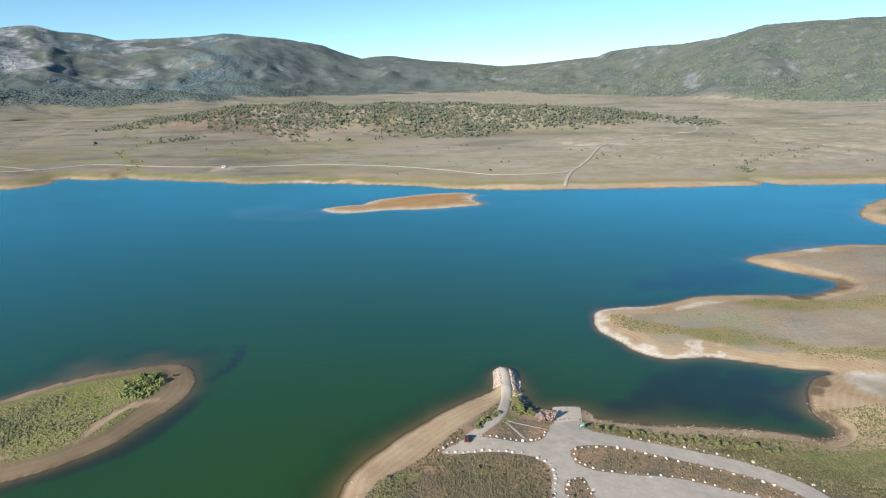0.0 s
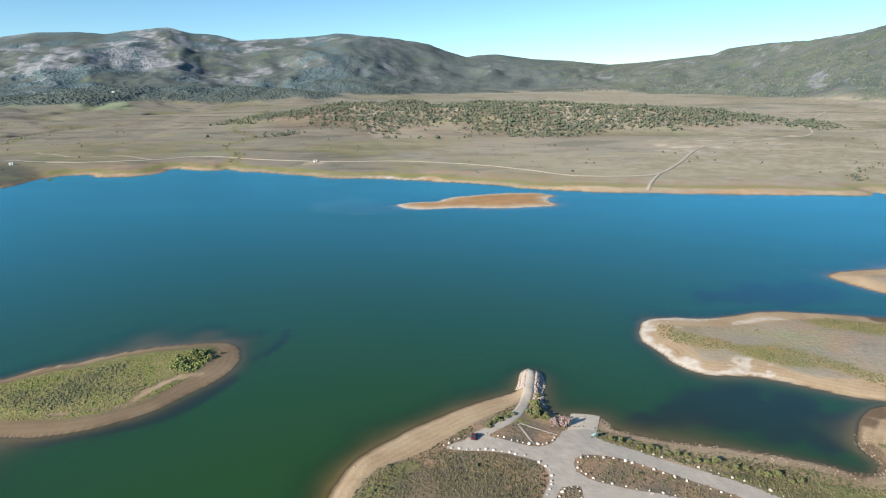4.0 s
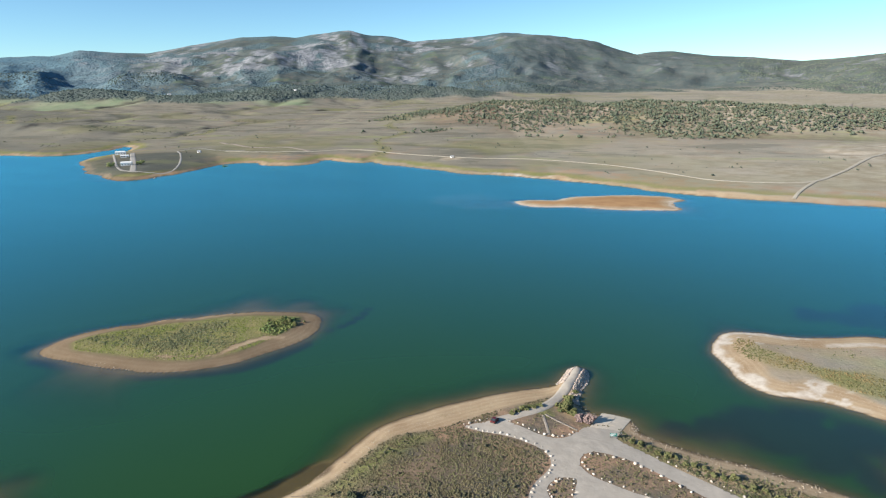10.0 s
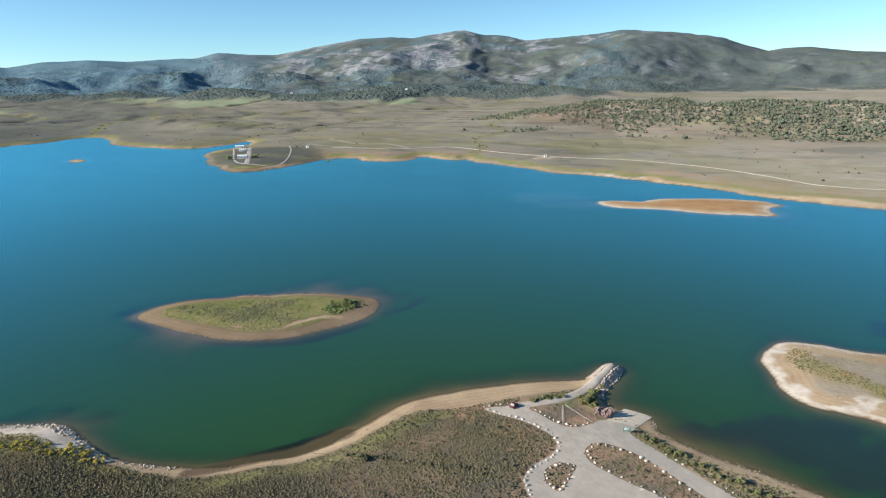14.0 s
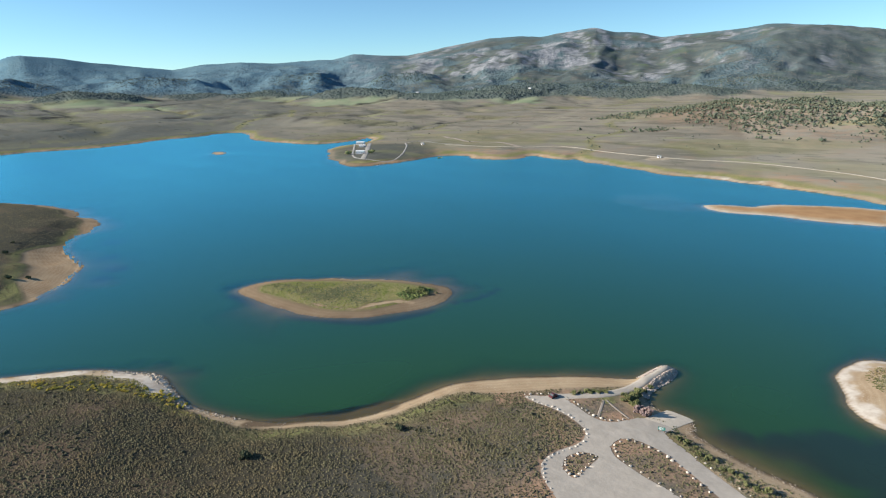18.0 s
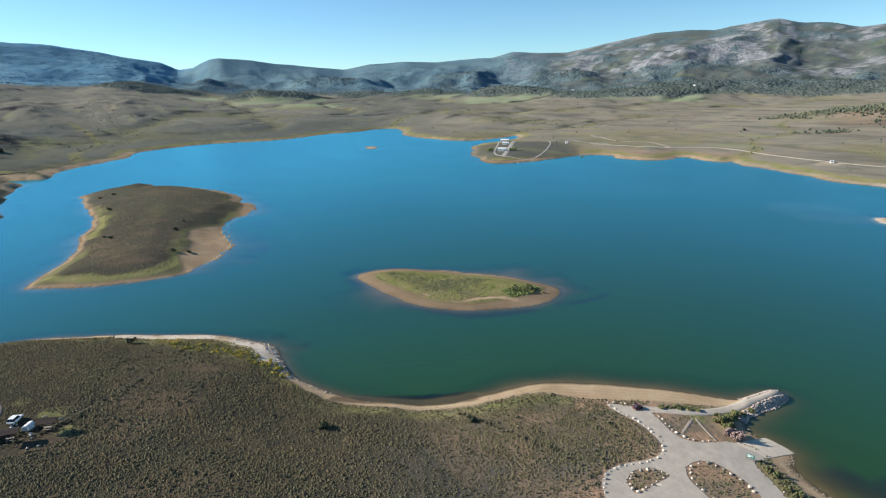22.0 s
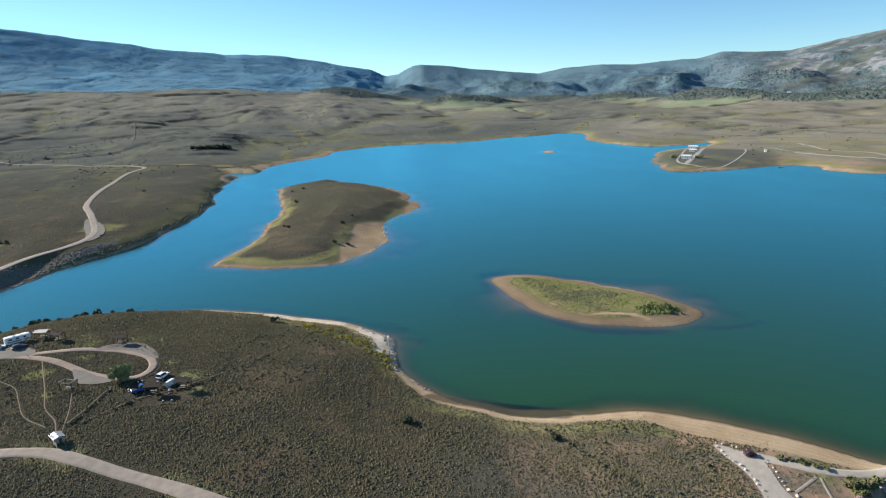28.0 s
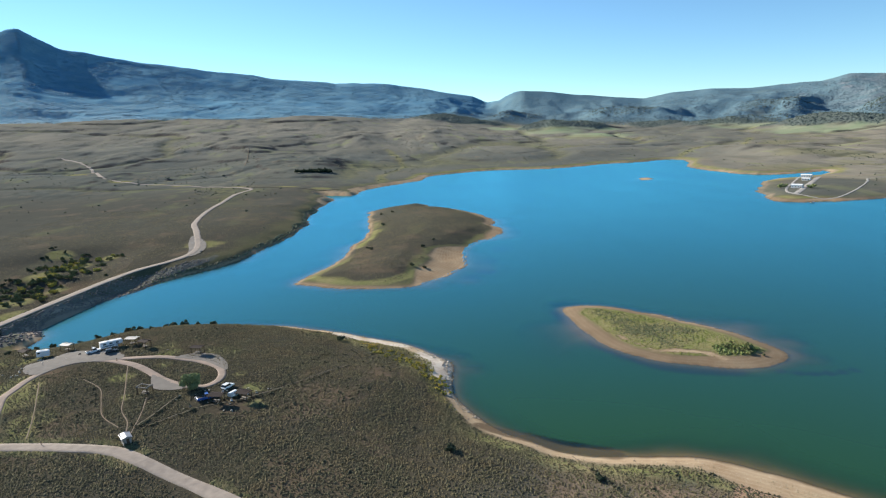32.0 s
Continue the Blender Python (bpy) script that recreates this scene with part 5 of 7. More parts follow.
far = ok & (deg <= 2) & (deg + 10 * (1 - s) - 5 * fbm(x, y, 400, 3) > -80) & ((s < 0.25) | (rng.rand(len(x)) < 0.8 + 0.2 * smooth(deg, -76, -42)))
west_range = far & (deg < -45 + 5 * fbm(x, y, 300, 3))
far &= ~west_range
# range pines carry the bluish haze in their leaf colours
stuff("western_range_woods", clump_mesh("western_range_woods", x[west_range], y[west_range], 2.6 + 3.2 * rng.rand(west_range.sum()), 0.4, low=True), leafy("hazy_range_pine", (0.078, 0.126, 0.158), (0.112, 0.166, 0.195), (0.130, 0.175, 0.188), 60.0), "pine forest on the western range, tinted blue for haze", "woods")
scrubby = far & (deg > -19 + 5 * fbm(x, y, 300, 3)) & (s > 0.08)
far &= ~scrubby
# scrub colours paled to stand in for haze
stuff("scrub_oak_slopes", clump_mesh("scrub_oak_slopes", x[scrubby], y[scrubby], 1.8 + 2.4 * rng.rand(scrubby.sum()), 0.4, low=True), leafy("hazy_scrub_oak", (0.125, 0.145, 0.125), (0.17, 0.18, 0.15), (0.20, 0.185, 0.15), 60.0), "oak scrub on the brown mountain's slopes, paled for haze", "woods")
# slope pines lightened and blued in place of haze
stuff("mountain_woods", clump_mesh("mountain_woods", x[far], y[far], 2.2 + 2.8 * rng.rand(far.sum()), 0.45, low=True), leafy("hazy_slope_pine", (0.082, 0.112, 0.118), (0.114, 0.146, 0.148), (0.132, 0.156, 0.146), 60.0), "pine forest on the mountain slopes, tinted blue for haze", "woods")
# wooded foothills before the main range
deg, r = -90 + 100 * rng.rand(90000), 1750 + 1800 * rng.rand(90000)
x, y = HUB[0] + r * np.sin(np.radians(deg)), HUB[1] + r * np.cos(np.radians(deg))
ok = foothill(x, y)[0] + 0.25 * fbm(x, y, 90, 3) > 0.28 + 0.35 * rng.rand(len(x))
stuff("foothill_woods", clump_mesh("foothill_woods", x[ok], y[ok], 2.0 + 2.2 * rng.rand(ok.sum()), 0.9, low=True), leafy("foothill_pine", (0.058, 0.082, 0.076), (0.084, 0.110, 0.096), (0.105, 0.122, 0.098), 60.0), "dark pine woods on the foothills", "woods")
# forest over the high western mountain, with its lower meadows left open
deg, r = -126 + 48 * rng.rand(70000), 2300 + 2250 * rng.rand(70000)
a = np.radians(deg)
x, y = HUB[0] + r * np.sin(a), HUB[1] + r * np.cos(a)
s = terrain(x, y)[3]
ok = (s > 0.01) & (s < 0.97) & (deg + 10 * (1 - s) - 5 * fbm(x, y, 400, 3) < -80) & (fbm(x, y, 380, 5) + 0.5 * fbm(x, y, 110, 3) + 0.35 * s + 0.35 * rng.rand(len(x)) > 0.16)
# leaf colours blued and lightened to stand in for haze
stuff("western_forest", clump_mesh("western_forest", x[ok], y[ok], 3.5 + 4.0 * rng.rand(ok.sum()), 0.16, low=True), leafy("hazed_forest", (0.10, 0.232, 0.335), (0.135, 0.275, 0.375), (0.165, 0.30, 0.365), 90.0), "forest over the high western mountain, tinted blue for haze", "woods")

# low dark shrubs dotted over the plains and along the creeks
r, a = 350 * np.exp(rng.rand(9000) * math.log(2600 / 350)), np.radians(-126 + 172 * rng.rand(9000))
x, y = HUB[0] + r * np.sin(a), HUB[1] + r * np.cos(a)
for line in CREEKS:
    k = rng.randint(0, len(line), 140)
    x, y = np.append(x, line[k, 0] + rng.randn(140) * 4), np.append(y, line[k, 1] + rng.randn(140) * 4)
z, d, isle, s = terrain(x, y)
ok = (isle < 0) & (d > 25) & (s <= 0) & ((rng.rand(len(x)) < 0.05 + 0.6 * fbm(x, y, 180, 3)) | (np.arange(len(x)) >= 9000))
stuff("plain_shrubs", clump_mesh("plain_shrubs", x[ok], y[ok], 0.7 + 1.3 * rng.rand(ok.sum()) ** 3, 0.9, 2), M_PINE, "dark shrubs dotted over the dry plain", "shrubs")
# near-black leaf clumps standing in for a shaded bank on the western plain
k = rng.rand(160)
x, y = -961 - 17 * k + rng.randn(160) * 4, -125 + 52 * k + rng.randn(160) * 3
stuff("shaded_bank_row", clump_mesh("shaded_bank_row", x, y, 2.3 + 1.4 * rng.rand(160), 1.3, 2), leafy("bank_shade_leaf", (0.02, 0.03, 0.018), (0.035, 0.045, 0.025), (0.03, 0.04, 0.02)), "dark leaf clumps standing in for a shaded bank on the western plain", "woods")

# sagebrush on the plain beyond the dam
x, y = scatter(70000, -560, -150, -300, -30)
d, isle = lake_distance(x, y)
ok = (isle < 0) & (d > 5) & clear_of_roads(x, y) & (rng.rand(len(x)) < 0.7 + 0.8 * fbm(x, y, 40, 3)) & (np.hypot(x - 70, y - 20) < 820)
stuff("western_sagebrush", clump_mesh("western_sagebrush", x[ok], y[ok], 0.25 + 0.3 * rng.rand(ok.sum()) ** 2, 0.7, low=True), M_SAGE, "dark sagebrush on the plain beyond the dam", "sagebrush")
# thick scrub between the shore road and the beach
x, y = scatter(34000, 46, 150, 100, 150)
d, isle = lake_distance(x, y)
north = np.interp(x, [49, 53, 60, 67.5, 76.8, 83, 87.5, 91, 150], [142.2, 140.3, 136.2, 132.5, 128, 123.5, 119, 112, 100]) + 1.2
ok = (d > 4 + 1.5 * fbm(x, y, 10, 2)) & (y > north) & (rng.rand(len(x)) < 0.7 + 0.9 * fbm(x, y, 7, 3))
stuff("road_scrub", clump_mesh("road_scrub", x[ok], y[ok], 0.15 + 0.27 * rng.rand(ok.sum()) ** 2, 1.0, low=True), leafy("roadside_scrub", (0.085, 0.10, 0.045), (0.15, 0.155, 0.072), (0.24, 0.20, 0.11), 4.0), "thick green and straw-coloured scrub beside the shore road", "scrub")

# dry tufts and drift on the upper beaches
x, y = scatter(120000, -135, 60, 20, 170)
d, isle = lake_distance(x, y)
ok = (isle < 0) & (d > 3.5 + 1.5 * fbm(x, y, 9, 2)) & (d < 13) & clear_of_roads(x, y) & (rng.rand(len(x)) < 0.30 + 0.9 * fbm(x, y, 7, 3)) & ((x > -40) | (d > 8))
stuff("beach_tufts", clump_mesh("beach_tufts", x[ok], y[ok], 0.08 + 0.13 * rng.rand(ok.sum()) ** 2, 0.8, low=True), leafy("dry_tuft", (0.30, 0.235, 0.14), (0.40, 0.32, 0.20), (0.22, 0.20, 0.10), 5.0), "dry straw tufts and drift on the upper beach", "grass")

# olive shrubs over the planted islands and the land round the car park
x, y = scatter(26000, -12, 92, 92, 153)
planted = (edge_distance(x, y, OVAL) < -0.8) | (edge_distance(x, y, TEAR) < -0.8) | ((x > 16) & (x < 36) & (y > 138) & (y < 150) & (edge_distance(x, y, LOT) > 0.8))
side = (edge_distance(x, y, LOT) > 0.8) & (x < 34) & (y < 134)
d, isle = lake_distance(x, y)
ok = (isle < 0) & (d > 12) & clear_of_roads(x, y) & ((planted & (rng.rand(len(x)) < np.where(y > 137.5, 0.16, 0.5))) | (side & (fbm(x, y, 10, 3) + 0.4 * rng.rand(len(x)) > 0.15)))
stuff("olive_shrubs", clump_mesh("olive_shrubs", x[ok], y[ok], 0.14 + 0.2 * rng.rand(ok.sum()) ** 2, 1.1, low=True), leafy("olive_leaf", (0.115, 0.115, 0.055), (0.185, 0.175, 0.09), (0.21, 0.175, 0.10), 5.0), "low olive shrubs on the planted car park islands", "shrubs")

# scrub bands on the eastern spit, and dark brush along the western shore
x, y = scatter(90000, 70, 235, 165, 250)
d, isle = lake_distance(x, y)
band = np.minimum(path_distance(x, y, spline(SPIT_SOUTH, 4, False)) - 2.5, path_distance(x, y, spline(SPIT_NORTH, 4, False)) - 4) + 4 * fbm(x, y, 14, 3)
ok = (d > 6) & (band < 1 + 2 * rng.rand(len(x))) & (rng.rand(len(x)) < 0.55)
stuff("spit_scrub", clump_mesh("spit_scrub", x[ok], y[ok], 0.17 + 0.32 * rng.rand(ok.sum()) ** 2, 0.8, low=True), leafy("spit_grass", (0.11, 0.115, 0.048), (0.19, 0.175, 0.08), (0.26, 0.185, 0.09), 8.0), "green and straw-coloured scrub bands on the eastern spit", "scrub")
x, y = scatter(40000, -560, -200, -130, -30)
d, isle = lake_distance(x, y)
ok = (isle < 0) & (d > 1.5) & (d < 6 + 3 * fbm(x, y, 25, 2)) & (path_distance(x, y, DAM) > 16) & (rng.rand(len(x)) < 0.5)
stuff("shore_brush", clump_mesh("shore_brush", x[ok], y[ok], 0.5 + 0.6 * rng.rand(ok.sum()) ** 2, 0.9), M_OAK, "dark green brush along the western shore", "scrub")

# brush patches on the western hills, and scrub along the main road's verges
x, y = scatter(15000, -2300, -560, -900, 1000)
z, d, isle, s = terrain(x, y)
ok = (isle < 0) & (d > 60) & (s <= 0) & (fbm(x + 77, y * 1.6, 150, 4) + 0.35 * rng.rand(len(x)) > 0.38)
stuff("hill_brush", clump_mesh("hill_brush", x[ok], y[ok], 0.9 + 1.5 * rng.rand(ok.sum()) ** 2, 0.5), M_OAK, "dark brush in patches on the western hills", "shrubs")
k = rng.rand(9000)
line = spline(MAIN_ROAD, 6, False)
i = (k * (len(line) - 1)).astype(int)
t = np.diff(line, axis=0)[i]
t /= np.linalg.norm(t, axis=1)[:, None]
off = np.where(rng.rand(len(k)) < 0.5, 1, -1) * (2.35 + 2.2 * rng.rand(len(k)) ** 2)
x, y = line[i, 0] - t[:, 1] * off + rng.randn(len(k)) * 0.6, line[i, 1] + t[:, 0] * off + rng.randn(len(k)) * 0.6
ok = (fbm(x, y, 12, 2) > -0.1) & (path_distance(x, y, line) > 2.25)
stuff("verge_scrub", clump_mesh("verge_scrub", x[ok], y[ok], 0.2 + 0.25 * rng.rand(ok.sum()), 0.9, low=True), M_GRASS, "straw and green scrub along the road verges", "scrub")

# ---- building tools for things ----


def mesh_of(name, bm, material):
    me = bpy.data.meshes.new(name)
    bm.to_mesh(me)
    bm.free()
    if material:
        me.materials.append(material)
    return me


def part(name, bm, material, parent, label=""):
    ob = new(name, mesh_of(name, bm, material))
    ob.parent = parent
    return tagged(ob, label)


def thing(name, label, category, group="", at=None):
    ob = new(name)
    ob.empty_display_size = 0.3
    if at is not None:
        ob.matrix_basis = at
    return tagged(ob, label, category, group)


def box(bm, sx, sy, sz, x=0, y=0, z=0, rx=0, ry=0, rz=0, bevel=0.0):
    """A block whose foot is at z, with softened edges."""
    g = bmesh.ops.create_cube(bm, size=1.0, matrix=pose(x, y, z + sz / 2, rx, ry, rz) @ Matrix.Diagonal((sx, sy, sz, 1)))
    if bevel:
        edges = list({e for v in g["verts"] for e in v.link_edges})
        bmesh.ops.bevel(bm, geom=edges, offset=bevel, segments=2, profile=0.6, affect="EDGES")
    return bm


def rod(bm, r, h, x=0, y=0, z=0, rx=0, ry=0, n=10, r2=None):
    m = pose(x, y, z, rx, ry, 0) @ pose(0, 0, h / 2)
    bmesh.ops.create_cone(bm, cap_ends=True, segments=n, radius1=r, radius2=r if r2 is None else r2, depth=h, matrix=m)
    return bm


def loft(bm, rings, cap=True):
    """Skin a row of closed rings of points."""
    rows = [[bm.verts.new(p) for p in ring] for ring in rings]
    n = len(rows[0])
    for a, b in zip(rows[:-1], rows[1:]):
        for i in range(n):
            bm.faces.new((a[i], a[(i + 1) % n], b[(i + 1) % n], b[i]))
    if cap:
        bm.faces.new(rows[0][::-1]), bm.faces.new(rows[-1])
    bmesh.ops.recalc_face_normals(bm, faces=bm.faces)
    return bm


def B():
    return bmesh.new()


def stand(x, y, turn=0, lift=0.0):
    return pose(x, y, ground_z(x, y) + lift, 0, 0, turn)


# ---- materials of things ----
M_STONE = simple("pale_boulder", (0.62, 0.55, 0.46), (0.44, 0.38, 0.31), 0.4, 0.9, 0.2, bump=0.3, vary=0.25)
M_RIPRAP = simple("pinkish_riprap", (0.46, 0.37, 0.31), (0.30, 0.24, 0.20), 0.5, 0.9, 0.2, bump=0.3, vary=0.3)
M_LEDGE = simple("pale_ledge_rock", (0.50, 0.42, 0.33), (0.36, 0.295, 0.225), 0.7, 0.9, 0.2, bump=0.3, vary=0.2)
M_RED = simple("dark_red_paint", (0.11, 0.010, 0.016), (0.09, 0.009, 0.014), 0.8, 0.3, 0.5)
M_WHITE = simple("white_paint", (0.80, 0.80, 0.79), (0.74, 0.74, 0.73), 1.2, 0.4, 0.5)
M_BLUE = simple("blue_paint", (0.03, 0.12, 0.42), (0.025, 0.10, 0.36), 0.8, 0.35, 0.5)
M_DARKCAR = simple("dark_grey_paint", (0.035, 0.037, 0.042), (0.028, 0.03, 0.034), 0.8, 0.3, 0.5)
M_GLASS = simple("dark_window_glass", (0.02, 0.025, 0.03), (0.03, 0.035, 0.04), 0.5, 0.08, 0.6)
M_TYRE = simple("tyre_rubber", (0.02, 0.02, 0.02), (0.03, 0.03, 0.028), 0.1, 0.85, 0.2)
M_STEEL = simple("brushed_steel", (0.45, 0.45, 0.46), (0.38, 0.38, 0.39), 0.2, 0.35, 0.5, metal=0.9)
M_STRIPE = simple("grey_vinyl_stripe", (0.10, 0.11, 0.13), (0.13, 0.14, 0.16), 0.6, 0.4, 0.4)
M_LAMP_RED = simple("red_lens", (0.35, 0.02, 0.02), (0.30, 0.02, 0.02), 0.1, 0.2, 0.5)
M_LAMP = simple("clear_lens", (0.7, 0.7, 0.66), (0.65, 0.65, 0.62), 0.1, 0.15, 0.6)
M_BROWNROOF = simple("brown_metal_roof", (0.048, 0.036, 0.032), (0.038, 0.030, 0.027), 1.0, 0.85, 0.06)
M_CREAMROOF = simple("weathered_cream_roof", (0.58, 0.53, 0.47), (0.48, 0.44, 0.39), 1.0, 0.7, 0.3)
M_TIMBER = simple("dark_timber", (0.13, 0.085, 0.055), (0.09, 0.06, 0.04), 0.4, 0.8, 0.2)
M_GREYWOOD = simple("grey_timber", (0.30, 0.27, 0.23), (0.24, 0.21, 0.18), 0.4, 0.85, 0.2)
M_TOILETWALL = simple("tan_concrete_wall", (0.42, 0.38, 0.32), (0.36, 0.32, 0.27), 0.6, 0.9, 0.2)
M_PALEROOF = simple("pale_metal_roof", (0.38, 0.38, 0.39), (0.33, 0.33, 0.34), 1.5, 0.5, 0.4)
M_SIGN = simple("teal_sign_panel", (0.05, 0.20, 0.17), (0.05, 0.17, 0.15), 0.5, 0.5, 0.3)
M_CANVAS = simple("white_canvas", (0.78, 0.78, 0.76), (0.70, 0.70, 0.68), 0.8, 0.8, 0.2)
M_BARK = simple("grey_bark", (0.14, 0.11, 0.085), (0.09, 0.07, 0.055), 0.15, 0.95, 0.1, bump=0.4)
M_JUNIPER = leafy("juniper_green", (0.052, 0.062, 0.038), (0.085, 0.096, 0.054), (0.095, 0.10, 0.056), 1.5)
M_COTTON = leafy("cottonwood_green", (0.17, 0.20, 0.085), (0.26, 0.285, 0.13), (0.29, 0.29, 0.13), 2.0)
M_BUSHGREEN = leafy("willow_bush_green", (0.10, 0.115, 0.048), (0.155, 0.16, 0.072), (0.205, 0.18, 0.085), 2.0)
M_YELLOWBUSH = leafy("autumn_yellow_leaf", (0.52, 0.38, 0.06), (0.36, 0.32, 0.09), (0.24, 0.25, 0.09), 2.5)
M_PURPLE = leafy("grey_purple_twigs", (0.22, 0.155, 0.145), (0.28, 0.21, 0.19), (0.19, 0.14, 0.12), 1.0)
M_EARTH = simple("dark_earth", (0.13, 0.10, 0.075), (0.10, 0.08, 0.06), 0.5, 0.95, 0.1)


# ---- stones ----
def stone_mesh(name, seed, material, flat=0.7, sub=1):
    r = random.Random(seed)
    bm = B()
    bmesh.ops.create_icosphere(bm, subdivisions=sub, radius=0.5)
    cut = [(Vector((r.uniform(-1, 1), r.uniform(-1, 1), r.uniform(-0.4, 1))).normalized(), r.uniform(0.28, 0.42)) for _ in range(5)]
    for v in bm.verts:
        v.co *= r.uniform(0.85, 1.15)
        for n, k in cut:
            over = v.co.dot(n) - k
            if over > 0:
                v.co -= n * over * 0.85
        v.co.z *= flat
    return mesh_of(name, bm, material)


def at_edge(poly, gap, off=0.0, start=0, end=1.0):
    """Places along an outline, gap metres apart, off metres to its left."""
    seg = np.concatenate([[0], np.cumsum(np.hypot(*np.diff(poly, axis=0).T))])
    out, s = [], start
    while s < seg[-1] * end:
        p = np.array([np.interp(s, seg, poly[:, k]) for k in (0, 1)])
        q = np.array([np.interp(min(s + 0.3, seg[-1]), seg, poly[:, k]) for k in (0, 1)])
        t = (q - p) / (np.linalg.norm(q - p) + 1e-6)
        out.append((p[0] - t[1] * off, p[1] + t[0] * off))
        s += gap * random.uniform(0.75, 1.25)
    return out


BOULDERS = [stone_mesh("boulder", 20 + i, M_STONE, 0.75, 2) for i in range(6)]
closed = lambda p: np.vstack([p, p[:1]])
lot_south = LOT[int(np.argmin(np.hypot(LOT[:, 0] - 38.5, LOT[:, 1] - 103.5))):]
spots = at_edge(lot_south, 1.75, -0.6)
spots += at_edge(np.array([(7.4, 136), (10.5, 139.2), (13.5, 141.6)]), 1.6, 0.5)
spots += at_edge(spline([(17, 141.8), (22.3, 139.9), (26.8, 138.3), (31, 137.8), (34.3, 139.8), (36.4, 143.5)], 4, False), 1.8, 0.6)
spots += at_edge(closed(OVAL), 2.3, -0.6) + at_edge(closed(TEAR), 1.9, -0.5)
spots += at_edge(spline([(56, 138.6), (60, 136.6), (67.5, 132.9), (76.8, 128.4), (83, 124), (88, 119), (91.5, 112)], 4, False), 2.6, 0.7)
for i, (x, y) in enumerate(spots[:290]):
    sc = random.choice((0.42, 0.48, 0.52, 0.58, 0.65, 0.72, 0.85))
    x, y = x + random.uniform(-0.25, 0.25), y + random.uniform(-0.25, 0.25)
    ob = new("boulder", BOULDERS[i % 6])
    ob.matrix_basis = stand(x, y, random.uniform(0, 360), sc * 0.22) @ Matrix.Diagonal((sc * 1.15, sc * random.uniform(0.8, 1.1), sc, 1))
    tagged(ob, "small pale sandstone boulder edging the gravel car park" if sc < 0.7 else "large pale sandstone boulder edging the gravel car park", "boulder", "boulders round the car park")


def stone_field(name, x, y, size, material, label, category, sub=0, seed=3, flat=0.7, lift=0.15):
    """Many loose stones in one mesh."""
    r = np.random.RandomState(seed)
    bm = B()
    bmesh.ops.create_icosphere(bm, subdivisions=1, radius=0.5)
    base = np.array([v.co for v in bm.verts])
    tri = np.array([[v.index for v in f.verts] for f in bm.faces])
    bm.free()
    n = len(x)
    z = np.maximum(terrain(x, y)[0], -0.4)
    p = base[None] * (0.7 + 0.6 * r.rand(n, len(base), 1)) * np.stack([size * (0.8 + 0.7 * r.rand(n)), size * (0.8 + 0.4 * r.rand(n)), size * flat * (0.7 + 0.6 * r.rand(n))], -1)[:, None]
    a = r.rand(n) * 6.283
    c, s = np.cos(a)[:, None], np.sin(a)[:, None]
    V = np.stack([p[..., 0] * c - p[..., 1] * s + x[:, None], p[..., 0] * s + p[..., 1] * c + y[:, None], p[..., 2] + (z + lift * size)[:, None]], -1).reshape(-1, 3)
    F = (tri[None] + (np.arange(n) * len(base))[:, None, None]).reshape(-1, 3)
    me = bpy.data.meshes.new(name)
    me.from_pydata(V.tolist(), [], F.tolist())
    return stuff(name, me, material, label, category)


def stony(name, col, col2):
    m, nt, b = matter(name, 0.9, 0.2)
    isl = nt.nodes.new("ShaderNodeNewGeometry").outputs["Random Per Island"]
    c = blend(nt, isl, col, col2)
    c = blend(nt, step(nt, grain(nt, 0.3, 4), 0.5, 0.75), c, tuple(v * 0.6 for v in col))
    put(nt, b.inputs["Base Color"], c)
    return m


M_LOOSE = stony("loose_shore_stone", (0.46, 0.38, 0.29), (0.32, 0.25, 0.18))
# jetty armour: each stone a part
jetty = thing("jetty_riprap", "pale pinkish rock armour along both sides of the jetty", "riprap", at=pose(29, 174, 0))
RIP = [stone_mesh("stone", 60 + i, M_RIPRAP, 0.8, 1) for i in range(7)]
rr = random.Random(4)
made = 0
jx, jy = np.array([rr.uniform(22, 37) for _ in range(4200)]), np.array([rr.uniform(160, 187) for _ in range(4200)])
jd = edge_distance(jx, jy, LAKE)
jp = path_distance(jx, jy, spline(JETTY_WAY, 4, False))
jz = terrain(jx, jy)[0]
taken = []
for x, y, d, p, z in zip(jx, jy, jd, jp, jz):
    if made < 285 and -0.5 < d < 3.2 and p > 1.6 and (y > 170 or x > 30) and all((x - a) ** 2 + (y - b) ** 2 > 0.42 for a, b in taken):
        taken.append((x, y))
        sc = rr.uniform(0.55, 1.2)
        ob = new("stone", RIP[made % 7])
        ob.parent = jetty
        ob.matrix_basis = pose(x - 29, y - 174, max(z, -0.3) + sc * 0.2, rr.uniform(-25, 25), rr.uniform(-25, 25), rr.uniform(0, 360)) @ Matrix.Diagonal((sc, sc * 0.85, sc, 1))
        made += 1
# smaller rubble packed between the armour stones
r = np.random.RandomState(15)
x, y = 22 + 15 * r.rand(9000), 160 + 27 * r.rand(9000)
d = edge_distance(x, y, LAKE)
ok = (d > -0.8) & (d < 3.0) & (path_distance(x, y, spline(JETTY_WAY, 4, False)) > 1.55) & ((y > 170) | (x > 30.5))
stone_field("jetty_rubble", x[ok], y[ok], 0.3 + 0.4 * r.rand(ok.sum()), stony("jetty_stone", (0.52, 0.43, 0.36), (0.34, 0.27, 0.225)), "small pinkish rubble packed between the jetty's armour stones", "stones", seed=16)
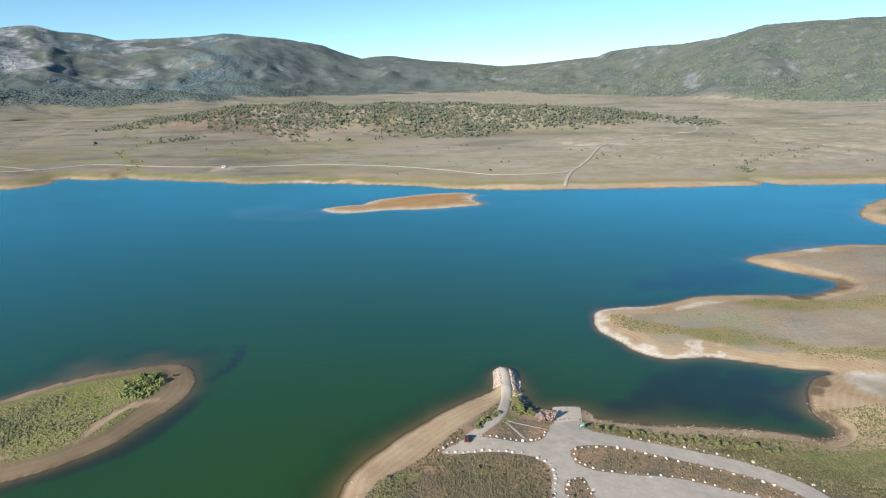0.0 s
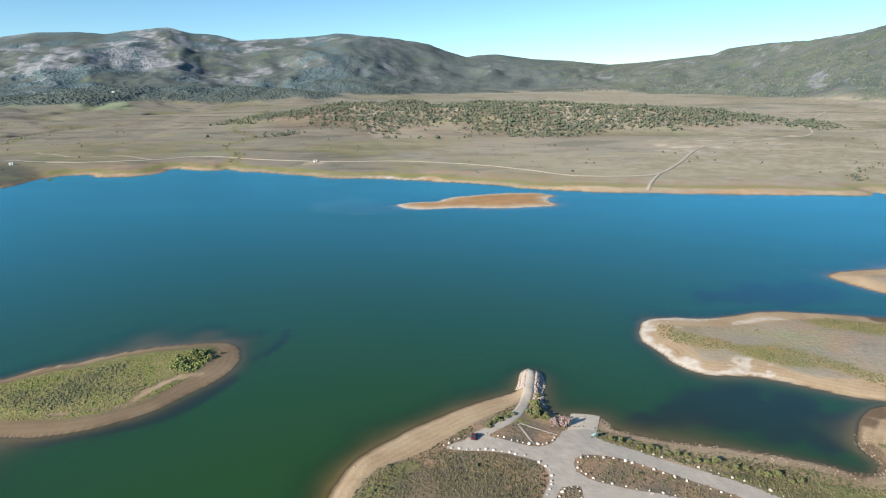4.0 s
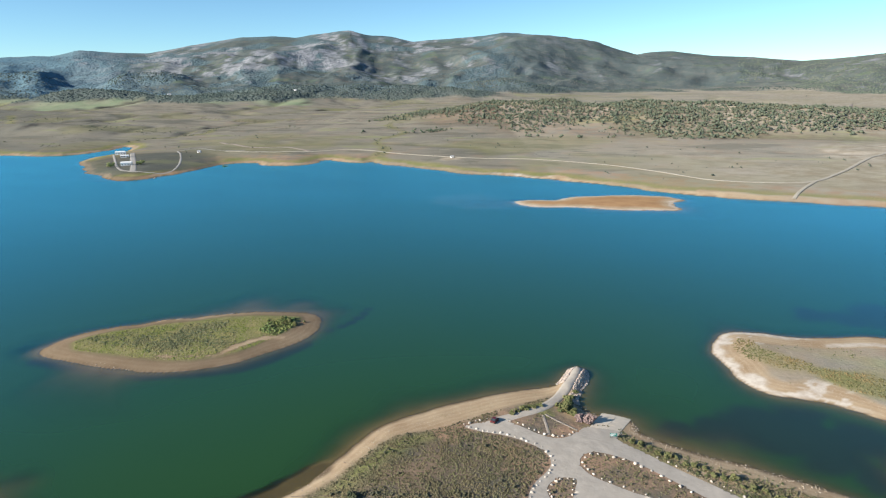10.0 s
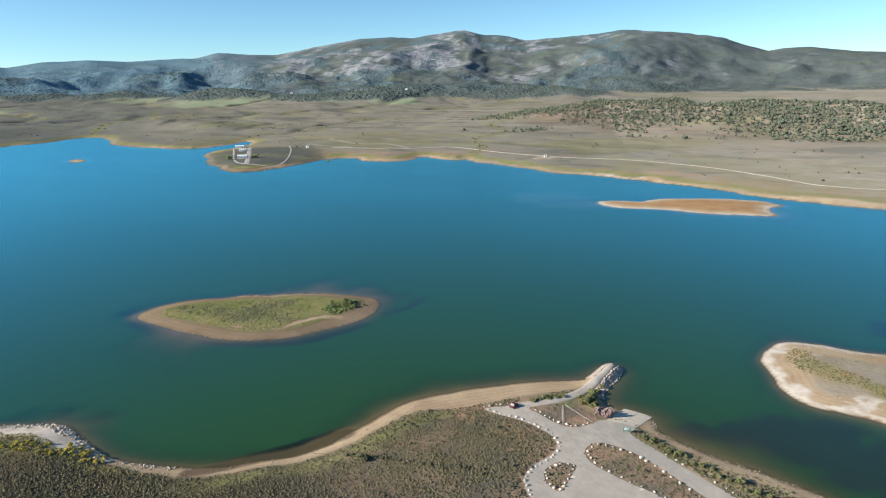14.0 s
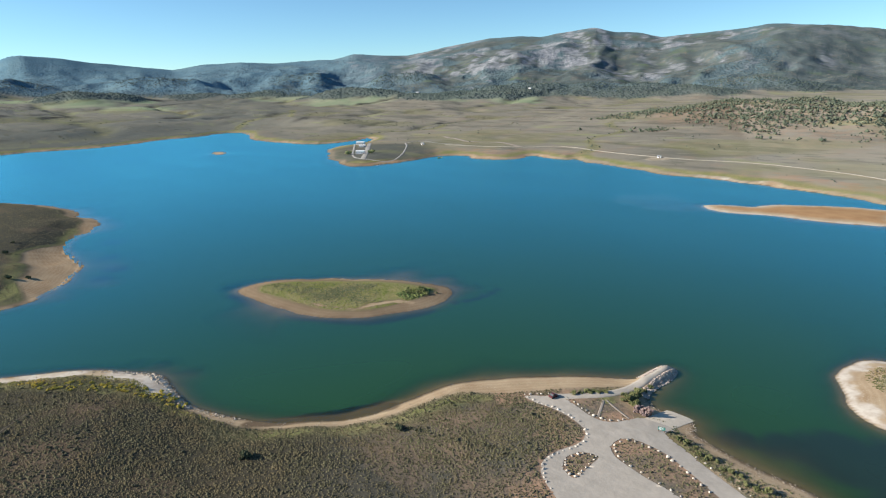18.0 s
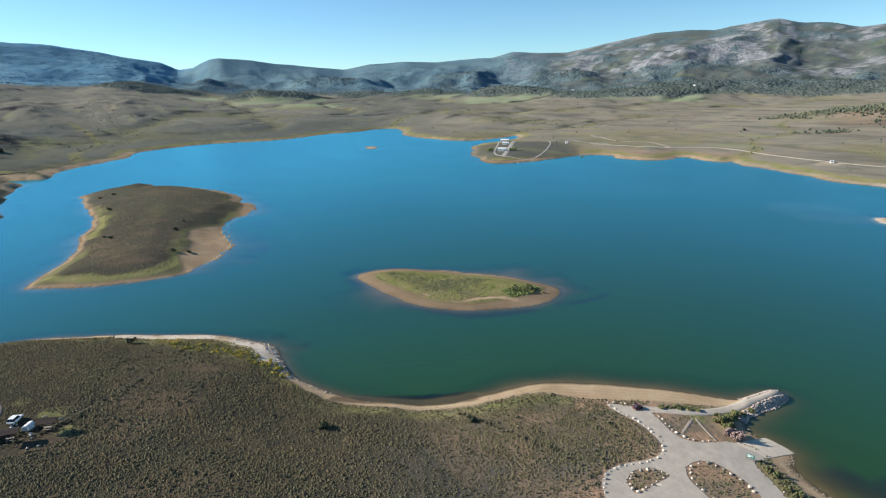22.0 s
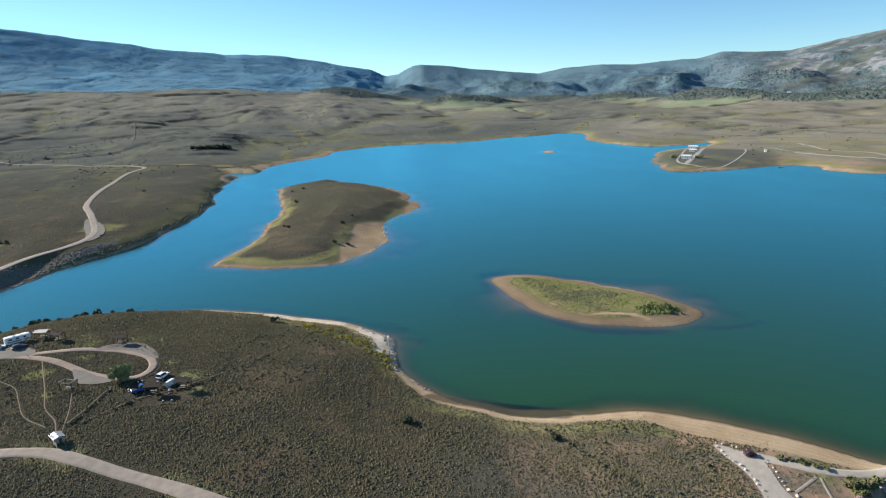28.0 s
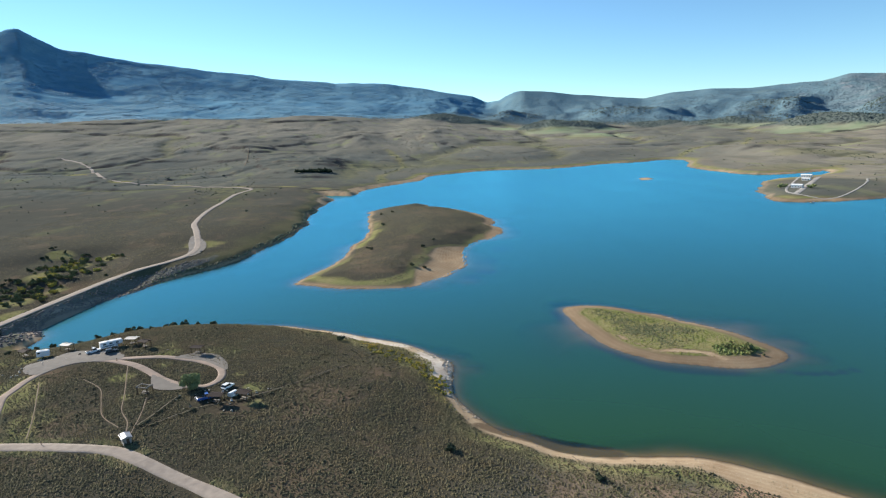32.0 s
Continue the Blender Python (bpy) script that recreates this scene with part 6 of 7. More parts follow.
# loose stones on the shores
r = np.random.RandomState(5)
x, y = np.concatenate([31 + 20 * r.rand(2500), 48 + 70 * r.rand(5000)]), np.concatenate([148 + 22 * r.rand(2500), 134 + 22 * r.rand(5000)])
d = lake_distance(x, y)[0]
ok = (d > -0.8) & (d < 1.5 + 4 * r.rand(len(x)) ** 2) & ~((x > 38.6) & (x < 48.3) & (y > 146)) & (edge_distance(x, y, LOT) > 1)
stone_field("shore_stones", x[ok], y[ok], 0.10 + 0.28 * r.rand(ok.sum()) ** 4, M_LOOSE, "loose pale stones along the shingle beach", "stones")
x, y = -128 + 118 * r.rand(16000), 20 + 110 * r.rand(16000)
d = lake_distance(x, y)[0]
ok = (d > -0.6) & (d < 1.5 + 5 * r.rand(len(x))) & (r.rand(len(x)) < 0.45)
stone_field("headland_stones", x[ok], y[ok], 0.12 + 0.35 * r.rand(ok.sum()) ** 4, M_LOOSE, "loose pale stones on the headland beach", "stones", seed=6)
x, y = -306 + 180 * r.rand(14000), -140 + 60 * r.rand(14000)
d = lake_distance(x, y)[0]
ok = (d > -1.0) & (path_distance(x, y, DAM) < 20) & (path_distance(x, y, DAM) > 3.5) & (x > -292) & (d < 16) & ((d < 3) | (r.rand(len(x)) < 0.5))
stone_field("dam_riprap", x[ok], y[ok], 0.4 + 0.7 * r.rand(ok.sum()), stony("dam_stone", (0.24, 0.21, 0.19), (0.14, 0.12, 0.11)), "grey stone facing along the dam", "riprap", seed=8)
# broken rock ledge at the point: each block a part
ledge = thing("rock_ledge", "broken pale grey rock ledge along the headland shore", "rock ledge", at=pose(-80, 67, 0))
SLABS = [stone_mesh("block", 90 + i, M_LEDGE, 0.55, 1) for i in range(5)]
made = 0
lx, ly = np.array([rr.uniform(-112, -44) for _ in range(5000)]), np.array([rr.uniform(48, 76) for _ in range(5000)])
ld = edge_distance(lx, ly, LAKE)
lz = terrain(lx, ly)[0]
for x, y, d, z in zip(lx, ly, ld, lz):
    if made < 230 and -0.6 < d < (3.2 if x < -82 else 2.0):
        sc = rr.uniform(0.5, 1.4) if -95 < x < -60 else rr.uniform(0.4, 1.0)
        ob = new("block", SLABS[made % 5])
        ob.parent = ledge
        ob.matrix_basis = pose(x + 80, y - 67, max(z, -0.2) + 0.12 * sc, rr.uniform(-12, 12), rr.uniform(-12, 12), rr.uniform(0, 360)) @ Matrix.Diagonal((sc, sc * 0.7, sc * 0.9, 1))
        made += 1


# ---- boat ramp ----
def draped(name, corners, nx, ny, material, parent, lift):
    """A slab laid on the ground between four corners, with its edges turned down."""
    c = [np.array(p, float) for p in corners]
    U, V = np.meshgrid(np.linspace(0, 1, nx), np.linspace(0, 1, ny), indexing="ij")
    P = (1 - U)[..., None] * ((1 - V)[..., None] * c[0] + V[..., None] * c[3]) + U[..., None] * ((1 - V)[..., None] * c[1] + V[..., None] * c[2])
    Z = terrain(P[..., 0], P[..., 1])[0] + lift
    bm = B()
    top = [[bm.verts.new((P[i, j, 0], P[i, j, 1], Z[i, j])) for j in range(ny)] for i in range(nx)]
    for i in range(nx - 1):
        for j in range(ny - 1):
            bm.faces.new((top[i][j], top[i + 1][j], top[i + 1][j + 1], top[i][j + 1]))
    rim = bmesh.ops.extrude_edge_only(bm, edges=[e for e in bm.edges if e.is_boundary])
    for v in rim["geom"]:
        if isinstance(v, bmesh.types.BMVert):
            v.co.z -= 0.3
    bmesh.ops.recalc_face_normals(bm, faces=bm.faces)
    return part(name, bm, material, parent)


ramp = thing("boat_ramp", "pale concrete boat ramp sloping into the water", "boat ramp")
for k in range(2):
    for j in range(4):
        a, b, e, f = k * 0.5 + 0.004, (k + 1) * 0.5 - 0.004, j / 4 + 0.003, (j + 1) / 4 - 0.003
        p0, p1, p2, p3 = np.array((38.6, 147.2)), np.array((46.6, 148.5)), np.array((48.4, 157.6)), np.array((40.3, 158.0))
        q = lambda u, v: tuple((1 - u) * ((1 - v) * p0 + v * p3) + u * ((1 - v) * p1 + v * p2))
        draped("slab", [q(a, e), q(b, e), q(b, f), q(a, f)], 5, 4, M_CONCRETE, ramp, 0.09)


# ---- plants that stand alone ----
def crown_mesh(name, seed, material, rx, rz, tufts, tuft, z0=0.0, hollow=0.35, lean=0.0):
    """A ragged crown of many small leaf tufts round a few limbs' ends."""
    r = np.random.RandomState(seed)
    lobes = [(r.randn(3) * (rx * 0.45, rx * 0.45, rz * 0.38)) for _ in range(7)]
    base = np.array([(1, 0, 0), (0, 1, 0), (-1, 0, 0), (0, -1, 0), (0, 0, 0.8), (0, 0, -0.5)])
    tri = [(0, 1, 4), (1, 2, 4), (2, 3, 4), (3, 0, 4), (1, 0, 5), (2, 1, 5), (3, 2, 5), (0, 3, 5)]
    V, F = [], []
    for i in range(tufts):
        lobe = lobes[i % 7]
        u = r.randn(3)
        u /= np.linalg.norm(u)
        p = lobe + u * (rx * 0.55, rx * 0.55, rz * 0.5) * (hollow + (1 - hollow) * r.rand() ** 0.5)
        p[2] = max(p[2] + rz * 0.95 + z0, z0 + tuft * 0.5)
        q = base * (0.5 + r.rand(6, 1)) * tuft * (0.6 + 0.8 * r.rand())
        a = Euler((r.rand() * 6, r.rand() * 6, r.rand() * 6)).to_matrix()
        k = len(V)
        V += [tuple(p + np.array(a @ Vector(w))) for w in q]
        F += [tuple(k + j for j in t) for t in tri]
    me = bpy.data.meshes.new(name)
    me.from_pydata(V, [], F)
    me.materials.append(material)
    return me


def trunk_bm(h, r0, limbs, seed):
    r = random.Random(seed)
    bm = B()
    rod(bm, r0, h * 0.55, 0, 0, -0.2, n=8, r2=r0 * 0.6)
    for i in range(limbs):
        rod(bm, r0 * 0.5, h * r.uniform(0.35, 0.5), 0, 0, h * r.uniform(0.25, 0.45), r.uniform(-45, 45), r.uniform(-45, 45), n=6, r2=r0 * 0.12)
    return bm


def tree(name, label, category, at, rx, rz, h, r0, leaf, tufts, tuft, seed, z0, group=""):
    ob = thing(name, label, category, group, at)
    part("trunk", trunk_bm(h, r0, 5, seed), M_BARK, ob)
    c = new("crown", crown_mesh("crown", seed, leaf, rx, rz, tufts, tuft, z0))
    c.parent = ob
    return ob


tree("cottonwood_tree", "round green cottonwood tree beside the campground loop", "tree", stand(-60.5, -17.5), 3.1, 2.15, 5.0, 0.28, M_COTTON, 2400, 0.27, 5, 0.5)
junipers = [tree("juniper_bush", "dark green juniper bush standing in the sagebrush", "bush", stand(x, y), s, s * 0.75, s * 1.2, 0.09, M_JUNIPER, 150, 0.22 * s + 0.08, k, 0.05, "juniper bushes")
            for k, (x, y, s) in enumerate([(-21.5, 62.3, 1.25), (-5, 97.8, 1.05)])]


def bushes(spots, name, label, leaf, size, seed, tufts=110, group="", flat=0.7):
    """A few kinds of bush, copied round the places given."""
    r = random.Random(seed)
    kinds = []
    for i, (x, y) in enumerate(spots):
        s = size * r.uniform(0.7, 1.3)
        m = stand(x, y, r.uniform(0, 360)) @ Matrix.Diagonal((s, s, s * r.uniform(0.8, 1.15), 1))
        if len(kinds) < 4:
            ob = thing(name, label, "bush", group)
            part("trunk", trunk_bm(0.8, 0.07, 4, seed + i), M_BARK, ob)
            c = new("crown", crown_mesh("crown", seed + i, leaf, 1.0, flat, tufts, 0.26, 0.05))
            c.parent = ob
            ob.matrix_basis = m
            kinds.append(ob)
        else:
            src = kinds[i % 4]
            made_one = copy_thing(src, Matrix())
            made_one.matrix_basis = m


bushes([(-112, -104), (-117, -100), (-121, -99), (-125, -95), (-127, -91), (-130, -86), (-133, -80), (-134, -74), (-137, -69), (-138, -68), (-142, -61), (-144, -56), (-144, -52), (-145, -42), (-144, -35), (-115, 25), (-137, -64), (-144.5, -48)],
       "shoreline_juniper", "dark rounded juniper bush on the headland's rim", M_JUNIPER, 1.2, 40, group="bushes on the headland rim")
bushes([(-489, 31), (-492, 42), (-419, 35), (-304, 29.4), (-324, 75), (-297, 66), (-244, 57), (-243, 65), (-312, 26)], "island_juniper", "small dark bush on the sage-covered island", M_JUNIPER, 1.2, 60, group="bushes on the sage island")
bushes([(28.6, 155), (30, 156.5), (31.3, 158.5), (30.6, 154), (31.8, 155.5), (33, 154.2), (30.2, 160.5), (31, 162.8), (29.6, 152.8), (32.4, 152.6), (33.6, 152), (31.3, 166)],
       "willow_bush", "bright green willow bush beside the jetty track", M_BUSHGREEN, 0.95, 80, 150, "willows by the jetty")
bushes([(34.4, 150.4), (35.4, 150.8), (36.4, 151.2), (37.3, 151.4), (36.8, 150), (35.6, 149.6), (37.9, 149.4), (38.8, 149.9), (36, 148.9)], "tamarisk_bush", "grey-purple twiggy tamarisk bush beside the boat ramp", M_PURPLE, 1.0, 100, 150, "tamarisks by the ramp")
bushes([(50 + 2.1 * k, 143.6 - 0.95 * k + 0.01 * k * k + (k % 3) * 0.9) for k in range(20)], "roadside_willow", "green and straw-coloured willow between road and beach", M_BUSHGREEN, 0.75, 120, 120, "willows along the shore road")
ry = random.Random(21)
bushes([(lambda u, v: (-106 + 44 * u + 4.5 * v, 36 + 29 * u - 14 * u * (u - 1) - 4.5 * v))(ry.random(), ry.uniform(-0.6, 0.45)) for _ in range(90)], "yellow_rabbitbrush", "yellow and green autumn rabbitbrush behind the headland beach", M_YELLOWBUSH, 0.55, 140, 90, "rabbitbrush on the headland", 0.5)
bushes([(17.5 + 0.8 * k, 144.6 + 0.9 * k + (k % 2) * 0.8 + 1.2) for k in range(9)], "track_willow", "low green willow along the jetty track", M_BUSHGREEN, 0.7, 170, 110, "willows by the jetty", 0.55)
rv = random.Random(9)
bushes([(rv.gauss(-82, 3.5), rv.gauss(178, 3.5)) for _ in range(16)], "island_willow", "dense green willow at the small island's tip", M_BUSHGREEN, 0.7, 200, 130, "willows on the small island")
bushes([(lambda k, j: (-235 - 105 * k + j, -178 - 8 * k + rv.gauss(0, 15)))(rv.random(), rv.gauss(0, 8)) for _ in range(100)], "valley_willow", "green and yellow willow in the hollow below the dam", M_BUSHGREEN, 1.4, 230, 130, "willows below the dam")
bushes([(lambda k, j: (-200 - 150 * k + j, -185 - 25 * k + rv.gauss(0, 22)))(rv.random(), rv.gauss(0, 10)) for _ in range(20)], "valley_juniper", "dark juniper in the hollow below the dam", M_JUNIPER, 1.25, 260, 130, "junipers below the dam")
bushes([(lambda k, j: (-245 - 80 * k + j, -172 - 10 * k + rv.gauss(0, 12)))(rv.random(), rv.gauss(0, 8)) for _ in range(36)], "valley_shrub", "yellow-green autumn shrub in the hollow below the dam", M_YELLOWBUSH, 1.6, 330, 110, "shrubs below the dam", 0.55)

# ---- vehicles ----


def outline(w, zs, ys):
    """A hull's cross-sections along y: each (y, half-width, z low, z high)."""
    rings = []
    for y, hw, z0, z1 in zip(ys, w, *zs):
        rings.append([(-hw, y, z0), (-hw, y, z0 + (z1 - z0) * 0.6), (-hw * 0.92, y, z1), (hw * 0.92, y, z1), (hw, y, z0 + (z1 - z0) * 0.6), (hw, y, z0)])
    return rings


def wheels(ob, w, ys, r):
    for y in ys:
        for s in (-1, 1):
            bm = B()
            rod(bm, r, 0.2, s * (w - 0.1) - 0.1, y, r, 0, 90, n=16)
            ty = part("wheel", bm, M_TYRE, ob)
            bm = B()
            rod(bm, r * 0.55, 0.22, s * (w - 0.1) - 0.11, y, r, 0, 90, n=12)
            part("rim", bm, M_STEEL, ty)


def car(label, at, paint, length=4.6, width=1.8, height=1.65, kind="suv", group=""):
    L, W = length / 2, width / 2
    ob = thing({"suv": "car", "pickup": "pickup_truck", "buggy": "utility_vehicle"}[kind], label, {"suv": "car", "pickup": "pickup truck", "buggy": "utility vehicle"}[kind], group, at)
    belt = height * 0.58
    ys = [-L, -L * 0.95, -L * 0.5, L * 0.4, L * 0.9, L]
    bm = loft(B(), outline([W * 0.86, W * 0.96, W, W, W * 0.95, W * 0.82], ([0.45, 0.32, 0.3, 0.3, 0.32, 0.45], [belt * 0.9, belt, belt, belt, belt * 0.86, belt * 0.7]), ys))
    part("body", bm, paint, ob)
    c0, c1 = (-L * 0.85, L * 0.32) if kind == "suv" else (-L * 0.12, L * 0.45)
    if kind == "buggy":
        c0, c1 = -L * 0.6, L * 0.3
    bm = loft(B(), outline([W * 0.88, W * 0.84, W * 0.84, W * 0.88], ([belt - 0.02] * 4, [belt + 0.03, height, height, belt + 0.03]), [c0 - 0.1, c0 + 0.25, c1 - 0.45, c1 + 0.25]))
    cabin = part("cabin", bm, M_GLASS, ob, "dark glazed cabin")
    bm = box(B(), W * 1.62, (c1 - c0) - 0.55, 0.06, 0, (c0 + c1) / 2 - 0.1, height - 0.01, bevel=0.02)
    part("roof", bm, paint, cabin)
    if kind == "pickup":
        bm = B()
        box(bm, W * 1.6, L * 0.75, 0.05, 0, -L * 0.55, belt - 0.02)
        part("truck_bed", bm, M_TYRE, ob, "dark open truck bed")
    wheels(ob, W, (-L * 0.62, L * 0.62), 0.34)
    for s in (-1, 1):
        part("headlight", box(B(), 0.3, 0.08, 0.16, s * W * 0.6, L - 0.03, belt * 0.58, bevel=0.02), M_LAMP, ob)
        part("tail_light", box(B(), 0.2, 0.08, 0.22, s * W * 0.7, -L + 0.02, belt * 0.62, bevel=0.02), M_LAMP_RED, ob)
    part("bumper", box(B(), W * 1.7, 0.14, 0.2, 0, L - 0.02, 0.34, bevel=0.04), M_DARKCAR, ob)
    part("bumper", box(B(), W * 1.7, 0.14, 0.2, 0, -L + 0.02, 0.34, bevel=0.04), M_DARKCAR, ob)
    return ob


def trailer(label, at, length, width, height, stripe=True, name="travel_trailer", nose=1.2):
    ob = thing(name, label, "trailer", at=at)
    L, W = length / 2, width / 2
    bm = loft(B(), [[(-W, y, z0), (-W, y, z1 - 0.12), (-W + 0.15, y, z1), (W - 0.15, y, z1), (W, y, z1 - 0.12), (W, y, z0)] for y, z0, z1 in
                    ((-L, 0.65, height - 0.05), (-L + 0.15, 0.55, height), (L - nose - 0.3, 0.55, height), (L - nose, 1.2 if stripe else 0.55, height), (L - 0.3, 1.35 if stripe else 0.6, height - 0.05), (L, 1.6 if stripe else 0.7, height - 0.35))])
    body = part("body", bm, M_WHITE, ob)
    part("roof", box(B(), width * 0.9, length * 0.86, 0.05, 0, -0.2, height + 0.004, bevel=0.02), M_CANVAS, ob)
    part("roof_vent", box(B(), 0.7, 0.9, 0.22, 0, -L * 0.25, height + 0.05, bevel=0.06), M_WHITE, ob)
    part("roof_vent", box(B(), 0.4, 0.4, 0.15, 0.3, L * 0.3, height + 0.05, bevel=0.05), M_WHITE, ob)
    for s in (-1, 1):
        if stripe:
            part("stripe", box(B(), 0.02, length * 0.8, 0.35, s * (W + 0.012), -0.1, 1.05), M_STRIPE, ob, "grey vinyl stripe")
        for k in range(3 if stripe else 1):
            part("window", box(B(), 0.03, 1.0, 0.55, s * (W + 0.016), -L * 0.6 + k * L * 0.55, 1.75, bevel=0.01), M_GLASS, ob)
    part("door", box(B(), 0.04, 0.75, 1.75, W + 0.02, L * 0.32, 0.72, bevel=0.02), M_WHITE, ob)
    wheels(ob, W, (-0.5, 0.4) if stripe else (-0.2,), 0.36)
    part("hitch", box(B(), 0.15, 1.1, 0.12, 0, L + 0.35, 0.5, bevel=0.02), M_DARKCAR, ob)
    part("landing_leg", box(B(), 0.12, 0.12, 1.25 if stripe else 0.6, 0, L - nose * 0.6, 0.0), M_STEEL, ob)
    part("bumper", box(B(), width * 0.95, 0.12, 0.15, 0, -L - 0.05, 0.5, bevel=0.02), M_STEEL, ob)
    return ob


car("dark red utility vehicle parked at the car park's edge", stand(14.4, 140.0, -8, 0.1), M_RED, 2.8, 1.4, 1.35, "buggy")
Z = 0.16
car("white pickup truck parked beside a long trailer", stand(-100.4, -66.2, 40, Z), M_WHITE, 4.9, 1.85, 1.7, "pickup")
car("dark grey car parked in the trailer's shadow", stand(-98.6, -58.8, 40, Z), M_DARKCAR, 4.5, 1.8, 1.5)
trailer("long white fifth-wheel trailer with grey stripes, parked", stand(-105.0, -61.5, 34, Z), 7.8, 2.3, 2.8, nose=1.6)
trailer("small white box trailer parked by the loop road", stand(-101.5, -85.0, 20, Z), 4.2, 2.2, 2.6, False, "camper_trailer", 0.5)
car("blue pickup truck parked under the cottonwood's edge", stand(-53.0, -10.3, 30, 0.1), M_BLUE, 5.2, 1.9, 1.8, "pickup")
car("white car parked at the campsite", stand(-61.0, -5.8, 62, 0.1), M_WHITE, 4.6, 1.8, 1.6)


# ---- camp buildings and furniture ----
def shelter(label, at, roof, w=4.6, d=3.4, h=2.6):
    ob = thing("picnic_shelter", label, "picnic shelter", "picnic shelters", at)
    bm = B()
    box(bm, w, d / 2 + 0.1, 0.1, 0, d / 4, h + 0.02, -9)
    box(bm, w, d / 2 + 0.1, 0.1, 0, -d / 4, h + 0.02, 9)
    r = part("roof", bm, roof, ob)
    for k in range(7):
        part("rib", box(B(), 0.05, d / 2, 0.06, -w / 2 + 0.2 + k * (w - 0.4) / 6, d / 4, h + 0.115, -9), roof, r)
    for sx in (-1, 1):
        for sy in (-1, 1):
            part("post", box(B(), 0.16, 0.16, h + 0.15, sx * (w / 2 - 0.45), sy * (d / 2 - 0.4), -0.15, bevel=0.02), M_TIMBER, ob)
        part("beam", box(B(), 0.14, d - 0.4, 0.2, sx * (w / 2 - 0.45), 0, h - 0.2, bevel=0.02), M_TIMBER, ob)
    return ob


def picnic_table(at):
    ob = thing("picnic_table", "weathered picnic table with two benches under a shelter", "picnic table", "picnic tables", at)
    for k in range(4):
        part("board", box(B(), 1.9, 0.17, 0.045, 0, -0.27 + k * 0.18, 0.72, bevel=0.008), M_GREYWOOD, ob)
    for s in (-1, 1):
        part("bench", box(B(), 1.9, 0.26, 0.045, 0, s * 0.72, 0.43, bevel=0.008), M_GREYWOOD, ob)
        bm = B()
        box(bm, 0.09, 0.09, 0.8, s * 0.7, 0.28, -0.02, 22)
        box(bm, 0.09, 0.09, 0.8, s * 0.7, -0.28, -0.02, -22)
        box(bm, 0.07, 1.6, 0.09, s * 0.7, 0, 0.36)
        part("leg_frame", bm, M_GREYWOOD, ob)
    return ob


for x, y, turn, roof, lab in ((-108.8, -80, 70, M_CREAMROOF, "picnic shelter with a weathered cream roof"), (-105.5, -94, 55, M_BROWNROOF, "dark brown picnic shelter with timber posts"),
                              (-108, -54.8, 80, M_CREAMROOF, "picnic shelter with a weathered cream roof near the rim"), (-103.3, -48.2, 60, M_BROWNROOF, "dark brown picnic shelter beside the gravel bay"),
                              (-95.5, -26, 75, M_BROWNROOF, "dark brown picnic shelter inside the loop's far bend"), (-50.8, -6.4, 80, M_BROWNROOF, "dark brown picnic shelter beside a blue pickup"),
                              (-52.7, 1.4, 65, M_BROWNROOF, "dark brown picnic shelter at the end campsite")):
    shelter(lab, stand(x, y, turn), roof)
    picnic_table(stand(x, y, turn))


def pergola(at):
    ob = thing("timber_frame", "open grey timber shelter frame without a roof", "shelter frame", at=at)
    for sx in (-1, 1):
        for sy in (-1, 1):
            part("post", box(B(), 0.2, 0.2, 2.4, sx * 1.9, sy * 1.2, -0.1, bevel=0.02), M_TIMBER, ob)
    for s in (-1, 1):
        part("beam", box(B(), 4.4, 0.22, 0.26, 0, s * 1.2, 2.3, bevel=0.02), M_GREYWOOD, ob)
        part("crossbeam", box(B(), 0.22, 2.9, 0.24, s * 1.9, 0, 2.57, bevel=0.02), M_GREYWOOD, ob)
    return ob


pergola(stand(-60.2, -31.3, 70))
picnic_table(stand(-60.2, -31.3, 70))


def toilet(at):
    ob = thing("toilet_building", "tan concrete toilet building with a pale metal roof", "toilet building", at=at)
    bm = box(B(), 4.0, 2.8, 2.5, 0, 0, -0.1, bevel=0.03)
    part("wall", bm, M_TOILETWALL, ob)
    for s in (-1, 1):
        rf = part("roof", box(B(), 4.8, 1.9, 0.1, 0, s * 0.86, 2.62, -s * 17, bevel=0.02), M_PALEROOF, ob)
        for k in range(8):
            part("seam", box(B(), 0.04, 1.86, 0.05, -2.2 + k * 0.63, s * 0.86 - s * 0.02, 2.715, -s * 17), M_PALEROOF, rf)
    part("gable", loft(B(), [[(x, -1.38, 2.3), (x, 1.38, 2.3), (x, 0, 2.78)] for x in (-1.98, 1.98)]), M_TOILETWALL, ob)
    d = part("door", box(B(), 0.06, 0.95, 2.05, 2.02, 0.3, 0.0, bevel=0.01), M_TIMBER, ob)
    part("door_handle", box(B(), 0.05, 0.12, 0.04, 2.07, 0.65, 1.0), M_STEEL, d)
    part("screen_wall", box(B(), 1.4, 0.12, 1.9, 2.6, -1.3, -0.1), M_TOILETWALL, ob)
    part("vent_pipe", rod(B(), 0.13, 3.6, -1.2, -1.55, 0.0, n=12), M_DARKCAR, ob)
    part("window", box(B(), 0.9, 0.06, 0.35, 0, 1.41, 1.8), M_GLASS, ob)
    return ob


toilet(stand(-29.2, -24.2, 35) @ Matrix.Scale(0.78, 4))


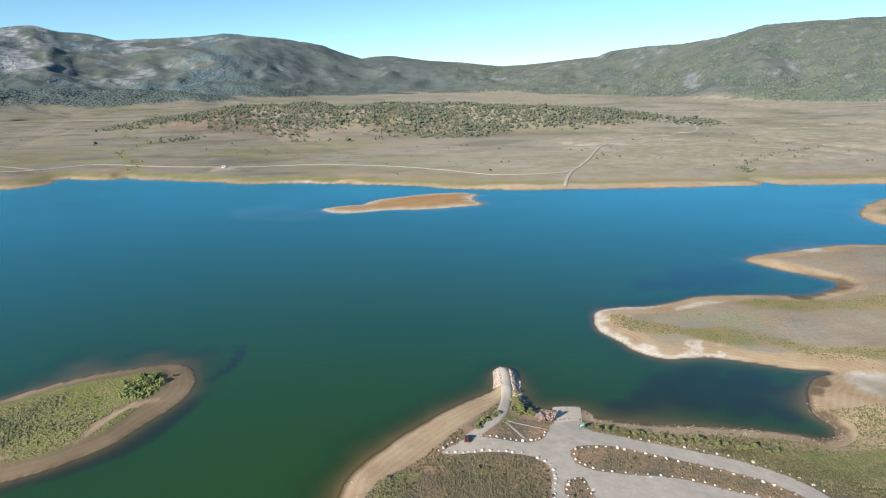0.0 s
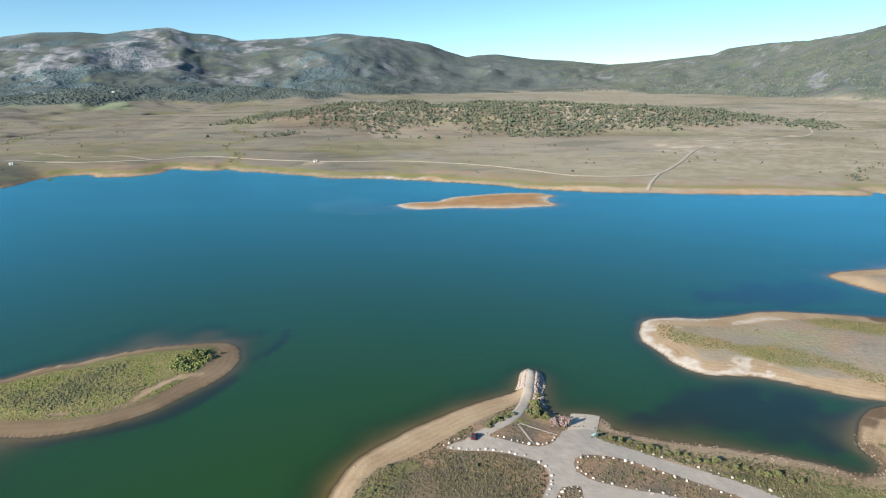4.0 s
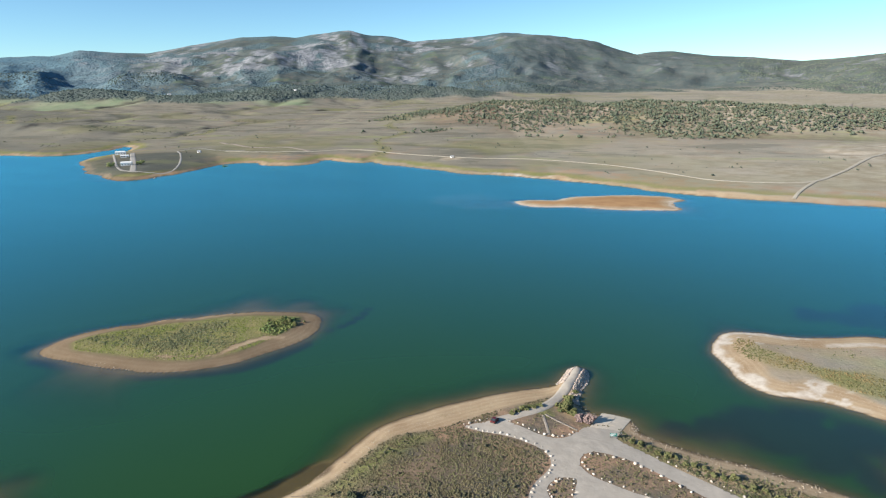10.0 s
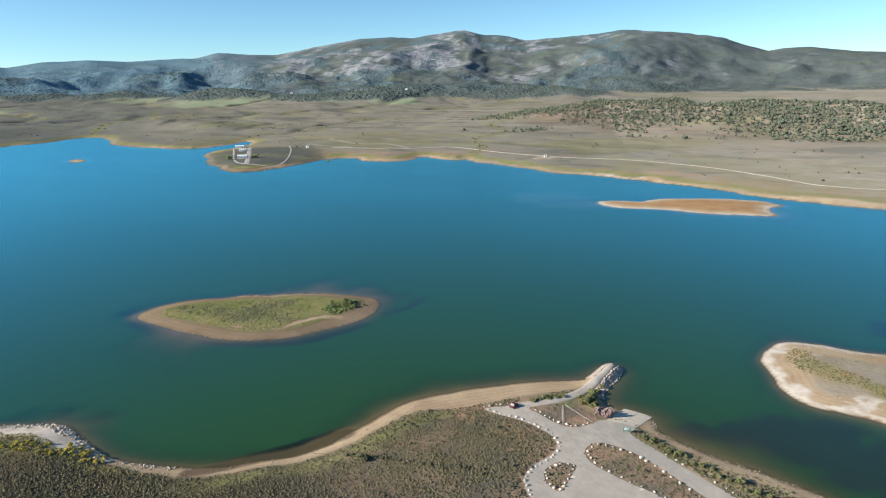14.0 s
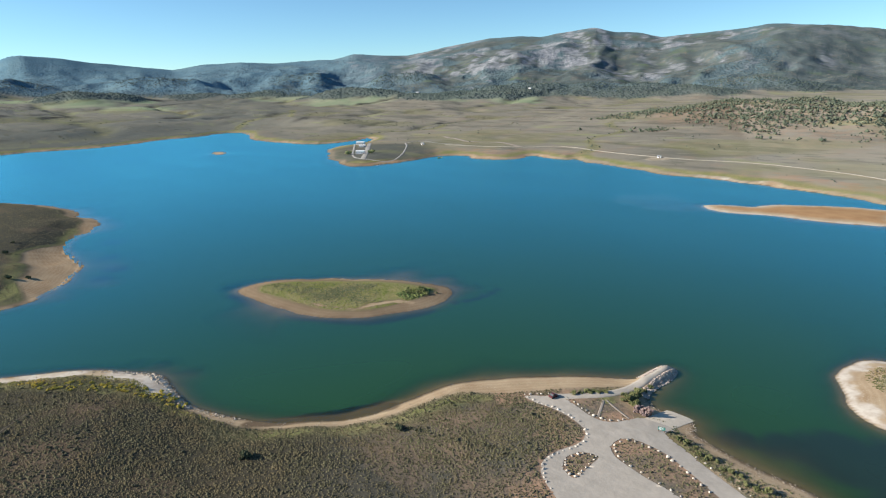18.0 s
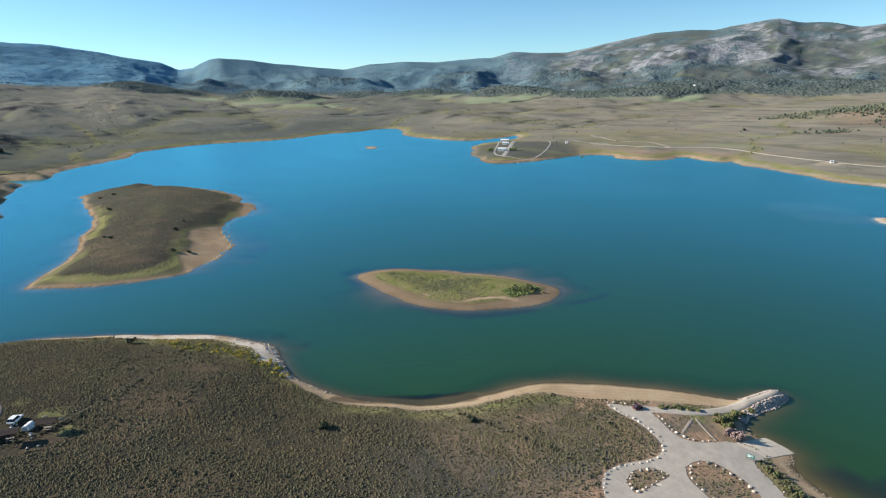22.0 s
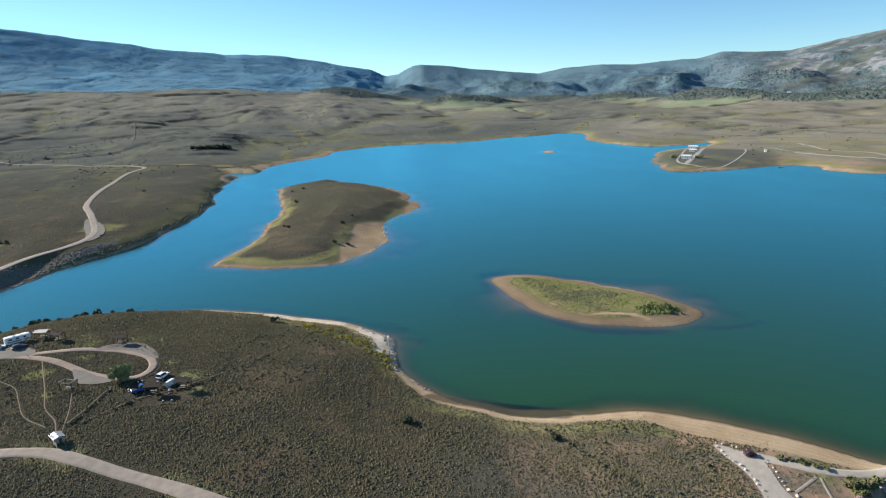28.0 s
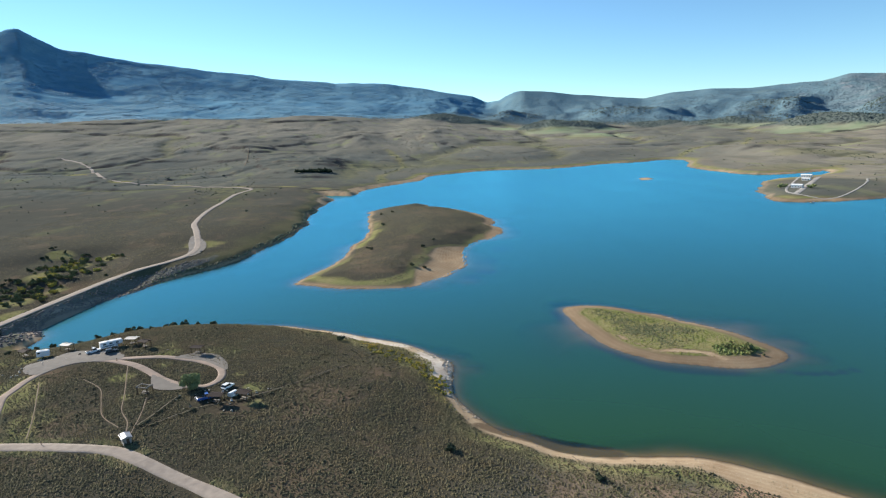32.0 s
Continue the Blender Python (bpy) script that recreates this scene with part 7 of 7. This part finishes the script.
def tent(at):
    ob = thing("white_tent", "white canvas tent with a pale green base at a campsite", "tent", at=at)
    bm = loft(B(), [[(-1.5 * k, y, 0), (-1.4 * k, y, 1.1), (-0.6 * k, y, 1.8), (0.6 * k, y, 1.8), (1.4 * k, y, 1.1), (1.5 * k, y, 0)] for y, k in ((-1.9, 0.85), (-1.2, 1), (1.2, 1), (1.9, 0.85))])
    part("canopy", bm, M_CANVAS, ob)
    part("skirt", box(B(), 3.2, 3.6, 0.35, 0, 0, -0.02, bevel=0.05), simple("pale_green_canvas", (0.30, 0.42, 0.36), None, 0.5, 0.8), ob)
    part("door_flap", box(B(), 1.0, 0.05, 1.35, 0, 1.93, 0.0), M_STRIPE, ob)
    return ob


tent(stand(-55.5, -2.8, 60) @ Matrix.Scale(0.74, 4))
cooler_spots = [(-56.5, 1.5), (-51.5, -2.2), (-57.8, -6.5)]
for x, y in cooler_spots:
    ob = thing("camp_box", "pale plastic camp box on bare ground", "camp box", "camp boxes", stand(x, y, 30))
    part("body", box(B(), 0.8, 0.5, 0.45, bevel=0.05), M_WHITE, ob)
    part("lid", box(B(), 0.84, 0.54, 0.12, 0, 0, 0.452, bevel=0.04), M_STRIPE, ob)
for x, y in ((-54, -6.5), (-100, -71), (-103, -88), (-98, -50)):
    ob = thing("fire_ring", "rusty steel fire ring on bare ground", "fire ring", "fire rings", stand(x, y))
    bm = B()
    bmesh.ops.create_cone(bm, cap_ends=False, segments=18, radius1=0.5, radius2=0.5, depth=0.35, matrix=pose(0, 0, 0.17))
    part("ring", bm, M_EARTH, ob)
    part("ash", rod(B(), 0.47, 0.1, n=18), M_STRIPE, ob)
for i in range(70):
    a = random.choice([(-95, -84), (-88, -86), (-84, -84), (-107, -70), (-104, -62), (-99, -42), (-55, -14), (-50, -2), (-58, 3), (-56, -9)])
    x, y = a[0] + random.gauss(0, 3), a[1] + random.gauss(0, 3)
    sc = random.uniform(0.35, 0.8)
    ob = new("boulder", BOULDERS[i % 6])
    ob.matrix_basis = stand(x, y, random.uniform(0, 360), sc * 0.2) @ Matrix.Diagonal((sc, sc, sc, 1))
    tagged(ob, "pale boulder edging a campsite", "boulder", "boulders at the campground")


def sign(at):
    ob = thing("information_sign", "teal information sign board on two timber posts", "sign", at=at)
    for s in (-1, 1):
        part("post", box(B(), 0.14, 0.14, 2.1, s * 0.95, 0, -0.15, bevel=0.02), M_TIMBER, ob)
    panel = part("panel", box(B(), 2.3, 0.08, 1.15, 0, -0.11, 0.85, bevel=0.015), M_SIGN, ob)
    for k, w in enumerate((1.7, 1.3, 1.5, 0.9)):
        part("text_bar", box(B(), w, 0.01, 0.10, -0.95 + w / 2, -0.156, 1.72 - k * 0.22), M_WHITE, panel, "pale line of unreadable lettering")
    part("cap_rail", box(B(), 2.6, 0.2, 0.1, 0, 0, 1.96, bevel=0.02), M_GREYWOOD, ob)
    return ob


sign(stand(45.2, 143.9, 18) @ Matrix.Scale(0.8, 4))
for x, y in ((-89.0, -52.5), (-31.5, -47.5)):
    ob = thing("marker_post", "short brown timber marker post beside the road", "post", "marker posts", stand(x, y))
    part("post", box(B(), 0.14, 0.14, 1.3, 0, 0, -0.15, bevel=0.02), M_TIMBER, ob)
    part("plate", box(B(), 0.3, 0.03, 0.22, 0, -0.09, 0.85), M_WHITE, ob)


# ---- the far shore's buildings ----
def house(name, label, at, w, d, h, roof=M_PALEROOF, wall=M_WHITE, pitch=16):
    ob = thing(name, label, "building", at=at)
    part("wall", box(B(), w, d, h, 0, 0, -0.3), wall, ob)
    rise = math.tan(radians(pitch)) * d / 2
    part("gable", loft(B(), [[(x, -d / 2, h - 0.3), (x, d / 2, h - 0.3), (x, 0, h - 0.3 + rise)] for x in (-w / 2 + 0.02, w / 2 - 0.02)]), wall, ob)
    for s in (-1, 1):
        part("roof", box(B(), w + 0.8, d / 2 / math.cos(radians(pitch)) + 0.4, 0.12, 0, s * (d / 4 + 0.1), h - 0.3 + rise / 2 - 0.02, -s * pitch), roof, ob)
    for k in range(max(1, int(w / 3))):
        win = part("window", box(B(), 1.1, 0.1, 0.9, -w / 2 + 1.5 + k * 3, -d / 2 - 0.03, 1.0), M_GLASS, ob)
        part("sill", box(B(), 1.3, 0.16, 0.06, -w / 2 + 1.5 + k * 3, -d / 2 - 0.06, 0.93), M_WHITE, win)
    part("door", box(B(), 0.95, 0.1, 2.0, w / 2 - 1.2, -d / 2 - 0.03, -0.2), M_TIMBER, ob)
    return ob


M_SPITROAD = simple("grey_lane_gravel", (0.36, 0.335, 0.30), (0.30, 0.28, 0.25), 4.0, 0.95, 0.1)
house("ranger_building", "white building with a pale metal roof on the far spit", stand(-541, 503, 40), 11, 7, 3.6, roof=M_CANVAS)
house("ranger_building", "white building with a pale metal roof beside the loop road", stand(-650, 588, 40), 12, 7, 3.4, roof=M_CANVAS)
house("shed", "low pale shed between two white buildings", stand(-611, 561, 40), 9, 6, 2.6, roof=M_CANVAS)
house("shed", "small white hut on a pale gravel pad by the far road", stand(-206, 660, 10), 3.4, 2.8, 2.4)
house("shed", "small white hut on the far plain", stand(-548, 622, 20), 4, 3.5, 2.8)
house("farmhouse", "distant pale farmhouse at the forest's edge", stand(-1560, 1560, 30), 11, 6, 3.4)
house("farmhouse", "distant pale farmhouse in the meadow", stand(-1180, 1720, 10), 8, 6, 3.2)
ribbon("spit_road", [(-666, 590), (-605, 541), (-546, 494), (-515, 475), (-497, 472)], 2.6, M_SPITROAD, "grey gravel lane beside the white buildings", 0.12, 4)
ribbon("spit_road", [(-646, 603), (-600, 563), (-551, 521), (-515, 489), (-497, 472)], 6, M_SPITROAD, "wide grey gravel lane beside the white buildings", 0.12, 4)
ribbon("spit_road", [(-497, 472), (-472, 476), (-464, 486), (-477, 513), (-510, 552), (-560, 602), (-583, 622), (-578, 650), (-540, 650), (-500, 655)], 2.2, M_SPITROAD, "pale road out to the far spit", 0.12, 4)
ribbon("trail", [(-19.5, 95.1), (-6, 98.3), (2, 100.5), (9, 103), (18.8, 106.1)], 0.3, M_TRAIL, "faint bare track through the sagebrush", lift=0.03, step_m=0.8, category="path")
bushes([(-562, 500), (-549, 489), (-528, 512), (-432, 530), (-440, 545), (-450, 560), (-436, 556)], "spit_tree", "green bushy tree beside the white buildings", M_COTTON, 3.2, 300, 120, "trees on the far spit")
boat = thing("small_boat", "small white boat moored off the far spit", "boat", at=pose(-455, 462, -0.1, 0, 0, 30))
part("hull", loft(B(), [[(-0.8 * k, y, 0.25 + r), (-0.6 * k, y, -0.2), (0.6 * k, y, -0.2), (0.8 * k, y, 0.25 + r), (0.7 * k, y, 0.55 + r), (-0.7 * k, y, 0.55 + r)] for y, k, r in ((-2.4, 0.9, 0), (-1, 1, 0), (1, 0.95, 0.05), (2.2, 0.5, 0.2), (2.8, 0.1, 0.3))]), M_WHITE, boat)
part("windscreen", box(B(), 1.1, 0.1, 0.45, 0, 0.5, 0.55, -20), M_GLASS, boat)
part("seat", box(B(), 1.0, 0.5, 0.35, 0, -0.8, 0.5, bevel=0.05), M_STRIPE, boat)
part("outboard_motor", box(B(), 0.35, 0.4, 0.8, 0, -2.5, 0.1, bevel=0.06), M_DARKCAR, boat)
